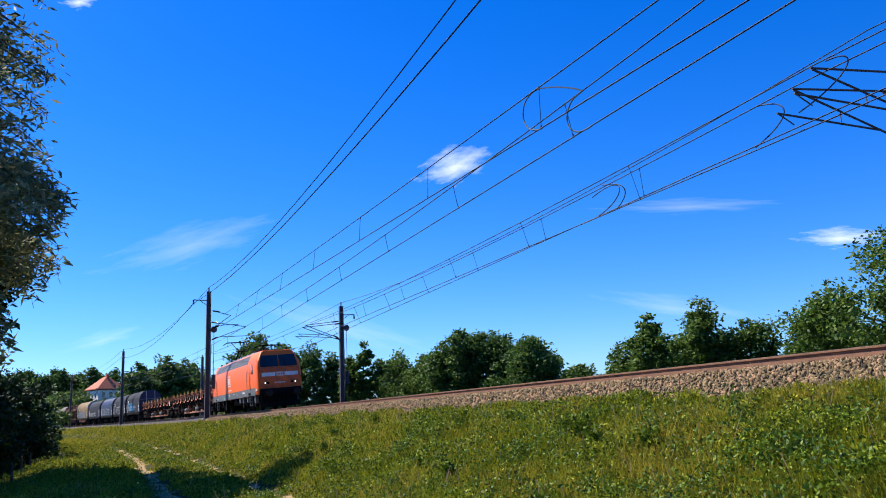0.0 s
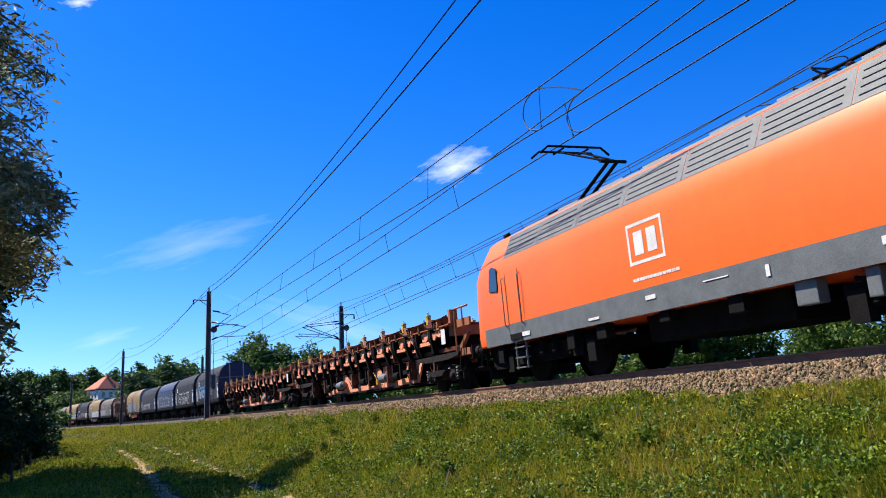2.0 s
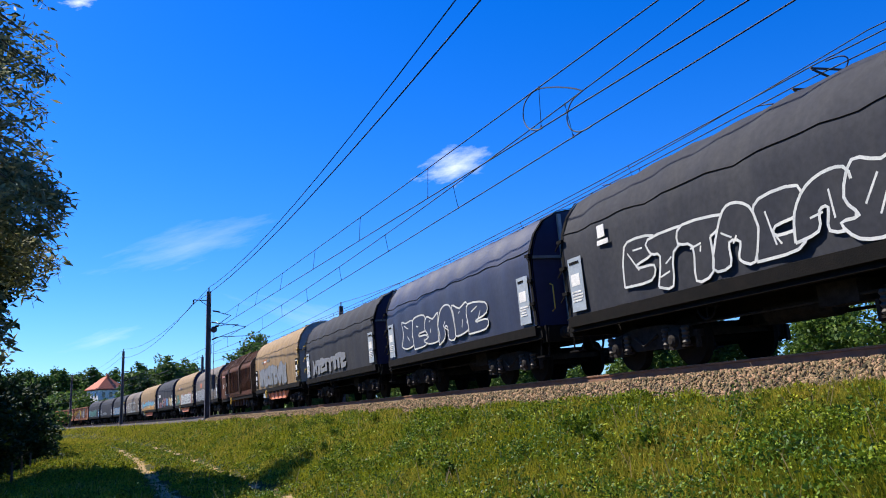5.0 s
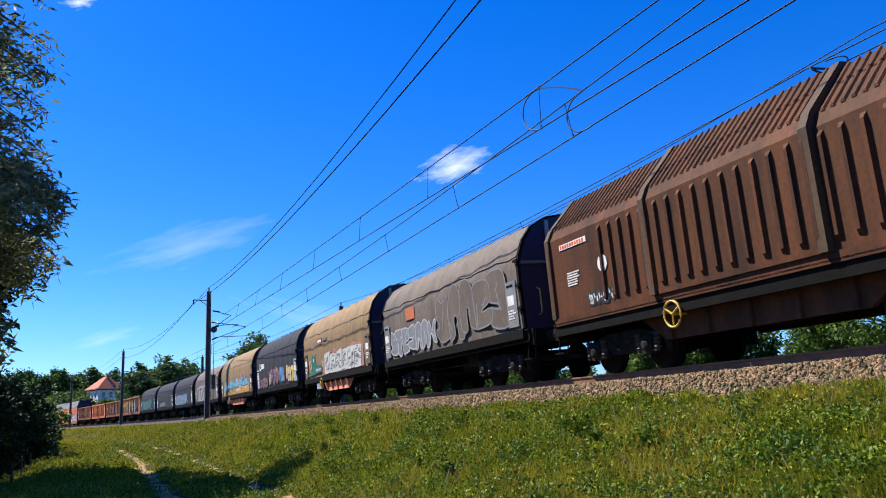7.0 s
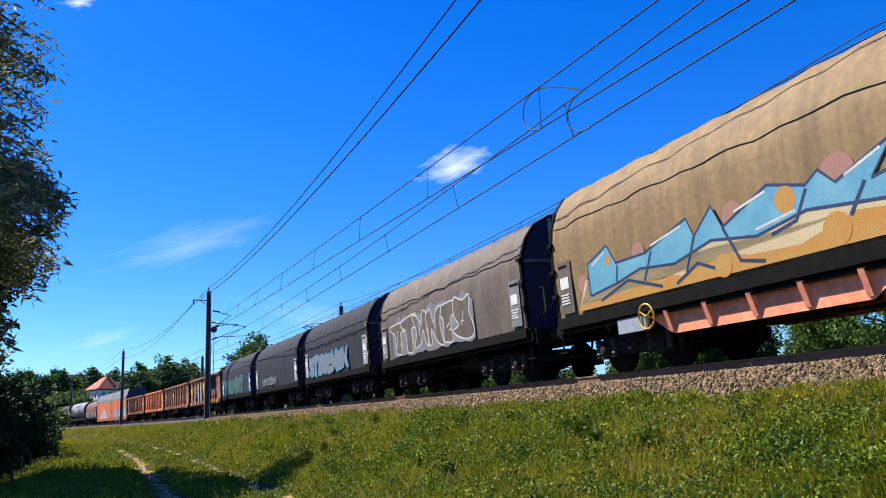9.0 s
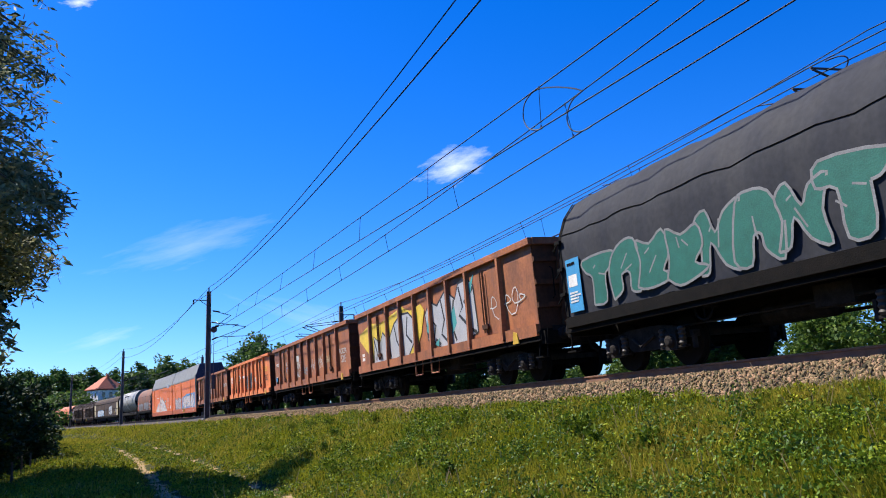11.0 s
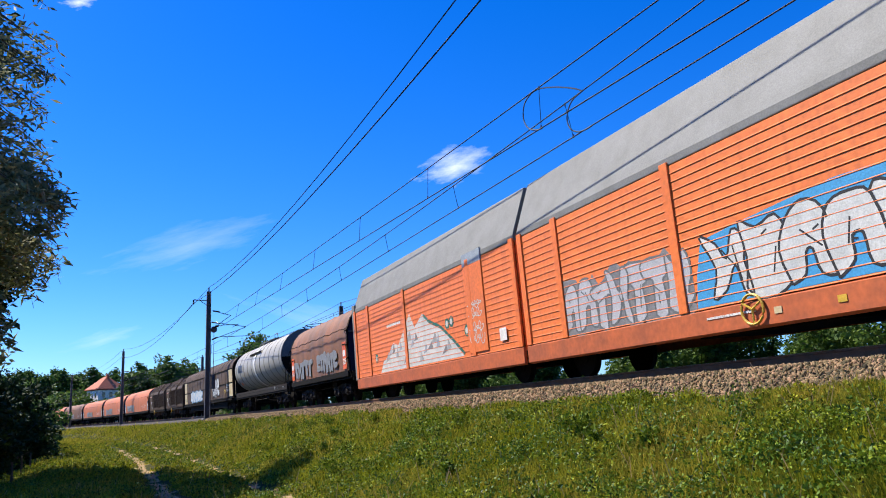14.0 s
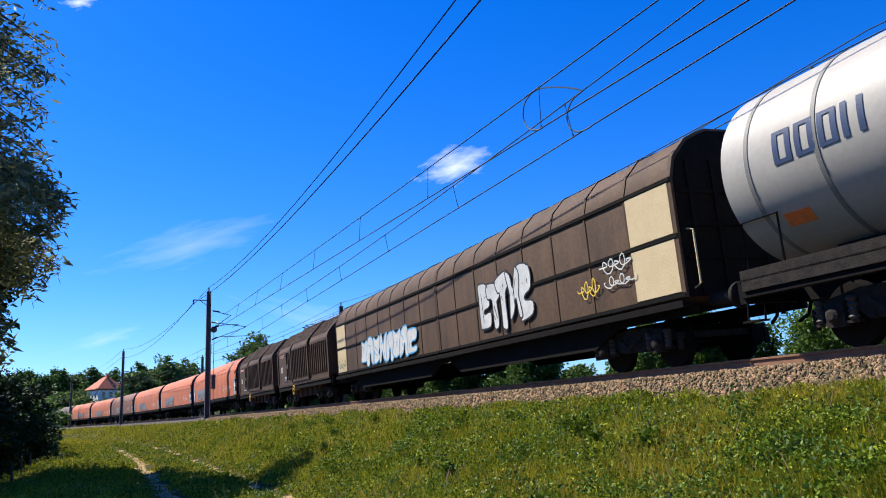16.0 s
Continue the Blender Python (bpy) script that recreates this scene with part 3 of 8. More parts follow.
        g.tube(pts + [p[-1]], 0.017, 5)
        tagged(part("jumper_cable", g, WIRE, smooth=True), "slack curved jumper cable between overhead wires", "cable", "jumper cables")
    for (sa, na, za), (sb, nb, zb), (dm, up) in (((-22.8, 4.6, 6.4), (-22.6, 4.6, 5.65), (1.5, 0.5)), ((-22.0, 4.5, 6.6), (-21.8, 4.8, 5.7), (0.9, 0.1)), ((-14.95, 4.6, 6.7), (-15.2, 4.6, 5.66), (0.95, 0.1)), ((-12.4, 4.2, 6.75), (-13.6, 4.5, 6.0), (1.0, 0.2))):
        pts = []
        for k in range(17):
            u = k / 16
            b = 4 * u * (1 - u)
            pts.append(along(sa + (sb - sa) * u + dm * b * (1 if u < 2 else 0), na + (nb - na) * u, za + (zb - za) * u + up * b * (1 - u)))
        g = Geo()
        g.tube(pts, 0.017, 5)
        tagged(part("jumper_cable", g, WIRE, smooth=True), "slack curved jumper cable between overhead wires", "cable", "jumper cables")


build_overhead()


# ---- the train ----
TRAIN = []          # (thing, distance of its middle behind the train's head)


def vehicle(name, label, category, u0, u1, group):
    """A vehicle that reaches from u0 to u1 metres behind the train's head; x forward, y away from the meadow, z over the rails."""
    t = thing(name, label, category, group)
    TRAIN.append((t, (u0 + u1) / 2))
    return t, (u1 - u0)


WHEEL = {}


def wheelset(parent, x, r=0.46, inboard=True):
    if r not in WHEEL:
        g = Geo()
        for y in (-0.75, 0.75):
            k = -1 if y < 0 else 1
            g.tube([(0, y - 0.065 * k, 0), (0, y - 0.045 * k, 0), (0, y - 0.04 * k, 0), (0, y + 0.07 * k, 0)], [r + 0.03, r + 0.03, r, r - 0.005], 28)
            g.disc((0, y + 0.085 * k, 0), 1, r * 0.42, 0.05, 16)
        g.tube([(0, -1.0, 0), (0, 1.0, 0)], 0.08, 10)
        # wheels are black to hold the shade under the wagon body
        ob = part("wheelset", g, BLACK, parent, "solid wheels on an axle, blackened for shade", smooth=True)
        WHEEL[r] = ob.data
    else:
        ob = new("wheelset", WHEEL[r])
        ob.parent = parent
        ob["label"] = "solid wheels on an axle, blackened for shade"
    ob.location = (x, 0, r)
    return ob


BOGIES = {}


def bogie(parent, x, base=1.8, r=0.46):
    """A two-axle cast bogie: side frames, axle boxes, spring nests."""
    key = (base, r)
    if key not in BOGIES:
        g = Geo()
        for k in (-1, 1):
            y = 1.02 * k
            pr = [(-base / 2 - 0.32, 0.50), (-base / 2 + 0.3, 0.50), (-0.42, 0.36), (0.42, 0.36), (base / 2 - 0.3, 0.50), (base / 2 + 0.32, 0.50), (base / 2 + 0.3, 0.68), (0.5, 0.80), (-0.5, 0.80), (-base / 2 - 0.3, 0.68)]
            g.slab(pr, y - 0.06, y + 0.06)
            for bx in (-base / 2, base / 2):
                g.box(bx - 0.16, bx + 0.16, y + 0.0, y + 0.16 * k, r - 0.16, r + 0.18)
                g.tube([(bx, y + 0.14 * k, r), (bx, y + 0.22 * k, r), (bx, y + 0.25 * k, r)], [0.13, 0.11, 0.06], 12)
                g.box(bx - 0.36, bx + 0.36, y - 0.02, y + 0.14 * k, 0.33, 0.37)
            g.box(-base / 2 - 0.5, -base / 2 - 0.44, y - 0.04, y + 0.04, 0.3, 0.6).box(base / 2 + 0.44, base / 2 + 0.5, y - 0.04, y + 0.04, 0.3, 0.6)
            g.tube([(-0.35, y + 0.1 * k, 0.62), (0.0, y + 0.16 * k, 0.44), (0.35, y + 0.1 * k, 0.62)], 0.03, 6)
        g.box(-0.2, 0.2, -1.0, 1.0, 0.5, 0.82).box(-base / 2 - 0.4, -base / 2 - 0.32, -1.0, 1.0, 0.5, 0.62).box(base / 2 + 0.32, base / 2 + 0.4, -1.0, 1.0, 0.5, 0.62)
        ob = part("bogie", g, BOGIE, parent, "cast freight bogie with spring nests")
        BOGIES[key] = ob.data
    else:
        ob = new("bogie", BOGIES[key])
        ob.parent = parent
        ob["label"] = "cast freight bogie with spring nests"
    ob.location = (x, 0, 0)
    for bx in (-base / 2, base / 2):
        wheelset(ob, bx, r)
        for k in (-1, 1):
            for sx in (-0.28, 0.28):
                if "spring" not in BOGIES:
                    g = Geo()
                    g.tube([(0, 0, 0.042 * i) for i in range(9)], [0.078 if i % 2 else 0.052 for i in range(9)], 10)
                    sp = part("coil_spring", g, SPRING, ob, "pale coil spring", smooth=True)
                    BOGIES["spring"] = sp.data
                else:
                    sp = new("coil_spring", BOGIES["spring"])
                    sp.parent = ob
                sp.location = (bx + sx, 1.13 * k, 0.37)
    return ob


ENDS = {}


def end_gear(parent, half, z=1.06, mat=None):
    """Buffers, coupling hook, hoses and steps at both ends."""
    for k in (-1, 1):
        for y in (-0.875, 0.875):
            if "buffer" not in ENDS:
                g = Geo()
                g.tube([(-0.62, 0, 0), (-0.36, 0, 0), (-0.35, 0, 0), (-0.05, 0, 0)], [0.14, 0.14, 0.10, 0.10], 14)
                g.tube([(-0.05, 0, 0), (-0.02, 0, 0), (0.0, 0, 0)], [0.22, 0.23, 0.2], 18).box(-0.64, -0.6, -0.2, 0.2, -0.2, 0.2)
                b = part("buffer", g, BOGIE, parent, "round greasy buffer", smooth=True)
                ENDS["buffer"] = b.data
            else:
                b = new("buffer", ENDS["buffer"])
                b.parent = parent
                b["label"] = "round greasy buffer"
            b.matrix_basis = pose(half * k, y, z, 0, 0, 0 if k > 0 else 180)
        if "hook" not in ENDS:
            g = Geo()
            g.box(-0.6, -0.1, -0.05, 0.05, -0.05, 0.05).tube([(-0.12, 0, 0), (0.0, 0, -0.02), (0.03, 0, -0.15), (0.0, 0, -0.35)], 0.04, 6)
            g.tube([(-0.6, -0.35, 0.0), (-0.35, -0.36, -0.05), (-0.2, -0.35, -0.4), (-0.02, -0.3, -0.5)], 0.03, 6)
            g.tube([(-0.6, 0.35, 0.0), (-0.35, 0.36, -0.05), (-0.2, 0.35, -0.4), (-0.02, 0.3, -0.5)], 0.03, 6)
            h = part("coupling", g, BLACK, parent, "screw coupling with brake hoses")
            ENDS["hook"] = h.data
        else:
            h = new("coupling", ENDS["hook"])
            h.parent = parent
            h["label"] = "screw coupling with brake hoses"
        h.matrix_basis = pose(half * k, 0, z, 0, 0, 0 if k > 0 else 180)
        if "step" not in ENDS:
            g = Geo()
            g.tube([(0, -1.3, 1.2), (0, -1.38, 0.55), (-0.36, -1.38, 0.55), (-0.36, -1.3, 1.2)], 0.02, 6).box(-0.36, 0.0, -1.5, -1.3, 0.53, 0.56)
            st = part("footstep", g, BLACK, parent)
            ENDS["step"] = st.data
        else:
            st = new("footstep", ENDS["step"])
            st.parent = parent
        st.matrix_basis = pose(half * k - 0.66 * k + (0.18 if k > 0 else -0.18), 0, 0, 0, 0, 0) if k > 0 else pose(-half + 0.66 + 0.36, 0, 0)


def handwheel(parent, x, y=-1.5, z=0.95, mat=None):
    g = Geo()
    g.tube([(x + 0.23 * math.cos(a), y, z + 0.23 * math.sin(a)) for a in [i * math.pi / 10 for i in range(21)]], 0.022, 6, False)
    for a in (0.5, 2.6, 4.7):
        g.tube([(x, y, z), (x + 0.23 * math.cos(a), y, z + 0.23 * math.sin(a))], 0.018, 5)
    g.tube([(x, y, z), (x, y + 0.3, z)], 0.03, 6)
    return part("brake_handwheel", g, mat or YELLOW, parent, "spoked brake handwheel")


def underframe(parent, half, z0=1.0, z1=1.24, mat=None, width=1.36, belly=True, sole=0.0):
    for k in (-1, 1):
        g = Geo()
        y = width * k
        g.prism([(y - 0.09, z0), (y + 0.09, z0), (y + 0.09, z0 + 0.03), (y + 0.05, z0 + 0.03), (y + 0.05, z1 - 0.03), (y + 0.09, z1 - 0.03), (y + 0.09, z1), (y - 0.09, z1), (y - 0.09, z1 - 0.03), (y - 0.05, z1 - 0.03), (y - 0.05, z0 + 0.03), (y - 0.09, z0 + 0.03)], -half + 0.62, half - 0.62)
        part("sole_bar", g, mat or BLACK, parent)
    g = Geo()
    for k in (-1, 1):
        g.box(half * k - 0.62 * k - 0.1, half * k - 0.62 * k + 0.1, -width, width, z0 - 0.08, z1)
    g.box(-half + 0.62, half - 0.62, -0.3, 0.3, z0 - 0.1, z1 - 0.02)
    u = part("underframe", g, mat or BLACK, parent)
    if belly:
        g = Geo()
        g.tube([(-0.9, -0.2, 0.72), (0.5, -0.2, 0.72)], 0.2, 12).box(0.8, 1.5, -0.95, -0.45, 0.62, 0.95).box(-1.9, -1.3, 0.3, 0.9, 0.6, 0.95)
        g.tube([(-half + 2.6, -0.9, 0.72), (half - 2.6, -0.9, 0.72)], 0.025, 6).tube([(-half + 2.6, 0.2, 0.6), (half - 2.6, 0.2, 0.6)], 0.03, 6)
        part("brake_gear", g, BOGIE, parent, "brake cylinder, rods and boxes")
    return u


def on_side(parent, name, poly, y, mat, label="", depth=0.004):
    """A flat painted shape of (x, z) corners on the side at y that faces the meadow."""
    g = Geo()
    n = len(poly)
    g.add([(x, y - depth, z) for x, z in poly] + [(x, y + 0.003, z) for x, z in poly], [tuple(range(n))] + [(i, (i + 1) % n, (i + 1) % n + n, i + n) for i in range(n)])
    return part(name, g, mat, parent, label)


def plates(parent, name, y, rects, mat, label=""):
    """Small rectangles (x0, x1, z0, z1): each a part, or one marking where they are many."""
    each = [rects] if len(rects) > 8 else [[q] for q in rects]
    for some in each:
        g = Geo()
        for x0, x1, z0, z1 in some:
            g.box(x0, x1, y - 0.006, y + 0.003, z0, z1)
        part(name, g, mat, parent, label)


def bars(parent, x, z, w, h, rows, y, mat=None, seed=1, name="data_marking"):
    """Small unreadable writing as rows of bars."""
    r = random.Random(seed)
    out = []
    h *= 0.62
    for i in range(rows):
        zz = z - i * h * 1.7
        a = x
        while a < x + w * (0.55 + 0.45 * r.random()):
            b = a + h * (0.5 + 1.4 * r.random())
            out.append((a, b, zz, zz + h))
            a = b + h * 0.35
    return plates(parent, name, y, out, mat or WHITE, "small faded painted data")


def ribbon(path, w0, w1=None):
    """The outline of a brush stroke along (x, z) points."""
    L, R = [], []
    for i, (x, z) in enumerate(path):
        a, b = path[max(i - 1, 0)], path[min(i + 1, len(path) - 1)]
        dx, dz = b[0] - a[0], b[1] - a[1]
        d = math.hypot(dx, dz) or 1
        w = w0 + ((w1 if w1 is not None else w0) - w0) * i / (len(path) - 1)
        L.append((x - dz / d * w, z + dx / d * w))
        R.append((x + dz / d * w, z - dx / d * w))
    return L, R


def strokes(parent, name, paths, w, y, mat, label="", lift=0.0):
    """Brush strokes along (x, z) points on a wagon's side."""
    for p in paths:
        g = Geo()
        L, R = ribbon(p, w)
        v = []
        for i in range(len(p)):
            q = y - lift - 0.00004 * i
            v += [(L[i][0], q, L[i][1]), (R[i][0], q, R[i][1])]
        g.add(v, [(2 * i, 2 * i + 1, 2 * i + 3, 2 * i + 2) for i in range(len(p) - 1)])
        part(name, g, mat, parent, label)


# outlines of fat sprayed forms, in a unit box
FORM_FORK = ((0, 0), (0.25, 0.05), (0.35, 0.45), (0.6, 0.1), (1.0, 0), (0.85, 0.5), (1.05, 1.0), (0.7, 0.9), (0.5, 0.6), (0.3, 1.05), (0, 0.85), (0.12, 0.45))
FORM_STEP = ((0.05, 0), (0.9, 0.05), (1, 0.35), (0.5, 0.33), (0.48, 0.45), (0.95, 0.55), (0.9, 0.95), (0.1, 1.0), (0, 0.7), (0.02, 0.45))
FORM_ARCH = ((0.05, -0.05), (0.4, 0.1), (0.42, 0.4), (0.62, 0.4), (0.65, 0), (1.02, 0.05), (0.92, 0.9), (0.6, 1.08), (0.2, 0.95), (-0.02, 0.5))
FORM_WAVE = ((0, 0.1), (0.3, -0.05), (0.8, 0), (1.1, 0.2), (0.8, 0.3), (1.0, 0.6), (0.85, 1.0), (0.45, 0.88), (0.05, 1.02), (0.14, 0.55))
FORM_POST = ((0.2, 0), (0.66, -0.02), (0.68, 0.6), (1.08, 0.72), (1.0, 1.02), (-0.1, 0.95), (0, 0.7), (0.24, 0.6))
FORMS = (FORM_FORK, FORM_STEP, FORM_ARCH, FORM_WAVE, FORM_POST)


def smooth_path(p, n=4):
    """A rounded curve through the points p."""
    q = [p[0]] + list(p) + [p[-1]]
    out = []
    for i in range(1, len(q) - 2):
        for j in range(n):
            u = j / n
            out.append(tuple(0.5 * (2 * b + (c - a) * u + (2 * a - 5 * b + 4 * c - d) * u * u + (3 * b - a - 3 * c + d) * u ** 3) for a, b, c, d in zip(q[i - 1], q[i], q[i + 1], q[i + 2])))
    return out + [tuple(p[-1])]


def paint(parent, pts, y, mat, lift=0.004, label="sprayed shape"):
    """One sprayed field of (x, z) corners."""
    return on_side(parent, "graffiti_shape", pts, y, mat, label, lift)


def spot(parent, x, z, r, y, mat, lift, label="round sprayed spot"):
    return paint(parent, [(x + r * math.cos(2 * math.pi * i / 14), z + r * math.sin(2 * math.pi * i / 14)) for i in range(14)], y, mat, lift, label)


def block_letters(parent, x, z, w, h, count, y, seed):
    """White blocks with grey facets and broken black edges."""
    r = random.Random(seed)
    cw = w / count
    for k in range(count):
        a, b = x + k * cw, x + (k + 0.97) * cw
        t0, t1 = z + h * r.uniform(0.82, 1.0), z + h * r.uniform(0.85, 1.05)
        paint(parent, [(a, z), (b, z + 0.03 * h), (b + 0.08 * cw, t1), (a + 0.06 * cw, t0)], y, G_WHITE, 0.006 + 0.001 * (k % 2), "white sprayed block")
        for i in range(9):
            u, v = a + cw * r.uniform(0.04, 0.66), z + h * r.uniform(0.1, 0.75)
            paint(parent, [(u, v), (u + cw * r.uniform(0.15, 0.4), v + 0.03), (u + cw * 0.3, v + h * r.uniform(0.08, 0.16)), (u + 0.03, v + h * 0.1)], y, ROOF_GREY if i % 2 else G_SILVER, 0.0085, "grey sprayed facet")
        lines = []
        for i in range(15):
            u, v = a + cw * r.uniform(0, 0.8), z + h * r.uniform(0.02, 0.95)
            lines.append([(u, v), (u + cw * r.uniform(0.08, 0.35), v + h * r.uniform(-0.03, 0.05))] if i % 3 else [(u, v), (u + 0.03, min(v + h * r.uniform(0.15, 0.4), z + h))])
        strokes(parent, "graffiti_edge", lines + [[(b, z), (b + 0.06 * cw, t1 - 0.1 * h)]], 0.016, y, G_BLACK, "broken black sprayed edges", 0.0095)


def graffiti(parent, x, z, w, h, letters, fill, edge, y, seed, back=None, accents=(), bold=1.2):
    """Sprayed piece without words: fat overlapping forms with outlines and short inner lines."""
    r = random.Random(seed)
    if back:
        top = [(x + w * (1 - i / 20) * 1.04 - w * 0.02, z + h * (0.8 + 0.35 * r.random())) for i in range(21)]
        bot = [(x - w * 0.02 + w * 1.04 * i / 20, z - h * (0.02 + 0.12 * r.random())) for i in range(21)]
        on_side(parent, "graffiti_cloud", bot + top, y, back, "sprayed background cloud", 0.004)
    letters = max(2, round(letters * 1.15))
    cw = w / letters
    lean = r.uniform(-0.1, 0.22) * cw
    for k in range(letters):
        tall = 0.8 + 0.2 * r.random()
        x0, z0 = x + k * cw, z + h * (1 - tall) * r.random()
        form = FORMS[r.randrange(len(FORMS))]
        flip = r.random() < 0.4
        pts = []
        for a, b in form:
            a = 1 - a if flip else a
            pts.append((x0 + cw * (1.16 * a - 0.08) + lean * b + 0.05 * cw * r.uniform(-1, 1), z0 + h * tall * b + 0.04 * h * r.uniform(-1, 1)))
        if flip:
            pts = pts[::-1]
        lift = 0.0042 + 0.0011 * (k % 4)
        col = r.choice((fill, fill) + tuple(accents)) if accents else fill
        ring = smooth_path(pts + [pts[0]], 3)
        paint(parent, ring[:-1], y, col, lift, "fat sprayed form")
        if edge:
            strokes(parent, "graffiti_outline", [ring], 0.02 * bold, y, edge, "sprayed outline", lift + 0.0004)
            cx, cz = x0 + cw * 0.5, z0 + h * tall * 0.5
            inner = [[(cx + cw * r.uniform(-0.3, 0.3), cz + h * r.uniform(-0.3, 0.3)) for _ in range(2)] for _ in range(2)]
            strokes(parent, "graffiti_shine", inner, 0.014 * bold, y, edge, "short sprayed lines", lift + 0.0006)
    for m in accents:
        for _ in range(3):
            px, pz, pr = x + w * r.random(), z + h * (0.1 + 0.95 * r.random()), h * (0.04 + 0.05 * r.random())
            on_side(parent, "graffiti_spot", [(px + pr * 1.3 * math.cos(2 * math.pi * i / 9) * r.uniform(0.7, 1.3), pz + pr * math.sin(2 * math.pi * i / 9) * r.uniform(0.7, 1.3)) for i in range(9)], y, m, "sprayed spot", 0.006 + 0.0004 * letters)


def tag(parent, x, z, w, h, y, mat, seed):
    """A quick looping scrawl."""
    r = random.Random(seed)
    p = []
    th = r.random() * 6
    for i in range(46):
        th += 0.55 + 0.25 * r.random()
        p.append((x + w * i / 45 + 0.13 * w * math.cos(th), z + h * 0.5 + h * 0.42 * math.sin(th) * (0.55 + 0.45 * math.sin(i * 0.31 + seed))))
    strokes(parent, "graffiti_tag", [p], 0.014, y, mat, "thin looping spray scrawl", 0.006)


def loco(u0, u1):
    t, L = vehicle("electric_locomotive", "orange-red electric freight locomotive with grey sill and raised pantograph", "locomotive", u0, u1, "")
    H = L / 2
    # body shell: side wall, leaning shoulder, rounded ends
    prof = [(-1.47, 1.02), (-1.49, 1.3), (-1.49, 2.75), (-1.42, 3.1), (-1.12, 3.72), (-0.95, 3.82), (0.95, 3.82), (1.12, 3.72), (1.42, 3.1), (1.49, 2.75), (1.49, 1.3), (1.47, 1.02)]
    rings = []
    xe = H - 0.72
    for x, top, nar in ((-xe - 0.02, 0, 0.93), (-xe + 0.10, 0, 0.97), (-xe + 0.5, 0, 1.0), (xe - 0.5, 0, 1.0), (xe - 0.10, 0, 0.97), (xe + 0.02, 0, 0.93)):
        ring = []
        for y, z in prof:
            k = 1 if x > 0 else -1
            back = max(0.0, z - 2.3) ** 1.1 * 0.36 if abs(x) > xe - 0.6 else 0.0
            if abs(x) > xe - 0.6:
                back += 0.06 * max(0, 1.7 - z)
            ring.append((x - k * back, y * nar, z))
        rings.append(ring)
    body = Geo()
    body.loft(rings)
    part("body_shell", body, ORANGE, t, "orange-red lacquered body", smooth=True, bevel=0.03)
    # front panels, sooty red, both cabs
    for k in (-1, 1):
        X = lambda z, d=0.0: k * (xe + 0.02 - max(0.0, z - 2.3) ** 1.1 * 0.36 - 0.06 * max(0, 1.7 - z) + d)
        g = Geo()
        zs = (1.08, 1.5, 2.0, 2.4, 2.72)
        g.loft([[(X(z, 0.006), -1.3, z), (X(z, 0.02), 0, z), (X(z, 0.006), 1.3, z), (X(z, -0.03), 1.3, z), (X(z, -0.03), -1.3, z)] for z in zs])
        part("front_panel", g, FRONT_RED, t, "sooty dark red front", smooth=True)
        for y0, y1 in ((-1.2, -0.035), (0.035, 1.2)):
            g = Geo()
            g.loft([[(X(z, 0.012), y0 + i0, z), (X(z, 0.012), y1 - i1, z), (X(z, -0.03), y1 - i1, z), (X(z, -0.03), y0 + i0, z)] for z, i0, i1 in ((2.74, 0.0, 0.0), (3.0, 0.0, 0.0), (3.5, 0.1 if y0 < 0 else 0.0, 0.0 if y0 < 0 else 0.1))])
            part("windscreen", g, GLASS, t, "dark windscreen pane", bevel=0.01)
            g = Geo()
            ym = (y0 + y1) / 2
            g.tube([(X(2.62, 0.06), ym + 0.25, 2.62), (X(2.85, 0.05), ym - 0.2, 2.85), (X(3.2, 0.04), ym - 0.3, 3.2)], 0.012, 5)
            part("wiper", g, BLACK, t)
            y2, y3 = (-1.18, -0.3) if y0 < 0 else (0.3, 1.18)
            g = Geo()
            g.loft([[(X(z, 0.016), y2, z), (X(z, 0.022), y3, z), (X(z, -0.02), y3, z), (X(z, -0.02), y2, z)] for z in (2.12, 2.36)])
            part("light_stripe", g, WHITE, t, "pale grey front stripe")
            yl = -0.98 if y0 < 0 else 0.98
            g = Geo()
            g.disc((X(1.7, 0.02), yl, 1.7), 0, 0.085, 0.06, 16).disc((X(1.7, 0.02), yl * 0.8, 1.7), 0, 0.075, 0.06, 16)
            part("lamp_housing", g, BLACK, t, smooth=True)
            g = Geo()
            g.disc((X(1.7, 0.055), yl, 1.7), 0, 0.036, 0.02, 16)
            part("headlight", g, LAMP_ON if k > 0 else GLASS, t, "lit headlight" if k > 0 else "unlit tail lamp")
        g = Geo()
        g.box(*sorted((X(2.1, 0.045), X(2.1, -0.03))), -0.22, 0.22, 2.1, 2.38)
        part("emblem_plate", g, WHITE, t, "white emblem plate with red bars")
        g = Geo()
        xs = sorted((X(2.1, 0.052), X(2.1, 0.043)))
        g.box(*xs, -0.19, 0.19, 2.12, 2.14).box(*xs, -0.19, 0.19, 2.34, 2.36).box(*xs, -0.19, -0.17, 2.12, 2.36).box(*xs, 0.17, 0.19, 2.12, 2.36).box(*xs, -0.13, -0.03, 2.18, 2.3).box(*xs, 0.03, 0.13, 2.18, 2.3)
        part("emblem", g, FRONT_RED, t)
        g = Geo()
        for q in range(6):
            g.box(*sorted((X(1.7, 0.025), X(1.7, -0.02))), -0.36 + q * 0.12, -0.29 + q * 0.12, 1.66, 1.74)
        part("number_marking", g, WHITE, t, "pale running number bars")
        g = Geo()
        g.box(*sorted((k * (H - 0.74), k * (H - 0.6))), -1.35, 1.35, 0.98, 1.35)
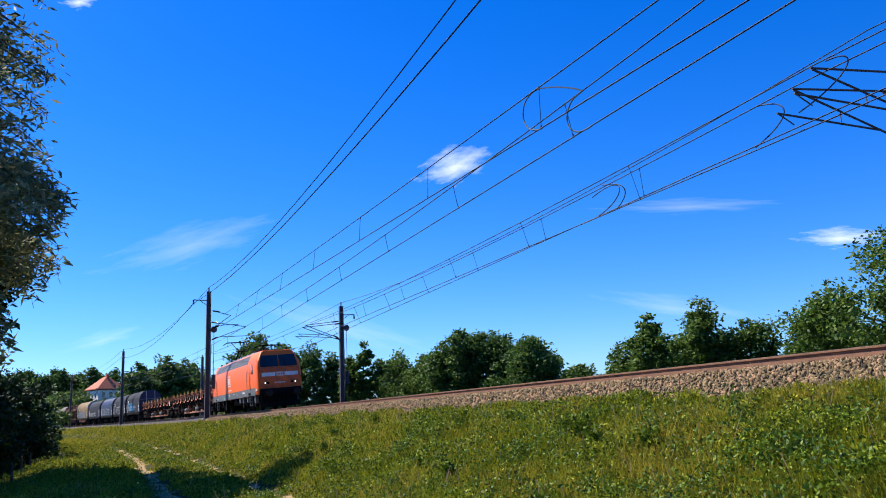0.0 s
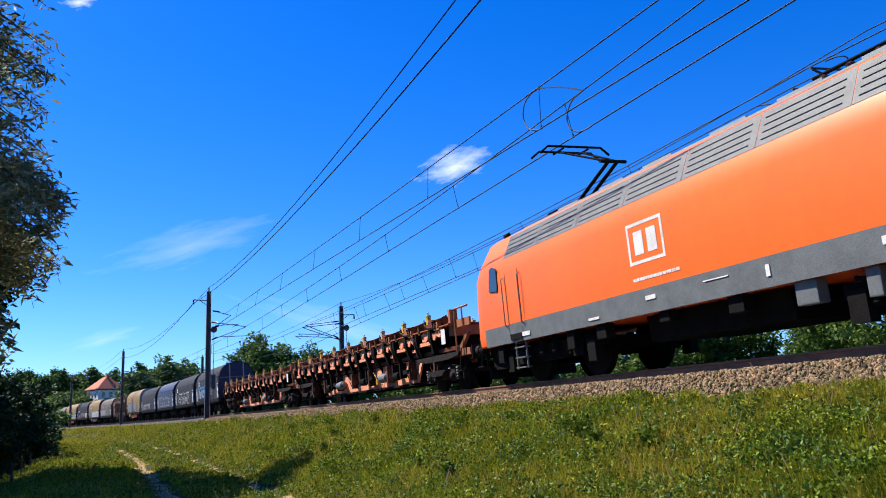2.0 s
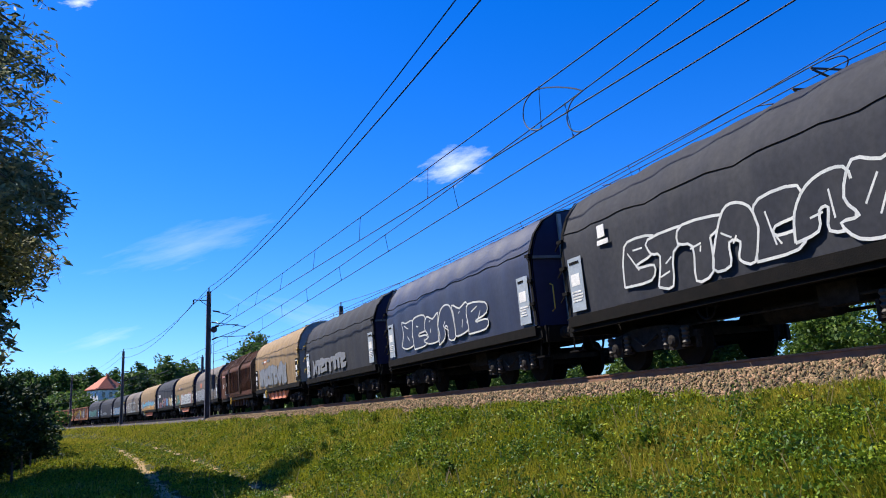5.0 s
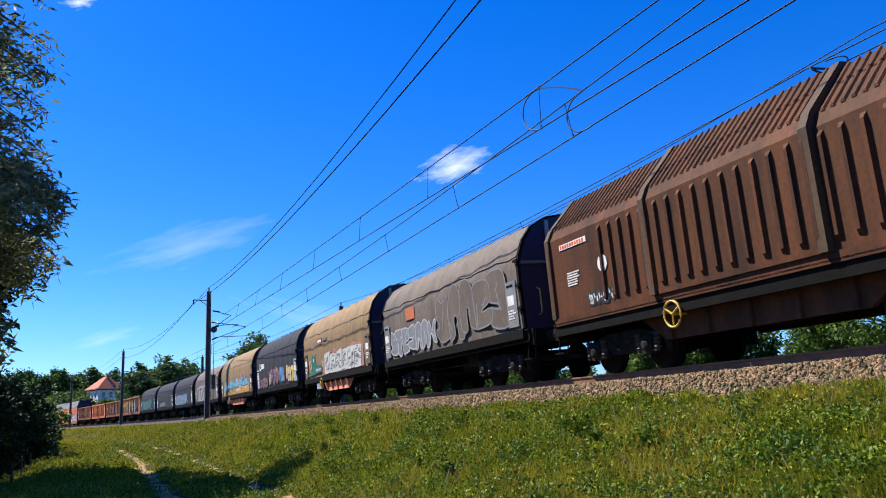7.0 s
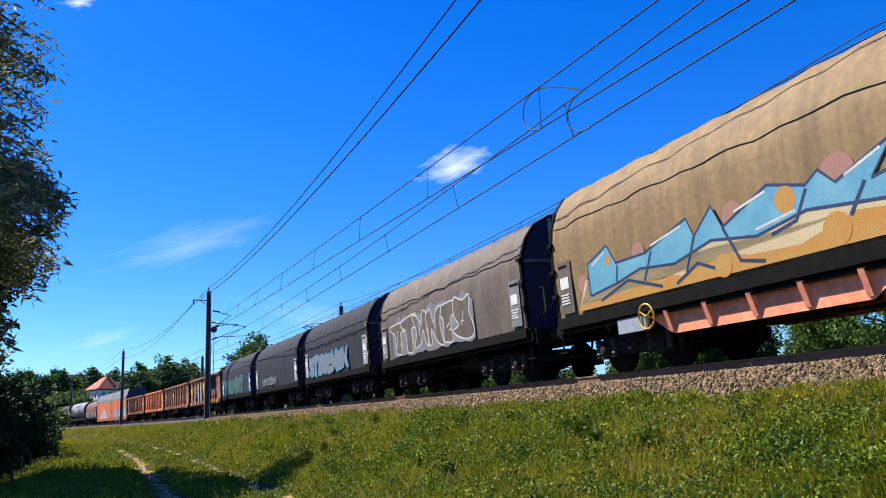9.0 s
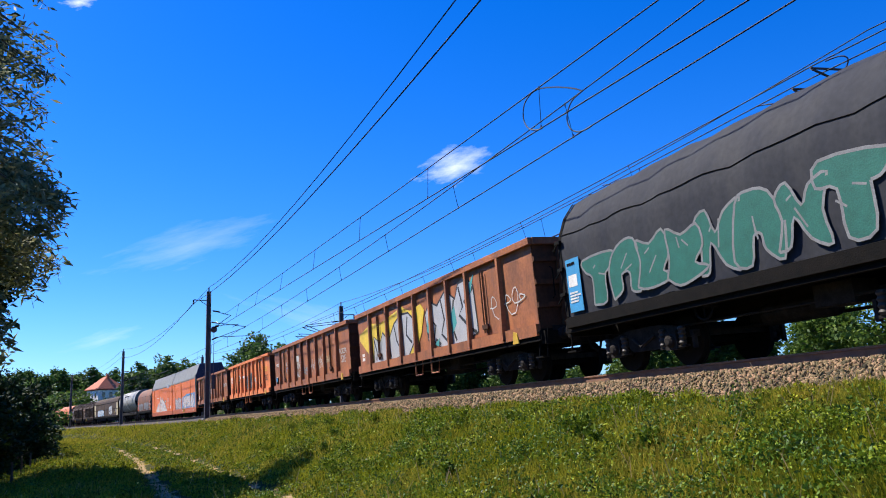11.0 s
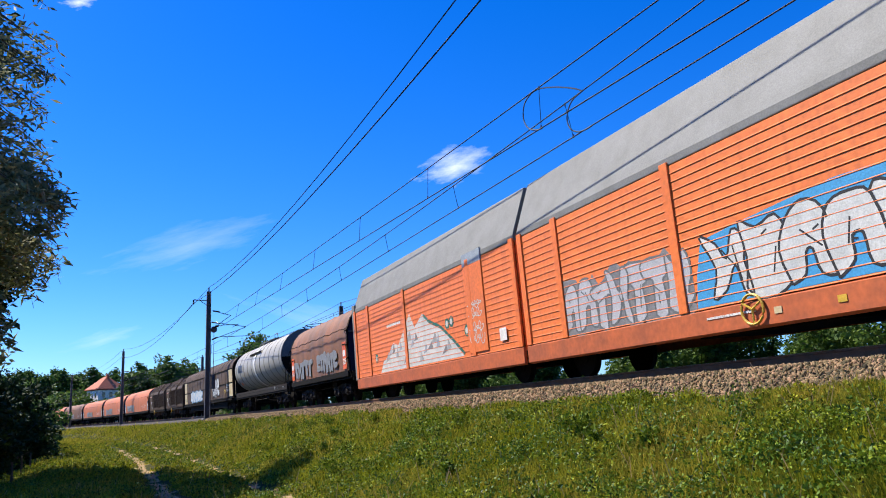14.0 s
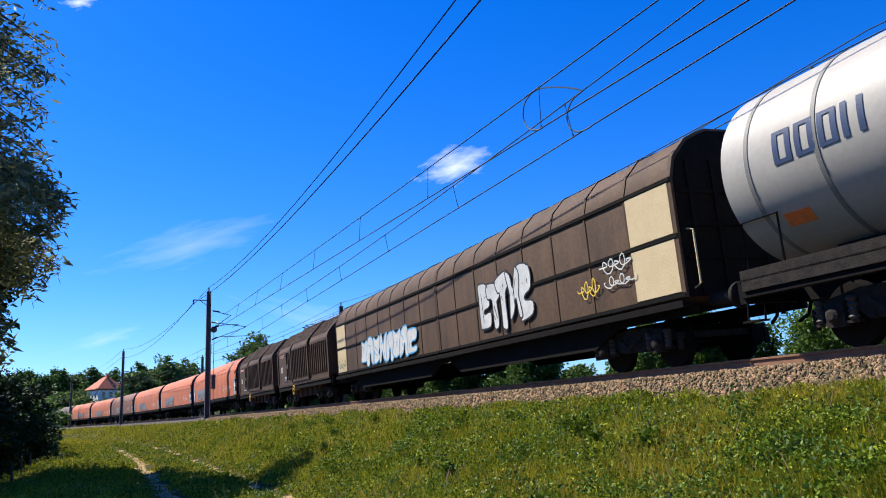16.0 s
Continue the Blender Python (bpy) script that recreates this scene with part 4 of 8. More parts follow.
        for yy in (-0.35, -0.2, 0.2, 0.35):
            g.tube([(k * (H - 0.6), yy, 1.1), (k * (H - 0.45), yy, 0.95), (k * (H - 0.5), yy * 0.9, 0.55)], 0.025, 5)
        part("buffer_beam", g, BLACK, t)
        g = Geo()
        g.loft([[(k * (H - 0.95), -1.3, z0), (k * (H - 0.62), -0.5, z0), (k * (H - 0.62), 0.5, z0), (k * (H - 0.95), 1.3, z0), (k * (H - 1.05), 1.3, z0), (k * (H - 1.05), -1.3, z0)] for z0 in (0.18, 0.5)])
        part("rail_guard", g, BLACK, t)
        g = Geo()
        g.box(*sorted((k * (H - 1.9), k * (H - 0.95))), -1.15, 1.15, 0.42, 1.02)
        for yy in (-0.6, 0.0, 0.6):
            g.box(*sorted((k * (H - 0.95), k * (H - 0.75))), yy - 0.12, yy + 0.12, 0.5, 0.95)
        part("front_equipment", g, BLACK, t)
        g = Geo()
        for yy in (-0.75, 0.75):
            g.disc((k * (xe - 1.0), yy, 3.95), 0, 0.06, 0.22, 10).box(k * (xe - 1.0) - 0.1, k * (xe - 1.0) + 0.1, yy - 0.04, yy + 0.04, 3.8, 3.95)
        part("horn", g, BLACK, t, "small dark roof horn")
    # grey sill band
    for side in (-1, 1):
        g = Geo()
        y = side * 1.478
        g.loft([[(x, y - 0.02 * side, 1.0), (x, y + 0.012 * side, 1.0), (x, y + 0.02 * side, 1.46), (x, y - 0.02 * side, 1.46)] for x in (-xe + 0.62, xe - 0.62)])
        part("sill_band", g, GREY_SILL, t, "grey lower band")
        rects = [(-6.0, -5.6, 1.1, 1.2), (-1.0, -0.7, 1.24, 1.32), (2.0, 2.08, 1.16, 1.34), (0.6, 1.2, 1.31, 1.33), (xe - 4.7, xe - 3.9, 1.22, 1.33), (-3, -2.6, 1.1, 1.15), (4.8, 4.95, 1.1, 1.16)]
        plates(t, "sill_marking", y + (0.024 * side if side < 0 else 0.016), rects, WHITE, "small white sill markings")
        g = Geo()
        g.box(xe - 0.5, xe - 0.1, y - 0.016, y + 0.01, 1.26, 1.38)
        part("name_plate", g, WHITE, t)
        for k in (-1, 1):
            xd = k * (xe - 2.4)
            g = Geo()
            for a, b, c, d in ((xd - 0.36, xd - 0.345, 1.15, 3.15), (xd + 0.345, xd + 0.36, 1.15, 3.15)):
                g.box(a, b, side * 1.49 - 0.006, side * 1.49 + 0.006, c, d if d < 2.8 else 2.75)
            part("door_seam", g, BLACK, t, "dark seam of the cab door")
            g = Geo()
            for dx in (-0.44, 0.44):
                g.tube([(xd + dx, side * 1.5, 1.4), (xd + dx, side * 1.56, 1.45), (xd + dx, side * 1.56, 2.6), (xd + dx, side * 1.5, 2.65)], 0.016, 6)
            part("door_handrail", g, GREY_SILL, t)
            g = Geo()
            xw = k * (xe - 1.35)
            g.slab([(xw - 0.26, 2.42), (xw + 0.22, 2.36), (xw + 0.26, 2.5), (xw + (0.12 if k > 0 else 0.26), 2.95), (xw - 0.05 * k, 3.02), (xw - (0.26 if k > 0 else 0.12), 2.98)], side * 1.505 - 0.012, side * 1.505 + 0.012)
            part("side_window", g, GLASS, t, "dark side cab window", bevel=0.006)
            for zz in (0.85, 0.6, 0.36):
                g = Geo()
                g.box(xd - 0.26, xd + 0.26, side * 1.38 - 0.08, side * 1.38 + 0.08, zz, zz + 0.03)
                part("cab_step", g, GREY_SILL, t)
            g = Geo()
            g.box(xd - 0.3, xd + 0.3, side * 1.5 - 0.02, side * 1.5 + 0.02, 1.06, 1.2)
            part("step_recess", g, BLACK, t)
            for xx in (xd - 0.265, xd + 0.265):
                g = Geo()
                g.box(xx - 0.015, xx + 0.015, side * 1.4 - 0.02, side * 1.4 + 0.02, 0.34, 1.06)
                part("step_rail", g, GREY_SILL, t)
        xm = -0.8
        g = Geo()
        ys = sorted((side * 1.488, side * 1.496))
        g.box(xm - 0.54, xm + 0.54, *ys, 1.93, 1.99).box(xm - 0.54, xm + 0.54, *ys, 2.65, 2.71).box(xm - 0.54, xm - 0.48, *ys, 1.99, 2.65).box(xm + 0.48, xm + 0.54, *ys, 1.99, 2.65)
        g.box(xm - 0.34, xm - 0.06, *ys, 2.1, 2.54).box(xm + 0.06, xm + 0.34, *ys, 2.1, 2.54)
        part("emblem", g, WHITE, t, "white framed emblem")
        bars(t, xm - 0.5, 1.62, 1.6, 0.09, 1, side * 1.492, seed=4)
        # louvred roof shoulder
        g = Geo()
        q = radians(26)
        for i in range(7):
            x0 = -xe + 1.9 + i * 1.78
            g.loft([[(x, side * (1.40 - dz * 0.49 + off), 3.14 + dz) for dz, off in ((0, 0.008), (0.58, 0.008), (0.58, -0.02), (0, -0.02))] for x in (x0, x0 + 1.765)])
        part("louvre_panel", g, ROOF_DARK, t, "grey louvred shoulder panels")
        for i in range(7):
            x0 = -xe + 1.9 + i * 1.78
            for dz in (0.1, 0.22, 0.34, 0.46):
                g = Geo()
                g.tube([(x0 + 0.1, side * (1.412 - dz * 0.49), 3.14 + dz), (x0 + 1.6, side * (1.412 - dz * 0.49), 3.14 + dz)], 0.014, 4)
                part("louvre_slat", g, ROOF_DARK, t)
    # roof
    g = Geo()
    g.prism([(-0.93, 3.80), (-0.85, 3.9), (0.85, 3.9), (0.93, 3.80)], -xe + 2.2, xe - 2.2)
    part("roof_deck", g, GREY_SILL, t, "dusty grey roof deck", bevel=0.02)
    for x in (-5.0, -3.2, -1.6, 0.4, 2.0, 3.6):
        g = Geo()
        g.box(x, x + 0.9, -0.7, 0.5, 3.9, 4.0)
        part("roof_hatch", g, ROOF_GREY, t)
    for x in (2.6, 3.1, 3.6, 4.1, 4.6):
        g = Geo()
        g.tube([(x, -0.3, 3.9 + 0.035 * i) for i in range(9)], [0.09 if i % 2 else 0.05 for i in range(9)], 8)
        part("roof_insulator", g, INSULATOR, t)
    g = Geo()
    g.tube([(2.4, -0.3, 4.2), (5.2, -0.3, 4.22)], 0.03, 6)
    part("roof_busbar", g, BLACK, t)
    # raised pantograph at the rear, folded one at the front
    g = Geo()
    xb = -4.9
    g.box(xb - 0.8, xb + 0.8, -0.6, 0.6, 3.98, 4.06)
    knee = (xb + 1.35, 0, 4.75)
    for y in (-0.12, 0.12):
        g.tube([(xb - 0.4, y, 4.06), (knee[0], y, knee[2])], 0.045, 6)
    for y in (-0.35, 0.35):
        g.tube([(knee[0], y * 0.4, knee[2]), (xb - 0.35, y, 5.52)], 0.028, 6)
    g.tube([(knee[0], -0.35, knee[2]), (knee[0], 0.35, knee[2])], 0.04, 6)
    for dx in (-0.25, 0.2):
        g.tube([(xb - 0.35 + dx, -0.98, 5.42), (xb - 0.35 + dx, -0.75, 5.6), (xb - 0.35 + dx, 0.75, 5.6), (xb - 0.35 + dx, 0.98, 5.42)], 0.03, 6)
    g.tube([(xb - 0.6, -0.35, 5.54), (xb - 0.1, -0.35, 5.54)], 0.025, 6).tube([(xb - 0.6, 0.35, 5.54), (xb - 0.1, 0.35, 5.54)], 0.025, 6)
    part("pantograph", g, BLACK, t, "raised single-arm pantograph")
    g = Geo()
    xf = 5.4
    g.box(xf - 0.8, xf + 0.8, -0.6, 0.6, 3.96, 4.02)
    g.tube([(xf + 0.4, 0, 4.05), (xf - 1.3, 0, 4.2)], 0.045, 6).tube([(xf - 1.3, -0.1, 4.2), (xf + 0.4, -0.35, 4.3)], 0.03, 6).tube([(xf - 1.3, 0.1, 4.2), (xf + 0.4, 0.35, 4.3)], 0.03, 6)
    for dx in (-0.25, 0.2):
        g.tube([(xf + 0.4 + dx, -0.95, 4.2), (xf + 0.4 + dx, -0.7, 4.34), (xf + 0.4 + dx, 0.7, 4.34), (xf + 0.4 + dx, 0.95, 4.2)], 0.03, 6)
    part("pantograph", g, BLACK, t, "folded single-arm pantograph")
    # running gear
    for k in (-1, 1):
        xb = 5.22 * k
        for ax in (-1.3, 1.3):
            wheelset(t, xb + ax, 0.62)
        g = Geo()
        for side in (-1, 1):
            y = side * 1.12
            g.slab([(xb - 2.2, 0.62), (xb - 0.7, 0.62), (xb - 0.5, 0.46), (xb + 0.5, 0.46), (xb + 0.7, 0.62), (xb + 2.2, 0.62), (xb + 2.2, 0.85), (xb - 2.2, 0.85)], y - 0.07, y + 0.07)
            for ax in (-1.3, 1.3):
                g.box(xb + ax - 0.2, xb + ax + 0.2, y - 0.1, y + 0.16 * side, 0.46, 0.8)
                for sx in (-0.38, 0.38):
                    g.tube([(xb + ax + sx, y + 0.06 * side, 0.5 + 0.05 * i) for i in range(9)], [0.1 if i % 2 else 0.07 for i in range(9)], 8)
            for sx in (-0.3, 0.3):
                g.tube([(xb + sx, y + 0.1 * side, 0.6 + 0.05 * i) for i in range(9)], [0.12 if i % 2 else 0.09 for i in range(9)], 8)
            g.tube([(xb - 1.9, y + 0.15 * side, 0.9), (xb - 0.9, y + 0.15 * side, 0.7)], 0.04, 6)
            g.box(xb + 1.75, xb + 2.05, y, y + 0.2 * side, 0.3, 0.75).box(xb - 2.05, xb - 1.75, y, y + 0.2 * side, 0.3, 0.75)
        g.box(xb - 2.0, xb + 2.0, -1.0, 1.0, 0.55, 0.8)
        part("bogie_frame", g, BLACK, t, "black bogie frame with coil springs")
    g = Geo()
    g.prism([(-1.05, 0.5), (1.05, 0.5), (1.1, 1.0), (-1.1, 1.0)], -1.6, 2.0)
    part("transformer_tank", g, BLACK, t, bevel=0.03)
    for x0, w, z0 in ((-2.9, 0.35, 0.7), (2.4, 0.4, 0.65), (-0.8, 0.3, 0.8), (1.0, 0.35, 0.72), (-4.1, 0.3, 0.6), (5.0, 0.35, 0.62), (7.4, 0.3, 0.5), (-7.6, 0.3, 0.55), (3.6, 0.22, 0.6)):
        for sd in (-1, 1):
            g = Geo()
            g.box(x0, x0 + w, *sorted((1.42 * sd, 1.2 * sd)), z0, 1.0)
            part("equipment_box", g, BLACK if x0 < 2 else GREY_SILL, t, bevel=0.02)
    end_gear(t, H)
    return t


TARP_PROF = [(-1.44, 1.28), (-1.46, 2.2), (-1.46, 2.75), (-1.41, 3.08), (-1.25, 3.47), (-0.98, 3.81), (-0.57, 4.03), (0.0, 4.12), (0.57, 4.03), (0.98, 3.81), (1.25, 3.47), (1.41, 3.08), (1.46, 2.75), (1.46, 2.2), (1.44, 1.28)]
TALL_PROF = [(-1.44, 1.28), (-1.47, 2.2), (-1.47, 2.95), (-1.42, 3.3), (-1.26, 3.7), (-0.98, 4.04), (-0.57, 4.27), (0.0, 4.35), (0.57, 4.27), (0.98, 4.04), (1.26, 3.7), (1.42, 3.3), (1.47, 2.95), (1.47, 2.2), (1.44, 1.28)]


def tarp_wagon(u0, u1, tarp, label, seed, panels=PANEL_GREY, frame=BLACK, prof=TARP_PROF, belly=None, ends=END_NAVY, axles=True):
    """A coil wagon: curved tarpaulin over hoops, steel ends, bogies."""
    t, L = vehicle("tarpaulin_wagon", label, "freight wagon", u0, u1, "wagons of the train")
    H = L / 2
    r = random.Random(seed)
    xe = H - 0.78
    hoops = max(9, round(2 * xe / 1.15))
    rings = []
    m = hoops * 4
    for i in range(m + 1):
        x = -xe + 2 * xe * i / m
        sag = -0.03 * math.sin(math.pi * i / 4) ** 2
        ring = []
        for j, (y, z) in enumerate(prof):
            w = sag * (1 + 0.6 * math.sin(j * 1.7 + i * 0.9 + seed)) + 0.008 * math.sin(i * 0.8 + j + seed)
            d = math.hypot(y, max(0, z - 2.2)) or 1
            ring.append((x, y * (1 + w / 1.5), z + (w if z > 2.9 else 0) + (0.015 * math.sin(i * 1.3 + seed) if j in (0, len(prof) - 1) else 0)))
        rings.append(ring)
    g = Geo()
    g.loft(rings, caps=False, closed=False)
    part("tarpaulin", g, tarp, t, "taut tarpaulin over hoops", smooth=True)
    # lengthwise hem seam
    for k in (-1, 1):
        g = Geo()
        g.tube([(x, y * 1.006, z) for (x, y, z) in [ring[3 if k < 0 else -4] for ring in rings]], 0.009, 5)
        part("hem_seam", g, BLACK if tarp is not TARP_TAN else TARP_TAUPE, t)
        g = Geo()
        pr = [(y * 1.012, z + 0.012) for y, z in prof]
        x = k * xe
        g.loft([[(x - 0.05, y, z) for y, z in pr], [(x + 0.05, y, z) for y, z in pr]], caps=False, closed=False)
        g.loft([[(x - 0.05, y * 0.95, z * 0.985 + 0.02) for y, z in pr], [(x + 0.05, y * 0.95, z * 0.985 + 0.02) for y, z in pr]], caps=False, closed=False)
        part("end_hoop", g, BLACK, t, smooth=True)
        g = Geo()
        inner = [(y * 0.975, z - 0.02) for y, z in prof]
        xx = k * (xe - 0.02)
        g.loft([[(xx - 0.03, y, z) for y, z in inner], [(xx + 0.03, y, z) for y, z in inner]])
        part("end_wall", g, ends, t, "dark steel end wall")
        g = Geo()
        xo = k * (xe + 0.05)
        g.box(*sorted((xo - 0.03, xo + 0.03)), -1.4, 1.4, 2.86, 2.93)
        part("end_rail", g, GREY_SILL, t, "dull grey crossbar")
        g = Geo()
        for yy in (-0.55, 0.55):
            g.box(*sorted((xo - 0.035, xo + 0.035)), yy - 0.045, yy + 0.045, 1.25, prof[6][1] - 0.08)
        part("end_post", g, ROOF_GREY, t)
        g = Geo()
        for yy in (-1.0,):
            g.tube([(xo, yy, 1.6), (xo + 0.12 * k, yy, 1.65), (xo + 0.12 * k, yy, 2.2), (xo, yy, 2.25)], 0.018, 6)
        part("grab_rail", g, YELLOW, t)
        g = Geo()
        for zz in (1.75, 2.3, 2.9):
            g.box(k * xe - 0.1, k * xe + 0.1, -1.53, -1.46, zz, zz + 0.07).tube([(k * xe, -1.52, zz), (k * xe + 0.14 * k, -1.56, zz - 0.14)], 0.018, 5)
        part("tarp_latch", g, YELLOW if r.random() < 0.15 else BLACK, t)
        xp = k * (xe - 0.45)
        on_side(t, "data_panel", [(xp - 0.27, 1.36), (xp + 0.27, 1.36), (xp + 0.27, 2.5), (xp - 0.27, 2.5)], -1.472, panels, "data panel", 0.006)
        bars(t, xp - 0.2, 2.36, 0.45, 0.09, 1, -1.482, BLACK if panels is not BLACK else WHITE, seed * 3 + 1)
        on_side(t, "data_panel_field", [(xp - 0.2, 1.9), (xp + 0.14, 1.9), (xp + 0.14, 2.15), (xp - 0.2, 2.15)], -1.479, WHITE, "pale label", 0.004)
        bars(t, xp - 0.2, 1.75, 0.42, 0.06, 4, -1.482, WHITE if panels is not WHITE else BLACK, seed * 3 + 2)
    g = Geo()
    for k in (-1, 1):
        g.prism([(1.36 * k, 1.02), (1.5 * k, 1.05), (1.5 * k, 1.27), (1.36 * k, 1.3)], -xe, xe)
    part("side_sill", g, frame, t)
    underframe(t, H, 0.95, 1.25, frame)
    if belly:
        for k in (-1, 1):
            on_side(t, "side_trough", [(-xe + 3.0, 0.98), (-xe + 3.7, 0.58), (xe - 3.7, 0.58), (xe - 3.0, 0.98)], 1.3 * k, belly, "stiffened salmon red trough side", 0.03)
        for i in range(5):
            g = Geo()
            x = -xe + 3.7 + i * (2 * xe - 7.4) / 4
            g.loft([[(x - 0.05, -1.3, 0.62), (x + 0.05, -1.3, 0.62), (x + 0.05, -1.36, 0.62), (x - 0.05, -1.36, 0.62)], [(x - 0.05, -1.3, 1.0), (x + 0.05, -1.3, 1.0), (x + 0.05, -1.47, 1.0), (x - 0.05, -1.47, 1.0)]])
            part("trough_rib", g, belly, t)
        g = Geo()
        g.box(-xe + 2.2, -xe + 3.1, -1.46, -1.36, 0.72, 1.0)
        part("sign_plate", g, PANEL_GREY, t)
    handwheel(t, -1.2 if not belly else -xe + 3.2, -1.5 if belly else -1.3, 0.95, YELLOW if belly else BLACK)
    for k in (-1, 1):
        bogie(t, k * (H - 2.9))
    end_gear(t, H)
    return t, xe


def telescopic_wagon(u0, u1, mat, label, seed):
    """A coil wagon with three ribbed sliding steel hoods."""
    t, L = vehicle("telescopic_hood_wagon", label, "freight wagon", u0, u1, "wagons of the train")
    H = L / 2
    xe = H - 0.75
    for i, (a, b, grow) in enumerate(((-xe, -xe / 3 + 0.1, 0.0), (-xe / 3 - 0.05, xe / 3 + 0.05, 0.07), (xe / 3 - 0.1, xe, 0.0))):
        w = 1.42 + grow
        top = 4.02 + grow
        prof = [(-w, 1.3), (-w, 3.05), (-w + 0.12, 3.28), (-0.62, top), (0.62, top), (w - 0.12, 3.25), (w, 3.05), (w, 1.3)]
        g = Geo()
        g.prism(prof, a, b)
        part("hood_section", g, mat, t, "ribbed sliding steel hood")
        n = max(5, round((b - a) / 0.36))
        for sgn in (-1, 1):
            rib = None
            for k in range(n + 1):
                x = a + (b - a) * k / n
                if i == 0 and sgn < 0 and 0 < k < 6:
                    continue          # flat panel that carries the markings
                if rib is None:
                    g = Geo()
                    hw = 0.05
                    g.loft([[(-hw, sgn * (w - 0.02), z), (hw, sgn * (w - 0.02), z), (hw * d1, sgn * (w + out), z), (-hw * d1, sgn * (w + out), z)] for z, out, d1 in ((1.42, 0.0, 1.0), (1.5, 0.055, 0.6), (2.9, 0.055, 0.6), (2.98, 0.0, 1.0))])
                    ob = part("hood_rib", g, mat, t)
                    rib = ob.data
                else:
                    ob = new("hood_rib", rib)
                    ob.parent = t
                ob.location = (max(a + 0.06, min(b - 0.06, x)), 0, 0)
        for sgn in (-1, 1):
            g = Geo()
            for k in range(n * 2 + 1):
                x = a + (b - a) * k / (2 * n)
                p0, p1 = Vector((x, sgn * (w - 0.1), 3.27)), Vector((x, sgn * 0.62, top + 0.0))
                g.loft([[p0 + Vector((-0.04, 0, 0)), p0 + Vector((0.04, 0, 0)), p0 + Vector((0.02, 0, 0.04)), p0 + Vector((-0.02, 0, 0.04))], [p1 + Vector((-0.04, 0, 0)), p1 + Vector((0.04, 0, 0)), p1 + Vector((0.02, 0, 0.04)), p1 + Vector((-0.02, 0, 0.04))]])
            part("roof_corrugation", g, mat, t)
        for x in ((a, b) if i == 1 else ((a,) if i == 0 else (b,))):
            g = Geo()
            pr = [(y * 1.035, z + 0.03 if z > 2 else z) for y, z in prof]
            g.loft([[(x - 0.08, y, z) for y, z in pr], [(x + 0.08, y, z) for y, z in pr]])
            part("hood_portal", g, DARK_BROWN, t)
    g = Geo()
    for k in (-1, 1):
        g.box(-xe, xe, 1.36 * k - 0.09, 1.36 * k + 0.09, 1.14, 1.3)
    part("side_sill", g, mat, t)
    underframe(t, H, 0.92, 1.2)
    g = Geo()
    for k in (-1, 1):
        g.slab([(-2.9, 0.95), (-2.2, 0.5), (2.2, 0.5), (2.9, 0.95)], 1.1 * k - 0.05, 1.1 * k + 0.05)
        for x in (-2.0, -1.0, 0.0, 1.0, 2.0):
            g.box(x - 0.05, x + 0.05, 1.1 * k - 0.12, 1.1 * k + 0.12, 0.5, 0.98)
    part("trough", g, GRIMY_SHADED, t)
    xs = -xe + 0.9
    plates(t, "label_panel", -1.43, [(xs - 0.4, xs + 0.7, 2.76, 2.88)], WHITE, "white striped notice")
    plates(t, "label_panel_bars", -1.436, [(xs - 0.36 + 0.1 * k, xs - 0.30 + 0.1 * k, 2.78, 2.86) for k in range(10)], FRONT_RED)
    bars(t, xs - 0.2, 2.2, 0.6, 0.05, 6, -1.43, seed=seed)
    g = Geo()
    g.disc((xs + 1.2, -1.43, 2.2), 1, 0.17, 0.02, 20)
    part("round_sign", g, WHITE, t, "round white hazard sign")
    graffiti(t, xs + 0.55, 1.42, 0.9, 0.28, 4, G_WHITE, G_BLACK, -1.425, seed)
    handwheel(t, -1.5, -1.5, 0.9)
    for k in (-1, 1):
        bogie(t, k * (H - 2.7))
    end_gear(t, H)
    return t, xe


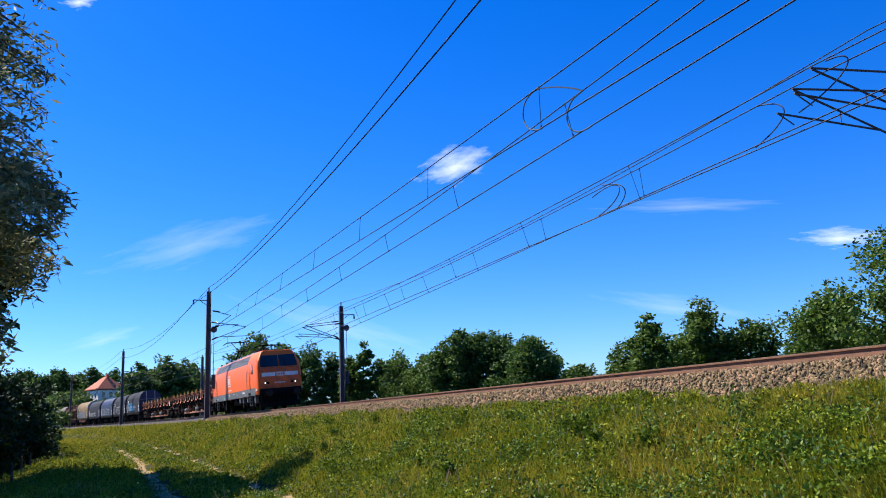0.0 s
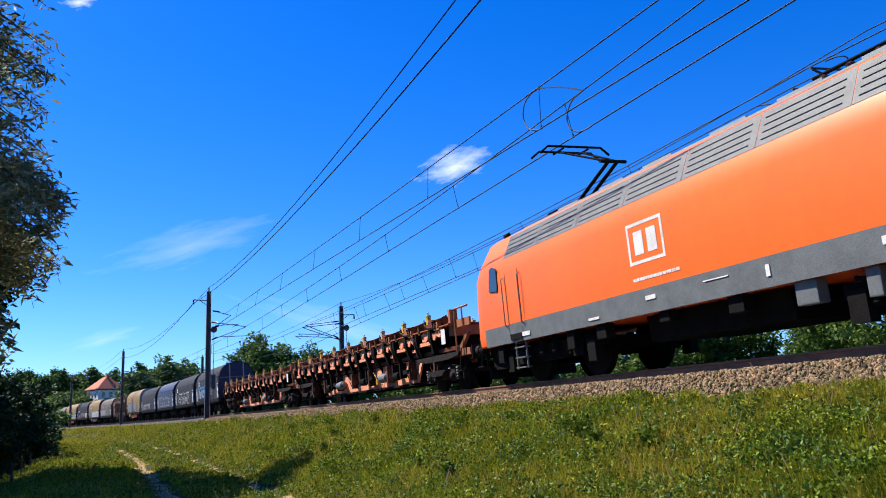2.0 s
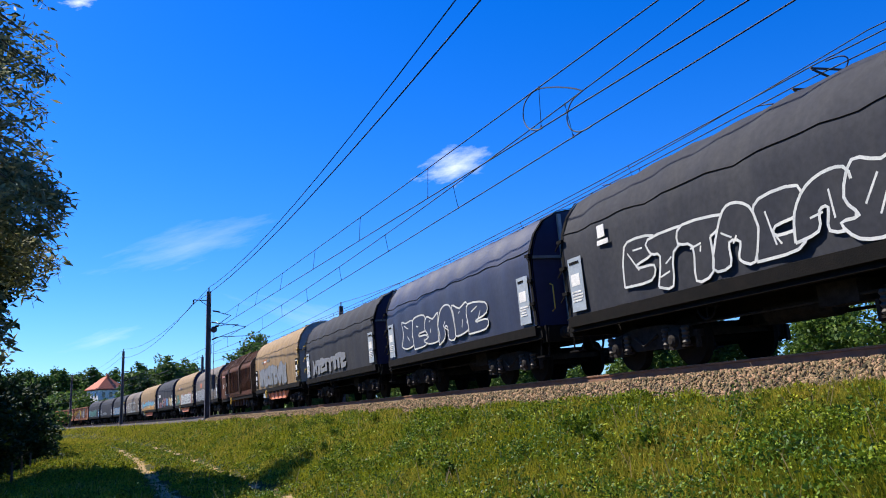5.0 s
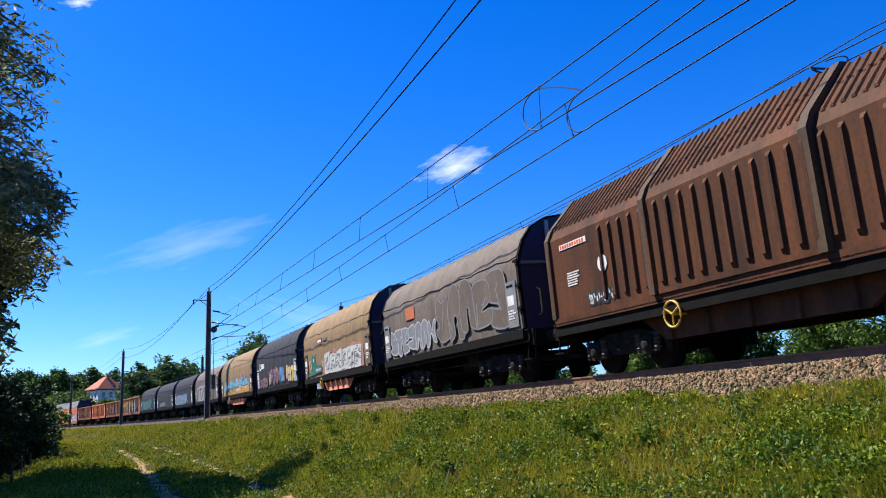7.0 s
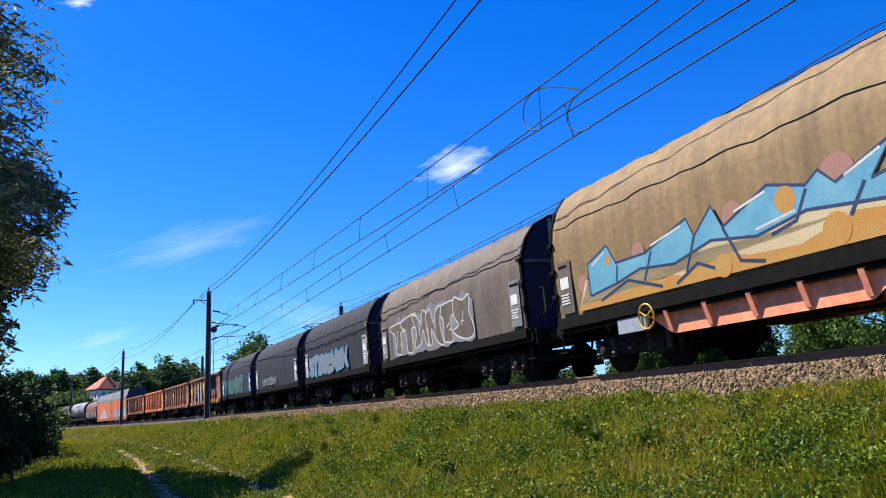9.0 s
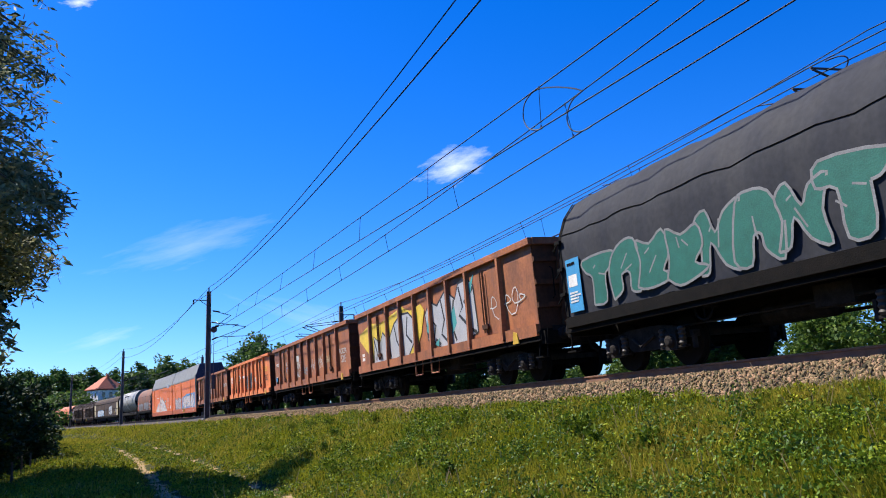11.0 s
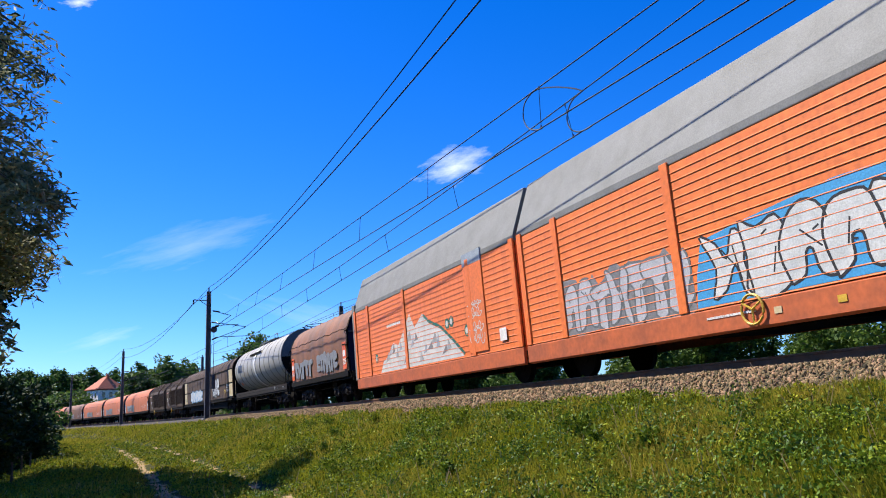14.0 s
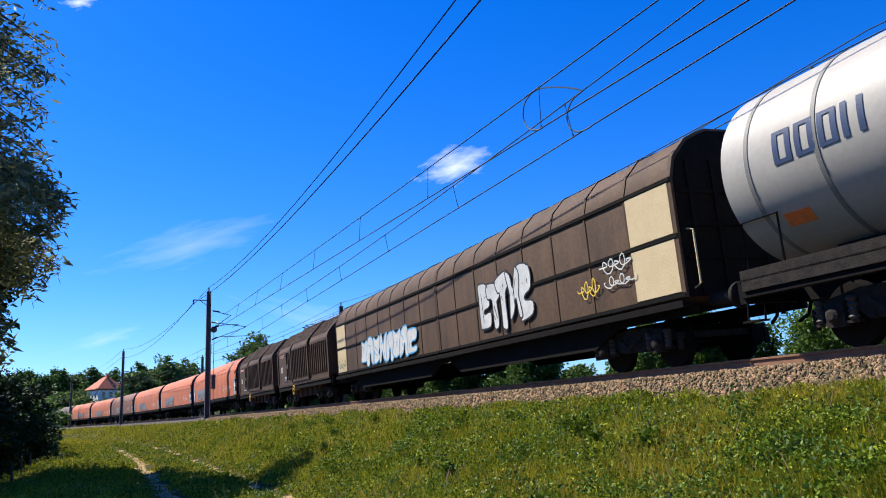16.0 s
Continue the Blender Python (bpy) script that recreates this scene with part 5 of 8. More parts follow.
def gondola(u0, u1, mat, label, seed, rim=None):
    """A high-sided open bogie wagon with side posts and doors."""
    t, L = vehicle("open_wagon", label, "freight wagon", u0, u1, "wagons of the train")
    H = L / 2
    xe = H - 0.7
    w, z0, z1 = 1.38, 1.2, 3.25
    for k in (-1, 1):
        g = Geo()
        g.box(-xe, xe, *sorted((k * w, k * (w - 0.03))), z0, z1)
        part("side_wall", g, mat, t)
        # end wall and ribs: darker than the sides, shade mixed into the grimy colour
        g = Geo()
        g.box(*sorted((k * xe, k * (xe - 0.03))), -w, w, z0, z1)
        part("end_wall", g, GRIMY_SHADED, t, "grimy end wall darkened for shade")
        g = Geo()
        for z in (1.7, 2.25, 2.8):
            g.box(*sorted((k * xe, k * (xe + 0.07))), -w, w, z, z + 0.12)
        for y in (-0.7, 0.7):
            g.box(*sorted((k * xe, k * (xe + 0.1))), y - 0.06, y + 0.06, z0, z1)
        part("end_rib", g, GRIMY_SHADED, t)
        g = Geo()
        g.box(-xe - 0.06, xe + 0.06, *sorted((k * (w - 0.05), k * (w + 0.11))), z1 - 0.04, z1 + 0.13)
        g.box(*sorted((k * (xe - 0.05), k * (xe + 0.11))), -w, w, z1 - 0.04, z1 + 0.13)
        part("top_rim", g, rim or mat, t, bevel=0.012)
        g = Geo()
        g.box(-xe, xe, *sorted((k * (w - 0.02), k * (w + 0.1))), z0 - 0.16, z0 + 0.12)
        part("side_sill", g, mat, t)
    f = xe / 7.3
    for x in [k * q * f for q in (0.71, 2.13, 3.55, 5.6) for k in (-1, 1)]:
        hw = 0.075
        for k in (-1, 1):
            g = Geo()
            g.loft([[(x - hw, k * w, z), (x + hw, k * w, z), (x + hw * 0.75, k * (w + d), z), (x - hw * 0.75, k * (w + d), z)] for z, d in ((z0 - 0.1, 0.16), (2.0, 0.13), (z1 - 0.04, 0.11))])
            part("side_post", g, mat, t)
    # double doors, lower flaps hinged over the sill
    for dd in (-4.575 * f, 4.575 * f):
        for k in (-1, 1):
            for sx in (-1, 1):
                g = Geo()
                a, b = sorted((dd + sx * 0.04, dd + sx * 0.93 * f))
                g.box(a, b, *sorted((k * w, k * (w + 0.014))), z0 + 0.14, z1 - 0.16)
                part("side_door", g, mat, t, "flat side door leaf", bevel=0.004)
            g = Geo()
            for dx in (-0.07, 0.07):
                g.tube([(dd + dx, k * (w + 0.075), z0 + 0.2), (dd + dx, k * (w + 0.075), z1 - 0.2)], 0.022, 6)
            g.box(dd - 0.16, dd + 0.16, *sorted((k * (w + 0.04), k * (w + 0.1))), z0 + 0.3, z0 + 0.42)
            part("door_latch", g, GRIMY_SHADED, t, "grimy door locking bars")
    edges = [-xe, -5.6 * f, -3.55 * f, -2.13 * f, -0.71 * f, 0.71 * f, 2.13 * f, 3.55 * f, 5.6 * f, xe]
    for a, b in zip(edges, edges[1:]):
        g = Geo()
        g.slab([(a + 0.12, 0), (b - 0.12, 0), (b - 0.12, 0.26), (a + 0.12, 0.26)], -0.012, 0.012)
        g.v = [(px, -w - 0.1 + py + 0.05 * pz / 0.26 + 0.01, z0 - 0.14 + pz) for px, py, pz in g.v]
        part("sill_flap", g, mat, t, "slanted lower flap")
    g = Geo()
    g.box(-xe, xe, -w, w, z0 - 0.08, z0)
    part("floor_plate", g, BLACK, t)
    for k in (-1, 1):
        xb = k * (xe - 0.9)
        if k < 0:
            bars(t, xb - 0.5, 2.5, 0.9, 0.045, 4, -w - 0.004, seed=seed + k)
            plates(t, "label_panel", -w - 0.005, [(xb - 0.55, xb - 0.25, 1.5, 1.62), (xb - 0.55, xb - 0.25, 1.66, 1.78)], WHITE)
        g = Geo()
        g.tube([(k * (xe + 0.12), -1.0, 1.9), (k * (xe + 0.22), -1.0, 1.95), (k * (xe + 0.22), -1.0, 2.6), (k * (xe + 0.12), -1.0, 2.65)], 0.018, 5)
        part("grab_rail", g, BLACK, t)
    # shunter's steps under the middle
    g = Geo()
    for x in (0.7, -0.7):
        g.tube([(x - 0.35, -1.4, 1.05), (x - 0.28, -1.42, 0.6), (x + 0.28, -1.42, 0.6), (x + 0.35, -1.4, 1.05)], 0.03, 6)
    part("footstep", g, mat, t)
    on_side(t, "end_chock", [(xe - 1.2, 0.95), (xe - 0.9, 0.95), (xe - 0.95, 1.2), (xe - 1.12, 1.25)], -w - 0.1, YELLOW, "yellow lifting mark", 0.02)
    underframe(t, H, 0.92, 1.14)
    for k in (-1, 1):
        bogie(t, k * (H - 2.9))
    end_gear(t, H)
    return t, xe, -w - 0.004


def flat_wagon(u0, u1, label, seed, first, ahead, behind):
    """A low car-carrying wagon: salmon red girders with hinged deck frames and yellow stanchions."""
    t, L = vehicle("car_transport_wagon", label, "freight wagon", u0, u1, "wagons of the train")
    H = L / 2
    r = random.Random(seed)
    xe = H - 0.6
    xi = xe * 0.57
    xd = H - 1.45         # the decks end short of a low platform at the front
    # stanchions stand every 2.26 m along the deck
    posts = [H - first - 2.26 * i for i in range(12) if H - first - 2.26 * i > -xe + 0.1]
    bays = list(zip([xd - 0.1] + posts, posts + [-xe + 0.2]))
    for k in (-1, 1):
        # fish-belly side girder
        g = Geo()
        y = 1.0 * k
        g.slab([(-xi - 0.5, 1.16), (-xi + 0.1, 0.38), (xi - 0.1, 0.38), (xi + 0.5, 1.16)], y - 0.03, y + 0.03)
        part("side_girder", g, FLAT_RED, t, "faded salmon red girder plate")
        g = Geo()
        g.box(-xi, xi, y - 0.14, y + 0.14, 0.31, 0.38)
        part("girder_flange", g, BLACK, t)
        for name, ya, yb, za, zb, mat in (("lower_rail", 0.9, 1.1, 1.2, 1.32, DECK_SHADED), ("deck_flange", 1.1, 1.37, 1.95, 1.985, BROWN)):
            g = Geo()
            g.box(-xe, xd, *sorted((ya * k, yb * k)), za, zb)
            part(name, g, mat, t)
        # leaning deck sides, one plate in each bay, a little lower between the posts
        for a, b in bays:
            g = Geo()
            n = 6
            rings = []
            for i in range(n + 1):
                x = a - 0.1 + (b + 0.1 - a + 0.1) * i / n
                d = 0.045 * math.sin(math.pi * i / n)
                rings.append([(x, 1.2 * k, 1.99), (x, 1.36 * k, 2.25 - d), (x, 1.33 * k, 2.27 - d), (x, 1.16 * k, 1.99)])
            g.loft(rings)
            part("deck_side", g, DECK_SHADED, t, "dark red-brown leaning deck side")
        rf = random.Random(seed * 7 + k)
        for i, x in enumerate(posts):
            g = Geo()
            yb = 1.33 * k
            g.box(x - 0.07, x + 0.07, yb - 0.06, yb + 0.06, 2.12, 2.43).box(x - 0.085, x + 0.085, yb - 0.07, yb + 0.07, 2.38, 2.4).tube([(x - 0.06, yb, 2.43), (x - 0.04, yb, 2.51), (x + 0.04, yb, 2.51), (x + 0.06, yb, 2.43)], 0.012, 5)
            part("stanchion", g, YELLOW, t, "yellow folded stanchion")
            g = Geo()
            g.box(x - 0.14, x + 0.13, yb - 0.05, yb + 0.05, 1.99, 2.12).tube([(x + 0.1, yb + 0.06 * k, 2.0), (x - 0.22, yb + 0.07 * k, 2.12), (x - 0.34, yb + 0.02 * k, 2.3)], 0.022, 5)
            part("stanchion_foot", g, GRIMY_SHADED, t, "grimy hinge foot")
            g = Geo()
            g.slab([(x + 0.12, 2.0), (x + 0.46, 2.0), (x + 0.38, 2.18), (x + 0.16, 2.26)], yb - 0.08, yb + 0.03)
            part("deck_bracket", g, BROWN if i % 2 else DECK_SHADED, t)
            # cross webs that carry the deck, coloured dark for the shade on their faces
            for dx, z0, w in ((0.0, 0.62, 0.06), (-1.2, 1.0, 0.045), (-1.42, 1.3, 0.03)):
                g = Geo()
                z0 += rf.uniform(-0.1, 0.15)
                m1 = rf.uniform(1.16, 1.3)
                rings = [[(x + dx + o, 0.86 * k, z0), (x + dx + o, 1.02 * k, z0), (x + dx + o * 1.6, m1 * k, 1.2), (x + dx + o, 1.32 * k, 1.5), (x + dx + o * 2, 1.37 * k, 1.7), (x + dx + o, 1.35 * k, 1.95), (x + dx + o, 0.86 * k, 1.95)] for o in (-w, w)]
                g.loft(rings)
                part("cross_web", g, BLACK if w > 0.04 else GRIMY_SHADED, t, "cross web under the deck, blackened for shade")
            # lengths of the middle beam between the webs
            for a0, a1, z0, ye in ((x - 0.16, x - 1.1, 1.5, 1.28), (x - 1.32, x - 2.0, 1.38, 1.2)):
                g = Geo()
                g.box(*sorted((a0, a1)), *sorted((0.95 * k, ye * k)), z0, z0 + 0.11)
                part("middle_beam", g, FLAT_RED, t)
            g = Geo()
            g.box(x - 0.12, x + 0.2, *sorted((0.95 * k, 1.24 * k)), 0.66, 0.86).box(x - 0.02, x + 0.1, *sorted((1.0 * k, 1.3 * k)), 0.5, 1.1).tube([(x - 0.1, 1.26 * k, 1.1), (x - 0.25, 1.3 * k, 0.8), (x - 0.1, 1.26 * k, 0.56)], 0.018, 5)
            part("deck_mechanism", g, GRIMY_SHADED, t, "grimy hinges and rods")
            # salmon gussets facing out under the flange
            for a0, w, z0, z1, yy in ((x - 0.2, 0.75, 1.6, 1.95, 1.27), (x + 0.95, 0.5, 1.66, 1.95, 1.3), (x - 1.35, 0.6, 1.62, 1.9, 1.24), (x + 0.45, 0.4, 1.6, 1.85, 1.28)):
                g = Geo()
                q = rf.uniform(0.75, 1.15)
                g.slab([(a0, z1), (a0 - w * q, z1), (a0 - w * q * 0.82, z0 + 0.05), (a0 - w * q * 0.4, z0), (a0 - w * 0.16, z0 + 0.1)], yy * k - 0.02, yy * k + 0.02)
                part("gusset", g, FLAT_RED, t)
            for dx in (0.55, 0.78, -0.8):
                g = Geo()
                g.box(x + dx - 0.05, x + dx + 0.05, *sorted((1.28 * k, 1.4 * k)), 1.97, 2.09 + 0.05 * rf.random()).box(x + dx - 0.09, x + dx + 0.09, *sorted((1.3 * k, 1.38 * k)), 1.88, 1.97)
                part("deck_catch", g, BROWN if dx > 0.6 else GRIMY_SHADED, t)
        if k < 0:
            bars(t, -2.0, 0.82, 1.6, 0.07, 2, -1.035, seed=seed)
            bars(t, 2.3, 0.8, 1.2, 0.06, 3, -1.035, seed=seed + 1)
            plates(t, "label_panel", -1.035, [(4.2, 4.45, 0.5, 0.67), (-1.0, -0.75, 0.48, 0.6)], WHITE)
            tag(t, -4.0, 0.55, 1.3, 0.4, -1.035, G_WHITE, seed)
    g = Geo()
    g.box(-xe, xd, -1.18, 1.18, 1.9, 1.985).box(-xe, xe, -0.88, 0.88, 1.1, 1.16)
    part("deck", g, DECK_SHADED, t, "dark red-brown steel decks")
    # added black boxes that fill the space between the decks with shade
    g = Geo()
    g.box(-xe + 0.3, xd - 0.2, -0.8, 0.8, 1.16, 1.885).box(-xi, xi, -0.8, 0.8, 0.5, 1.1)
    part("centre_frame", g, BLACK, t, "black filler for the shade between the decks")
    for x in (-xi + 1.1, 0.4, xi - 1.6):
        g = Geo()
        g.tube([(x, -1.3, 0.7), (x + 0.5, -1.3, 0.7)], 0.13, 12).box(x - 0.16, x - 0.05, -1.36, -1.1, 0.56, 1.12).box(x + 0.55, x + 0.66, -1.34, -1.1, 0.6, 1.12).box(x + 0.9, x + 1.35, -1.34, -1.1, 0.72, 0.86).tube([(x + 1.35, -1.3, 0.8), (x + 1.6, -1.32, 0.95), (x + 1.7, -1.25, 1.14)], 0.02, 5)
        part("brake_gear", g, BLACK, t, "black brake cylinder and boxes")
    g = Geo()
    g.tube([(1.75, -1.24, 0.98), (2.1, -1.24, 0.66)], 0.025, 6).box(2.06, 2.18, -1.27, -1.21, 0.52, 0.66)
    part("brake_lever", g, YELLOW, t, "yellow changeover lever")
    for k in (-1, 1):
        g = Geo()
        x = xd if k > 0 else -xe + 0.1
        g.box(*sorted((x, x - 0.4 * k)), -1.2, 1.2, 1.62, 1.93)
        for y0, y1 in ((-1.3, -1.05), (1.05, 1.3)):
            g.box(*sorted((x, x - 0.14 * k)), y0, y1, 1.9, 2.4 if k > 0 else 2.05)
        part("end_bulkhead", g, BROWN, t)
        g = Geo()
        if k < 0:
            g.tube([(x + 0.1, -1.25, 1.5), (x + 0.15, -1.25, 1.95), (x + 0.7, -1.25, 2.0)], 0.025, 6)
        else:
            g.tube([(x + 0.2, -1.25, 1.1), (x + 0.2, -1.25, 2.3), (x + 0.3, -1.25, 2.38), (x + 1.15, -1.25, 2.38)], 0.03, 6).tube([(x + 0.75, -1.25, 2.38), (x + 0.75, -1.25, 1.8)], 0.025, 6)
            g.box(x, x + 1.15, -1.22, -1.16, 1.82, 2.05)
        part("guard_rail", g, BROWN, t)
        xb = H - ahead if k > 0 else -H + behind
        for sy in (-1.25, 1.25):
            g = Geo()
            g.slab([(xb - 1.7, 1.12), (xb - 1.6, 1.02), (xb - 0.9, 0.94), (xb + 0.9, 0.94), (xb + 1.6, 1.02), (xb + 1.7, 1.12)], sy - 0.05, sy + 0.05)
            for i in range(5):
                g.box(xb - 0.7 + 0.07 * i, xb + 0.7 - 0.07 * i, sy - 0.1, sy + 0.1, 0.62 - 0.035 * i, 0.65 - 0.035 * i)
            part("spring_beam", g, BOGIE, t, "beam with leaf springs")
        g = Geo()
        xq = xi * 0.5 * k
        g.tube([(xq - 0.5, -1.2, 0.72), (xq - 0.42, -1.2, 0.72), (xq + 0.3, -1.2, 0.72), (xq + 0.38, -1.2, 0.72)], [0.08, 0.17, 0.17, 0.08], 14)
        part("air_tank", g, GREY_SILL, t, "grey brake air tank", smooth=True)
        bogie(t, xb)
    on_side(t, "hazard_label", [(xd - 0.55, 1.4), (xd - 0.25, 1.4), (xd - 0.25, 1.85), (xd - 0.55, 1.85)], -1.4, WHITE, "white plate", 0.01)
    for k in (-1, 1):
        g = Geo()
        g.slab([(H - 1.5, 1.2), (H - 0.7, 1.2), (H - 0.65, 1.0), (H - 1.9, 1.0)], 0.9 * k - 0.2, 0.9 * k + 0.2)
        g.slab([(H - 1.5, 1.2), (H - 0.8, 1.7), (H - 0.7, 1.65), (H - 1.25, 1.2)], 1.05 * k - 0.05, 1.05 * k + 0.05)
        part("front_platform", g, BROWN, t, "grimy low front platform with a stay")
    end_gear(t, H)
    return t


def car_carrier(u0, u1, split, seed):
    """A two-unit closed car carrier: orange louvred sides under a grey roof."""
    for part_no, (a0, a1) in enumerate(((u0, split), (split, u1))):
        t, L = vehicle("closed_car_carrier", "orange louvred closed car carrier with grey plastic roof and spray paint", "freight wagon", a0, a1, "wagons of the train")
        H = L / 2
        xf, xr = (H - 0.4, -H + 0.12) if part_no == 0 else (H - 0.12, -H + 0.45)
        w = 1.46
        prof = [(-w, 3.48), (-w, 3.62), (-1.41, 3.76), (-1.0, 4.84), (1.0, 4.84), (1.41, 3.76), (w, 3.62), (w, 3.48)]
        cut = 0.0
        g = Geo()
        rings = []
        for x, dz in (((xf, -cut), (xf - 0.9, 0), (xr, 0)) if part_no == 0 else ((xf, 0), (xr + 0.9, 0), (xr, -cut))):
            rings.append([(x, y, z + (dz if z > 3.5 else 0)) for y, z in prof])
        g.loft(rings)
        part("roof", g, CAR_GREY, t, "matt grey moulded roof", bevel=0.02)
        ends = Geo()
        xo, kk = (xf, 1) if part_no == 0 else (xr, -1)
        full = [(-w + 0.02, 1.0)] + [(y * 0.985, z - 0.02) for y, z in prof[1:-1]] + [(w - 0.02, 1.0)]
        ends.loft([[(x, y, z) for y, z in full] for x in sorted((xo - 0.04 * kk, xo + 0.03 * kk))])
        part("end_wall", ends, END_NAVY, t, "dark end door")
        for y in (-0.7, 0.0, 0.7):
            g = Geo()
            g.box(*sorted((xo + 0.03 * kk, xo + 0.08 * kk)), y - 0.05, y + 0.05, 1.05, 4.3)
            part("end_rib", g, END_NAVY, t)
        g = Geo()
        g.box(xr, xf, -w + 0.05, w - 0.05, 0.78, 3.49)
        part("inner_wall", g, CAR_ORANGE, t)
        # louvre boards, each a part
        n_b = 17
        posts = [xr, xr + (xf - xr) * 0.13, xr + (xf - xr) * 0.42, xr + (xf - xr) * 0.80, xf]
        for k in (-1, 1):
            me = None
            for i in range(n_b):
                z = 0.87 + i * (3.47 - 0.87) / n_b
                if me is None:
                    g = Geo()
                    dz = (3.47 - 0.87) / n_b
                    g.loft([[(x, k * (w - 0.05), 0), (x, k * (w + 0.008), 0.0), (x, k * (w + 0.008), 0.008), (x, k * w, 0.018), (x, k * (w - 0.004), dz - 0.006), (x, k * (w - 0.05), dz - 0.008)] for x in (xr + 0.1, xf - 0.1)])
                    ob = part("louvre_board", g, CAR_ORANGE, t)
                    me = ob.data
                else:
                    ob = new("louvre_board", me)
                    ob.parent = t
                ob.location = (0, 0, z)
            for x in posts:
                g = Geo()
                x = max(xr + 0.12, min(xf - 0.12, x))
                g.box(x - 0.11, x + 0.11, *sorted((k * (w - 0.02), k * (w + 0.035))), 0.86, 3.54)
                part("side_post", g, CAR_ORANGE, t, bevel=0.01)
            g = Geo()
            g.prism([(k * (w - 0.05), 0.42), (k * (w + 0.03), 0.46), (k * (w + 0.03), 0.83), (k * (w - 0.05), 0.87)], xr, xf)
            part("side_sill", g, CAR_SILL, t, "rusty brown-orange lower sill")
            g = Geo()
            xo = xf if part_no == 0 else xr
            g.box(xo - 0.18, xo + 0.18, *sorted((k * (w - 0.05), k * (w + 0.03))), 0.8, 3.8)
            part("corner_post", g, CAR_GREY, t)
        Y = -w + 0.002
        if part_no == 0:
            on_side(t, "graffiti_field", [(xf - 7.7, 0.9), (xf - 0.35, 0.9), (xf - 0.35, 2.3), (xf - 2.4, 2.22), (xf - 4.6, 2.28), (xf - 6.3, 2.12), (xf - 7.4, 2.0), (xf - 7.6, 1.45)], Y, G_BLUE, "sky blue sprayed field", 0.004)
            graffiti(t, xf - 7.2, 0.92, 6.4, 1.22, 7, G_WHITE, G_BLACK, Y, 31, None, (), 1.1)
            graffiti(t, xf - 12.0, 0.92, 4.2, 1.05, 6, SILVER_PALE, GREY_SILL, Y, 32, G_SILVER)
            bars(t, xr + 6.4, 0.68, 1.6, 0.06, 1, -w - 0.034, seed=9)
            handwheel(t, 0.4, -1.53, 0.72)
            for y, za, zb in ((-1.38, 2.0, 3.4), (-0.85, 1.8, 3.1)):
                g = Geo()
                g.tube([(xf + 0.05, y, za), (xf + 0.24, y, za + 0.05), (xf + 0.24, y, zb - 0.05), (xf + 0.05, y, zb)], 0.025, 6)
                part("grab_rail", g, YELLOW, t, "tall yellow grab rail")
            for x, m in ((posts[3], G_WHITE),):
                on_side(t, "graffiti_field", [(x - 0.11, 0.92), (x + 0.11, 0.92), (x + 0.11, 2.1), (x - 0.11, 2.06)], -w - 0.037, m, "sprayed post", 0.003)
            for i in range(5):
                plates(t, "label_panel", -w - 0.034, [(xf - 6.0 + 1.15 * i, xf - 5.85 + 1.15 * i, 0.6, 0.7)], (CREAM, YELLOW, WHITE, FLAT_RED, WHITE)[i], "small painted label")
        else:
            q = lambda v: xr + 3.0 + v * 1.3
            peaks = [(q(0.0), 0.90), (q(0.3), 1.3), (q(0.7), 1.42), (q(1.2), 1.85), (q(1.6), 1.72), (q(2.6), 2.65), (q(2.9), 2.15), (q(3.5), 2.5), (q(3.9), 2.12), (q(4.6), 1.85), (q(5.2), 1.45), (q(5.8), 0.92)]
            on_side(t, "graffiti", peaks, Y, G_WHITE, "white sprayed mountain shape", 0.004)
            strokes(t, "graffiti_edge", [[(q(3.55), 2.45), (q(3.9), 2.2), (q(4.6), 1.92), (q(5.2), 1.5), (q(5.85), 0.98)]], 0.05, Y, G_GREEN, "dark green sprayed edge", 0.008)
            rr = random.Random(5)
            for i in range(16):
                a, cz = 0.5 + i * 0.29, rr.uniform(0.95, 1.25 + 0.55 * math.sin(math.pi * (0.5 + i * 0.29) / 5.8))
                on_side(t, "graffiti_shape", [(q(a), cz), (q(a + rr.uniform(0.2, 0.4)), cz + rr.uniform(-0.02, 0.1)), (q(a + rr.uniform(0.12, 0.3)), cz + rr.uniform(0.22, 0.42))], Y, (ROOF_GREY, PANEL_GREY, G_SILVER)[i % 3], "silver sprayed facet", 0.008 + 0.0006 * (i % 3))
            for x, z in ((q(5.0), 1.95), (q(5.25), 1.98), (q(6.05), 1.6), (xr + 2.6, 1.45), (xr + 1.8, 1.3)):
                g = Geo()
                g.disc((x, Y, z), 1, 0.17, 0.008, 14)
                part("graffiti_ring", g, G_GREEN, t)
                g = Geo()
                g.disc((x, Y - 0.008, z), 1, 0.09, 0.01, 14)
                part("graffiti_dot", g, G_WHITE, t)
            bars(t, xr + 4.0, 2.45, 1.5, 0.13, 1, Y, seed=3)
            g = Geo()
            g.box(4.1, 5.3, -w - 0.03, -w + 0.01, 0.95, 3.36)
            door = part("side_door", g, CAR_ORANGE, t, "smooth orange side door", bevel=0.01)
            g = Geo()
            g.box(4.1, 5.3, -w - 0.032, -w + 0.012, 3.365, 3.7)
            part("door_head", g, PANEL_GREY, door, "pale grey door head")
            plates(t, "label_panel", -w - 0.03, [(6.05, 6.42, 1.1, 1.42)], WHITE, "white square plate")
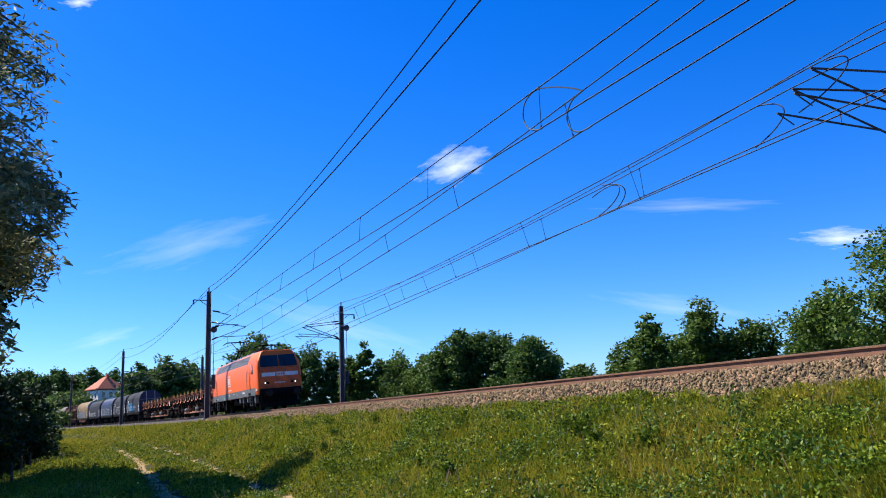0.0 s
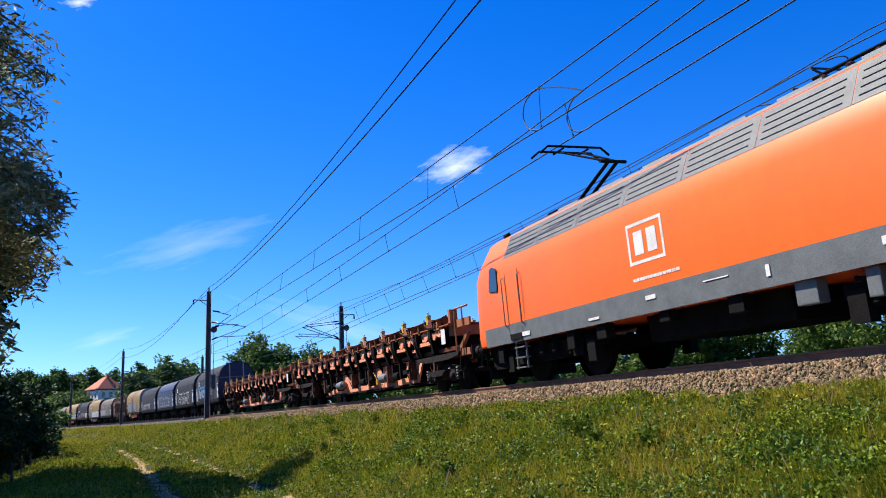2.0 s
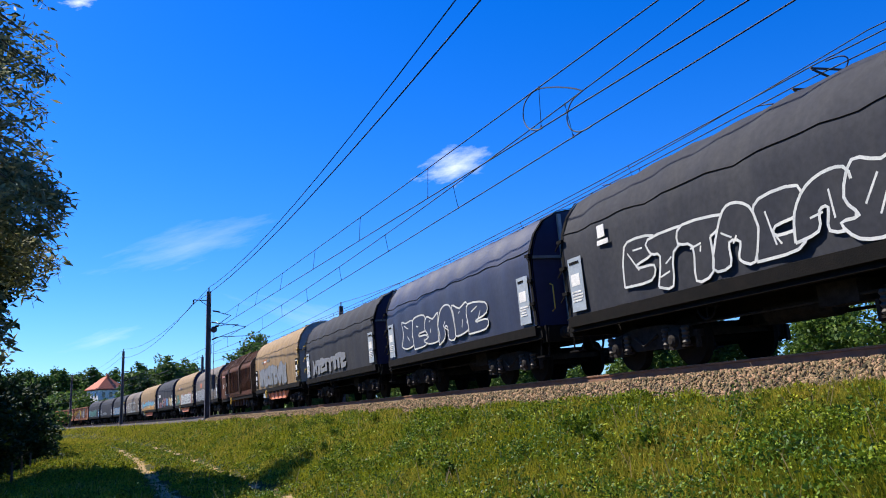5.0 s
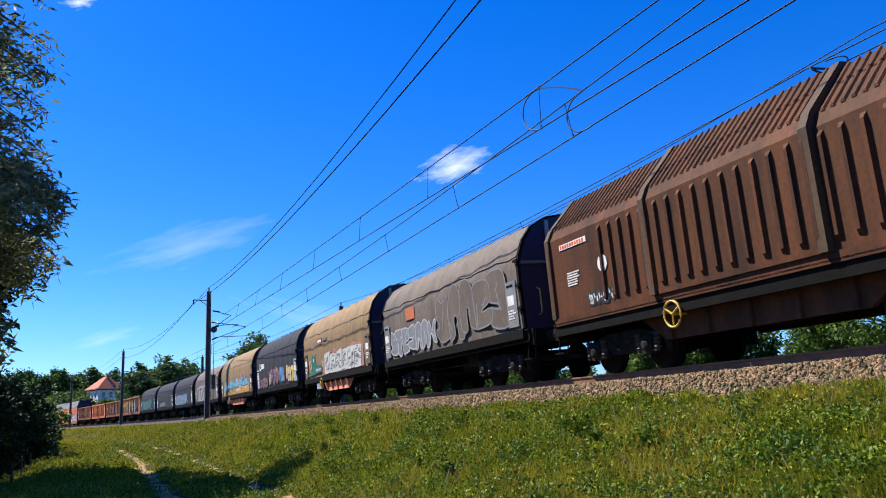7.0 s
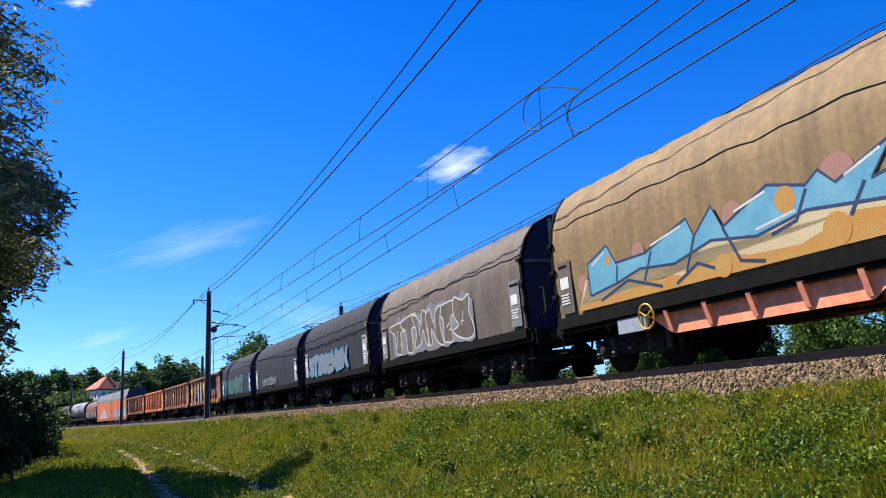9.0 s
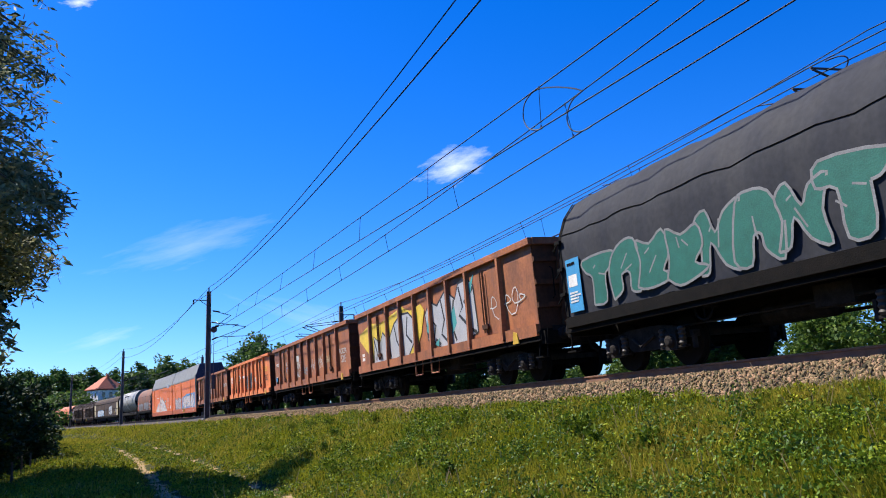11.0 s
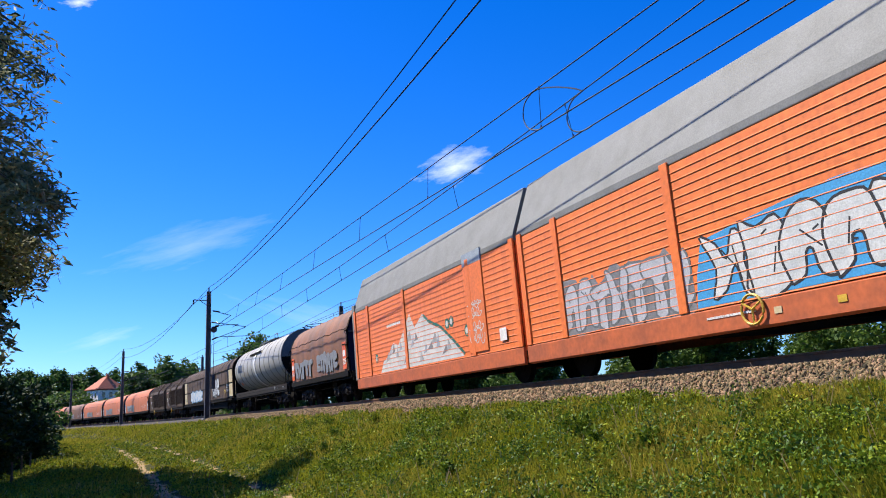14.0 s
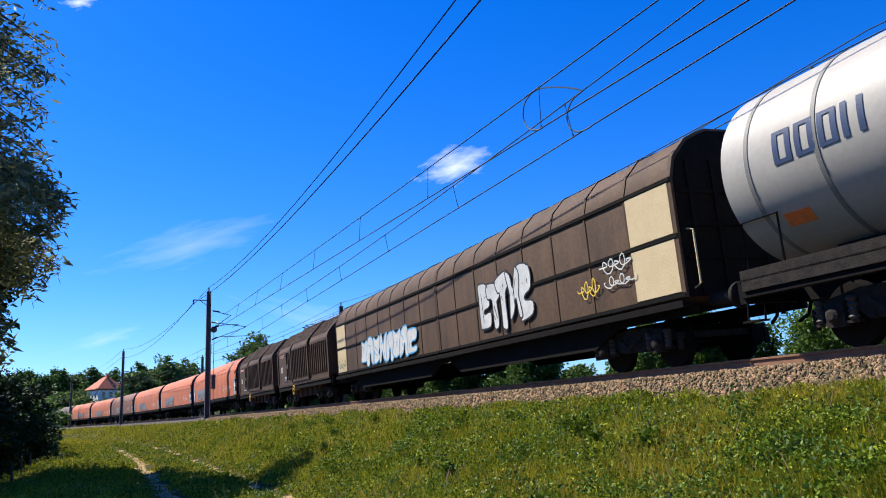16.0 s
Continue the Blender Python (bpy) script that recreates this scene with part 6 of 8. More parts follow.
            for i, (a, b) in enumerate(((1.1, 0.5), (1.45, 0.35), (1.8, 0.4), (2.1, 0.3))):
                tag(t, 4.3, a, 0.8, b, -w - 0.028, G_WHITE, 8 + i)
        g = Geo()
        g.box(xr + 0.3, xf - 0.3, -1.2, 1.2, 0.62, 0.8)
        g.box(-1.5, 1.5, -1.0, 1.0, 0.42, 0.7)
        part("underframe", g, BLACK, t)
        for x in ((xf - 2.3,) if part_no == 0 else (xr + 2.3,)):
            wheelset(t, x)
            wheelset(t, x - 1.6 if part_no == 0 else x + 1.6)
            g = Geo()
            for y in (-1.1, 1.1):
                g.box(x - 2.1, x + 0.5, y - 0.06, y + 0.06, 0.62, 0.78)
            part("axle_guard", g, BLACK, t)
        wheelset(t, xr + 1.4 if part_no == 0 else xf - 1.4)
        g = Geo()
        for y in (-0.875, 0.875):
            x = H if part_no == 0 else -H
            k = 1 if part_no == 0 else -1
            g.tube([(x - 0.65 * k, y, 1.06), (x - 0.06 * k, y, 1.06)], 0.12, 12).tube([(x - 0.06 * k, y, 1.06), (x, y, 1.06)], 0.22, 16)
        part("buffer", g, BOGIE, t, smooth=True)


def tank_wagon(u0, u1):
    t, L = vehicle("tank_wagon", "grimy white cylindrical tank wagon with dark hoops", "tank wagon", u0, u1, "wagons of the train")
    H = L / 2
    xe = H - 0.78
    zc, R = 2.88, 1.48
    xa, xb = -H + 0.55, H - 1.55          # the shell ends short of the front platform
    rings = []
    for x, rr in ((xa, 0.05), (xa + 0.02, 0.6), (xa + 0.06, 1.1), (xa + 0.12, R - 0.02), (xa + 0.14, R), (xb - 0.03, R), (xb, R - 0.01)):
        rings.append([(x, rr * math.cos(2 * math.pi * i / 64), zc + rr * math.sin(2 * math.pi * i / 64)) for i in range(64)])
    g = Geo()
    g.loft(rings)
    part("tank_shell", g, TANK_WHITE, t, "grimy white welded shell", smooth=True)
    for i in range(11):
        x = xa + 0.7 + 1.32 * i
        g = Geo()
        g.tube([(x - 0.04, 0, zc), (x + 0.04, 0, zc)], R + 0.012, 64)
        part("tank_hoop", g, TANK_SEAM if i != 6 else BLACK, t, smooth=True)
    # front end: two sheets with a raised rim; the end's shade is in their colours
    for up, m, lab in ((1, GREY_SILL, "upper end sheet greyed for shade"), (-1, BLACK, "lower end sheet blackened for shade")):
        g = Geo()
        arc = [(R * 0.985 * math.cos(math.pi * i / 24), up * R * 0.985 * math.sin(math.pi * i / 24)) for i in range(25)]
        g.loft([[(x, y, zc + z + up * 0.006) for y, z in arc] for x in (xb - 0.02, xb + 0.012)])
        part("end_sheet", g, m, t, lab)
    g = Geo()
    g.tube([(xb + 0.015, R * math.cos(math.pi * i / 24), zc + R * math.sin(math.pi * i / 24)) for i in range(49)], 0.022, 6, False)
    g.box(xb, xb + 0.03, -R, R, zc - 0.02, zc + 0.02)
    part("end_rim", g, TANK_SEAM, t, "dark rolled rim", smooth=True)
    g = Geo()
    g.box(-3.2, 1.2, -0.5, 0.5, zc + R + 0.05, zc + R + 0.09)
    for i in range(7):
        g.box(-3.2 + 0.72 * i, -3.14 + 0.72 * i, -0.5, -0.44, zc + R - 0.1, zc + R + 0.06)
    g.tube([(1.0, -0.45, zc + R + 0.08), (1.05, -0.45, zc + R + 0.3), (1.75, -0.45, zc + R + 0.32), (1.9, -0.45, zc + R + 0.02)], 0.025, 5)
    g.disc((-1, 0, zc + R + 0.12), 2, 0.35, 0.14, 16)
    part("walkway", g, GREY_SILL, t)
    # folded ladder arm lying on the flank by the manhole
    g = Geo()
    yq, zq = -(R + 0.06) * 0.88, zc + (R + 0.06) * 0.475
    for dz in (0.0, 0.09):
        g.tube([(-2.6, yq + dz * 0.4, zq + dz), (0.9, yq + dz * 0.4, zq + dz)], 0.022, 6)
    g.box(-2.6, 0.9, yq + 0.01, yq + 0.03, zq, zq + 0.09)
    part("folded_railing", g, BLACK, t, "dark folded railing on the flank")
    g = Geo()
    for dx in (-0.2, 0.2):
        g.tube([(xb + 0.2, dx - 0.5, 1.2), (xb + 0.2, dx - 0.5, 2.7), (xb + 0.1, dx - 0.5, 2.8)], 0.02, 5)
    for i in range(5):
        g.tube([(xb + 0.2, -0.7, 1.4 + i * 0.25), (xb + 0.2, -0.3, 1.4 + i * 0.25)], 0.015, 5)
    part("ladder", g, BLACK, t)
    g = Geo()
    g.prism([(-1.45, 1.02), (-1.36, 1.02), (-1.36, 1.34), (-1.45, 1.34)], -H + 0.7, H - 0.7)
    part("side_channel", g, BOGIE, t, "dark grimy side channel")
    plates(t, "label_panel", -1.455, [(xb - 2.1, xb - 1.95, 1.12, 1.28), (xb - 0.1, xb + 0.1, 1.17, 1.22), (xb - 1.5, xb - 1.44, 1.14, 1.22)], ROOF_GREY, "small white frame markings")
    # grey seam where the heating jacket ends
    g = Geo()
    g.tube([(-0.95, 0, zc), (-0.62, 0, zc)], R + 0.02, 64)
    part("jacket_band", g, WHITE, t, "pale grey jacket band", smooth=True)
    # curved lettering-like shapes on the flank
    g = Geo()
    for k, (a, b) in enumerate(((0.0, 0.34), (0.42, 0.76), (0.84, 1.16), (1.24, 1.6))):
        x0 = xa + 1.25
        for seg in range(8):
            th0, th1 = radians(186 - seg * 2.4), radians(186 - (seg + 1) * 2.4)
            solid = seg in (0, 7)
            for (p, q) in (((a, b),) if solid and k != 3 else ((a, a + 0.1), (b - 0.1, b))):
                g.add([(x0 + xx, (R + 0.012) * math.cos(th), zc + (R + 0.012) * math.sin(th)) for xx, th in ((p, th0), (q, th0), (q, th1), (p, th1))], [(0, 1, 2, 3)])
    part("owner_lettering", g, SIGN_BLUE, t, "large dark blue block shapes")
    g = Geo()
    th0, th1 = radians(214), radians(223)
    x0 = xa + 1.0
    g.add([(x0 + xx, (R + 0.014) * math.cos(th), zc + (R + 0.014) * math.sin(th)) for xx, th in ((0, th0), (0.5, th0), (0.5, th1), (0, th1))], [(0, 1, 2, 3)])
    part("hazard_panel", g, CAR_ORANGE, t, "orange hazard panel")
    for x in (xa + 2.2, xb - 2.2):
        g = Geo()
        g.slab([(x - 0.9, 1.15), (x + 0.9, 1.15), (x + 0.8, 1.5), (x - 0.8, 1.5)], -0.7, 0.7)
        part("saddle", g, BLACK, t)
    bars(t, xb - 2.3, zc + 0.12, 0.75, 0.09, 3, -R - 0.004, GREY_SILL, 4)
    for i, x in enumerate((-xe + 3.6, -2.0, -0.4, 1.6, 3.2)):
        g = Geo()
        g.tube([(x, -0.9, 1.05), (x + 0.2, -1.15, 0.8), (x + 0.9 - 0.2 * (i % 2), -1.15, 0.78), (x + 1.1, -0.9, 1.1)], 0.05, 7).box(x + 0.3, x + 0.6, -1.25, -1.0, 0.62 + 0.1 * (i % 3), 1.0)
        part("drain_pipe", g, BLACK, t)
    for k in (-1, 1):
        g = Geo()
        g.tube([(k * (H - 0.75), -1.3, 1.25), (k * (H - 0.75), -1.3, 2.1), (k * (H - 1.5), -1.3, 2.1), (k * (H - 1.5), -1.3, 1.25)], 0.02, 5)
        part("platform_rail", g, BLACK, t)
    underframe(t, H, 0.92, 1.2)
    for k in (-1, 1):
        bogie(t, k * (H - 3.0))
    end_gear(t, H)
    return t


def sliding_wall_wagon(u0, u1):
    """Two short coupled halves with brown panelled sliding walls."""
    mid = (u0 + u1) / 2
    for no, (a0, a1) in enumerate(((u0, mid), (mid, u1))):
        t, L = vehicle("sliding_wall_wagon", "brown sliding-wall van with cream end panels and silver spray paint", "freight wagon", a0, a1, "wagons of the train")
        H = L / 2
        xf, xr = (H - 0.7, -H + 0.03) if no == 0 else (H - 0.03, -H + 0.7)
        w = 1.4
        prof = [(-w, 1.15), (-w, 3.3), (-1.28, 3.68), (-0.95, 4.03), (-0.5, 4.22), (0.5, 4.22), (0.95, 4.03), (1.28, 3.68), (w, 3.3), (w, 1.15)]
        g = Geo()
        g.prism(prof, xr, xf)
        part("body", g, DARK_BROWN, t, "dark brown sliding walls and roof", smooth=True)
        n = 8
        for i in range(n + 1):
            x = xr + (xf - xr) * i / n
            x = max(xr + 0.04, min(xf - 0.04, x))
            g = Geo()
            pr = [(y * 1.012, z + (0.02 if z > 3.3 else 0)) for y, z in prof]
            hw = 0.03 if 0 < i < n else 0.05
            g.loft([[(x - hw, y, z) for y, z in pr], [(x + hw, y, z) for y, z in pr]])
            part("wall_rib", g, DARK_BROWN, t)
        for k in (-1, 1):
            for z in (1.2, 2.25, 3.27):
                g = Geo()
                g.box(xr, xf, *sorted((k * w, k * (w + 0.035))), z - 0.035, z + 0.035)
                part("wall_rail", g, BLACK, t)
            g = Geo()
            g.box(xr, xf, *sorted((k * (w - 0.05), k * (w + 0.12))), 0.98, 1.1)
            part("running_rail", g, BLACK, t)
        xo = xf if no == 0 else xr
        q = -1 if no == 0 else 1
        span = (xf - xr) / n
        for z0, z1 in ((1.26, 2.2), (2.3, 3.22)):
            on_side(t, "cream_panel", [(xo + q * 0.1, z0), (xo + q * (span - 0.05), z0), (xo + q * (span - 0.05), z1), (xo + q * 0.1, z1)], -w - 0.012, CREAM, "faded cream panel", 0.01)
        if no == 0:
            graffiti(t, xr + 3.2, 1.45, 2.9, 1.35, 4, G_WHITE, G_BLACK, -w - 0.04, 51)
            tag(t, xf - 3.3, 1.5, 0.7, 0.5, -w - 0.04, G_YELLOW, 16)
            tag(t, xf - 2.4, 1.9, 1.0, 0.4, -w - 0.04, G_WHITE, 17)
            tag(t, xf - 2.3, 1.6, 0.9, 0.3, -w - 0.04, G_WHITE, 18)
        else:
            graffiti(t, xr + 3.6, 1.3, 6.0, 1.0, 7, G_WHITE, G_BLUE, -w - 0.04, 52)
            tag(t, xr + 0.3, 1.3, 1.0, 0.5, -w - 0.04, G_GREEN, 19)
        for k in (-1, 1):
            y = 1.25 * k
            g = Geo()
            g.box(xr, xf, y - 0.06, y + 0.06, 0.85, 0.978)
            part("sole_bar", g, BLACK, t)
            g = Geo()
            g.slab([(xr + 0.4, 0.85), (xr + 1.2, 0.5), (xf - 3.2, 0.5), (xf - 2.4, 0.85)] if no == 0 else [(xr + 2.4, 0.85), (xr + 3.2, 0.5), (xf - 1.2, 0.5), (xf - 0.4, 0.85)], y - 0.05, y + 0.05)
            part("trough", g, BLACK, t)
        bogie(t, (xf - 2.2) if no == 0 else (xr + 2.2))
        g = Geo()
        x = xo
        # leading end: black sheet over the brown wall, standing for its shade
        g.prism([(yy * 0.97, zz - 0.03 if zz > 2 else zz) for yy, zz in prof], x - 0.01, x + 0.03) if no == 0 else g.box(x - 0.05, x + 0.05, -1.2, 1.2, 1.0, 1.2)
        for y in (-1.05, -0.5, 0.5):
            g.box(*sorted((x, x - q * 0.08)), y - 0.04, y + 0.04, 1.2, 3.6)
        for z in (1.8, 2.4, 3.0):
            g.box(*sorted((x, x - q * 0.06)), -1.3, 1.3, z, z + 0.06)
        part("end_frame", g, BLACK, t)
        g = Geo()
        g.tube([(x - q * 0.06, -1.25, 1.3), (x - q * 0.22, -1.25, 1.35), (x - q * 0.22, -1.25, 2.3), (x - q * 0.06, -1.25, 2.35)], 0.02, 5)
        part("grab_rail", g, CREAM, t)
        g = Geo()
        for y in (-0.875, 0.875):
            xx = H if no == 0 else -H
            k = 1 if no == 0 else -1
            g.tube([(xx - 0.65 * k, y, 1.06), (xx - 0.06 * k, y, 1.06)], 0.12, 12).tube([(xx - 0.06 * k, y, 1.06), (xx, y, 1.06)], 0.22, 16)
        part("buffer", g, BOGIE, t, smooth=True)


def build_train():
    loco(0.0, 18.85)
    flat_wagon(18.9, 40.9, "salmon red double-deck car transport wagon, empty, with yellow stanchions", 1, 3.07, 2.75, 1.6)
    flat_wagon(40.9, 64.1, "salmon red double-deck car transport wagon, empty, with yellow stanchions", 2, 3.5, 3.3, 2.7)
    S = -1.472
    t, xe = tarp_wagon(64.1, 76.55, TARP_DARK, "dark grey tarpaulin coil wagon with blue and silver spray paint", 11)
    graffiti(t, -xe + 1.3, 1.5, 5.0, 0.8, 6, G_SILVER, TARP_DARK, S, 61, None, (G_BLUE,))
    strokes(t, "graffiti", [[(-xe + 1.2 + 0.38 * i, 2.35 + 0.12 * math.sin(i * 1.9)), (-xe + 1.45 + 0.38 * i, 2.5 + 0.1 * math.cos(i * 2.3))] for i in range(13)], 0.07, S, G_BLUE, "sky blue spray", 0.006)
    tag(t, -xe + 6.6, 1.5, 1.3, 0.9, S, G_WHITE, 3)
    words(t, "TTU", xe - 0.72, 1.98, 0.2, S - 0.014, WHITE)
    plates(t, "owner_mark", S, [(-xe + 1.55, -xe + 1.95, 2.62, 2.72), (-xe + 1.6, -xe + 1.9, 2.76, 3.0)], WHITE, "white owner mark")
    t, xe = tarp_wagon(76.55, 88.8, TARP_DARK, "dark grey tarpaulin coil wagon with white spray outlines", 12)
    graffiti(t, -xe + 2.2, 1.4, 6.0, 1.0, 6, TARP_DARK, G_WHITE, S, 62)
    plates(t, "owner_mark", S, [(-xe + 1.4, -xe + 1.8, 2.55, 2.65), (-xe + 1.45, -xe + 1.7, 2.7, 2.95)], WHITE)
    t, xe = tarp_wagon(88.8, 101.2, TARP_BLUE, "navy blue tarpaulin coil wagon with white spray letters", 13)
    graffiti(t, -xe + 1.6, 1.45, 6.6, 1.0, 5, TARP_BLUE, G_WHITE, S, 63)
    t, xe = tarp_wagon(101.2, 113.6, TARP_DARK, "dark grey tarpaulin coil wagon with faded spray paint", 14)
    graffiti(t, -xe + 1.4, 1.4, 5.5, 0.7, 7, G_SILVER, None, S, 64)
    t, xe = tarp_wagon(113.6, 126.5, TARP_TAN, "tan tarpaulin coil wagon with silver-grey spray letters", 15, BLACK, belly=FLAT_RED, prof=TALL_PROF, ends=ROOF_GREY)
    graffiti(t, -xe + 1.3, 1.38, 7.2, 1.15, 8, G_SILVER, GREY_SILL, S, 65)
    cargo(t, -xe + 2.2, 2.72, S)
    t, xe = telescopic_wagon(126.5, 139.3, HOOD_BROWN, "brown telescopic-hood coil wagon with ribbed steel hoods", 16)
    t, xe = tarp_wagon(139.3, 151.5, TARP_TAUPE, "dirty taupe tarpaulin coil wagon with silver spray letters", 17, G_SILVER)
    graffiti(t, -xe + 5.3, 1.45, 4.6, 1.45, 4, TARP_TAUPE, G_SILVER, S, 66)
    graffiti(t, -xe + 0.9, 1.38, 4.2, 0.85, 6, G_SILVER, SILVER_PALE, S, 67)
    on_side(t, "patch", [(-xe + 2.5, 2.45), (-xe + 3.35, 2.45), (-xe + 3.35, 2.85), (-xe + 2.5, 2.85)], S + 0.004, TARP_ORANGE, "faded orange patch", 0.008)
    t, xe = tarp_wagon(151.5, 163.8, TARP_TAN, "tan tarpaulin coil wagon with white block letters and a green creature", 18, TARP_TAUPE, belly=FLAT_RED, prof=TALL_PROF)
    paint(t, [(-1.9, 1.33), (4.4, 1.33), (4.4, 2.2), (3.0, 2.4), (1.9, 2.0), (0.9, 2.2), (0.1, 2.4), (-0.3, 2.1), (-1.2, 2.35), (-1.9, 1.9)], S, G_ROSE, 0.004, "faded pink sprayed ground")
    block_letters(t, -1.5, 1.32, 5.6, 0.95, 6, S, 68)
    paint(t, [(-4.6, 1.35), (-4.5, 1.55), (-3.9, 1.5), (-3.75, 1.8), (-3.85, 2.25), (-3.7, 2.4), (-3.4, 2.2), (-3.1, 2.4), (-2.9, 2.35), (-3.15, 2.05), (-3.0, 1.85), (-2.05, 1.8), (-2.05, 1.5), (-3.3, 1.42)], S, G_GREEN, 0.0055, "green sprayed creature")
    for i in range(5):
        paint(t, [(-3.1 + 0.2 * i, 1.66), (-2.94 + 0.2 * i, 1.66), (-3.02 + 0.2 * i, 1.52)], S, G_WHITE, 0.007, "white sprayed tooth")
    spot(t, -3.45, 2.1, 0.08, S, G_WHITE, 0.007)
    strokes(t, "graffiti_outline", [smooth_path([(-4.4, 1.9), (-4.1, 2.1), (-3.9, 1.9), (-4.1, 1.7), (-4.4, 1.9)]), [(-2.0, 1.9), (-1.75, 1.95), (-1.7, 1.8), (-2.0, 1.75)]], 0.025, S, CREAM, "pale sprayed line", 0.006)
    cargo(t, -xe + 2.2, 2.76, S)
    t, xe = tarp_wagon(163.8, 175.9, TARP_DARK, "dark grey tarpaulin coil wagon with pink and blue spray paint", 19, prof=TALL_PROF)
    graffiti(t, -xe + 1.0, 1.33, 2.2, 0.62, 5, G_PINK, TARP_DARK, S, 70)
    graffiti(t, -xe + 3.6, 1.42, 4.0, 0.95, 9, G_PINK, TARP_DARK, S, 77, None, (G_BLUE, G_BLUE, CREAM))
    graffiti(t, -xe + 8.0, 1.4, 2.0, 0.9, 4, CREAM, TARP_DARK, S, 78, None, (G_YELLOW,))
    plates(t, "owner_mark", S, [(-xe + 0.95, -xe + 1.12, 2.42, 2.6), (-xe + 1.03, -xe + 1.2, 2.66, 2.84), (-xe + 1.16, -xe + 1.3, 2.42, 2.56), (-xe + 1.42, -xe + 1.68, 2.5, 2.8), (-xe + 1.76, -xe + 1.98, 2.5, 2.8), (-xe + 2.06, -xe + 2.34, 2.5, 2.8)], WHITE)
    t, xe = tarp_wagon(175.9, 189.0, TARP_TAN, "tan tarpaulin coil wagon with blue, white and orange spray paint", 20, TARP_TAUPE, belly=FLAT_RED, prof=TALL_PROF)
    paint(t, [(-4.9, 1.34), (4.7, 1.34), (4.7, 1.75), (3.2, 1.95), (2.0, 1.85), (1.0, 1.6), (-0.4, 1.72), (-2.0, 1.55), (-3.4, 1.62), (-4.8, 1.45)], S, G_ORANGE, 0.004, "orange sprayed ground")
    for x, z, q in ((-2.6, 2.15, 0.2), (-0.05, 2.25, 0.22), (2.0, 2.3, 0.3), (3.3, 2.3, 0.28), (-4.6, 1.9, 0.2)):
        spot(t, x, z, q, S, G_ROSE, 0.0045)
    paint(t, [(-4.8, 1.45), (-4.5, 1.95), (-4.1, 1.55), (-3.0, 1.5), (-2.3, 1.75), (-1.4, 1.5), (-0.6, 1.75), (0.2, 1.55), (1.2, 1.5), (2.2, 1.75), (3.4, 1.6), (4.6, 1.85), (4.4, 2.0), (1.5, 1.95), (-1.5, 1.95), (-4.3, 2.0)], S, CREAM, 0.005, "pale sprayed lower edge")
    BLUE = [(-4.35, 1.6), (-4.35, 2.25), (-3.6, 2.5), (-3.35, 2.1), (-2.4, 2.1), (-1.15, 2.45), (-1.0, 2.1), (-0.5, 2.5), (-0.3, 2.1), (0.75, 2.5), (1.45, 2.3), (1.7, 2.45), (1.95, 2.2), (2.9, 2.55), (2.5, 2.1), (4.2, 2.35), (4.4, 1.85), (3.0, 1.75), (1.4, 1.95), (0.4, 1.8), (-0.6, 1.95), (-1.6, 1.75), (-2.6, 1.85), (-3.4, 1.7)]
    paint(t, BLUE, S, G_SKY, 0.006, "sky blue sprayed letters run together")
    strokes(t, "graffiti_outline", [BLUE + [BLUE[0]]], 0.025, S, SIGN_BLUE, "dark blue sprayed outline", 0.0065)
    strokes(t, "graffiti_edge", [[(-3.3, 2.05), (-3.4, 1.7)], [(-2.2, 2.1), (-2.5, 1.6)], [(-1.0, 2.1), (-1.3, 1.55)], [(-0.3, 2.1), (0.0, 1.5), (0.5, 1.4)], [(1.45, 2.25), (1.2, 1.85), (0.7, 1.75)], [(2.4, 2.1), (2.1, 1.7)], [(3.3, 2.1), (3.1, 1.6)], [(-4.0, 1.45), (-3.0, 1.7), (-2.0, 1.42)], [(-1.6, 1.4), (-1.0, 1.65), (-0.5, 1.45)]], 0.03, S, SIGN_BLUE, "dark blue sprayed lines", 0.007)
    strokes(t, "graffiti_shine", [[(-4.2, 2.2), (-3.7, 2.38)], [(-2.2, 2.2), (-1.3, 2.36)], [(0.0, 2.28), (0.7, 2.42)], [(2.1, 2.25), (2.7, 2.45)], [(0.4, 1.9), (1.2, 2.0)]], 0.02, S, G_WHITE, "white sprayed shine", 0.0075)
    for x, z, q in ((-3.6, 2.2, 0.1), (1.05, 2.2, 0.2), (-0.4, 1.5, 0.2), (1.85, 1.58, 0.24), (3.0, 1.55, 0.2)):
        spot(t, x, z, q, S, G_ORANGE, 0.008, "orange sprayed disc")
    t, xe = tarp_wagon(189.0, 201.7, TARP_TAUPE, "taupe tarpaulin coil wagon with pale outlined spray letters", 21, G_SILVER)
    graffiti(t, -xe + 1.5, 1.4, 6.6, 1.2, 5, TARP_TAUPE, G_WHITE, S, 72, G_SILVER)
    t, xe = tarp_wagon(201.7, 213.6, TARP_DARK, "dark grey tarpaulin coil wagon with pale blue spray letters", 22)
    graffiti(t, -xe + 1.0, 1.35, 6.5, 0.95, 7, G_SILVER, G_BLUE, S, 73)
    t, xe = tarp_wagon(213.6, 226.2, TARP_DARK, "dark grey tarpaulin coil wagon with faint spray marks", 23)
    graffiti(t, -xe + 2.0, 1.4, 4.0, 0.5, 5, GREY_SILL, None, S, 74)
    t, xe = tarp_wagon(226.2, 238.5, TARP_DARK, "dark grey tarpaulin coil wagon with green spray paint and blue panels", 24, G_BLUE)
    graffiti(t, -xe + 1.0, 1.4, 7.0, 1.1, 7, G_GREEN, G_SILVER, S, 75)
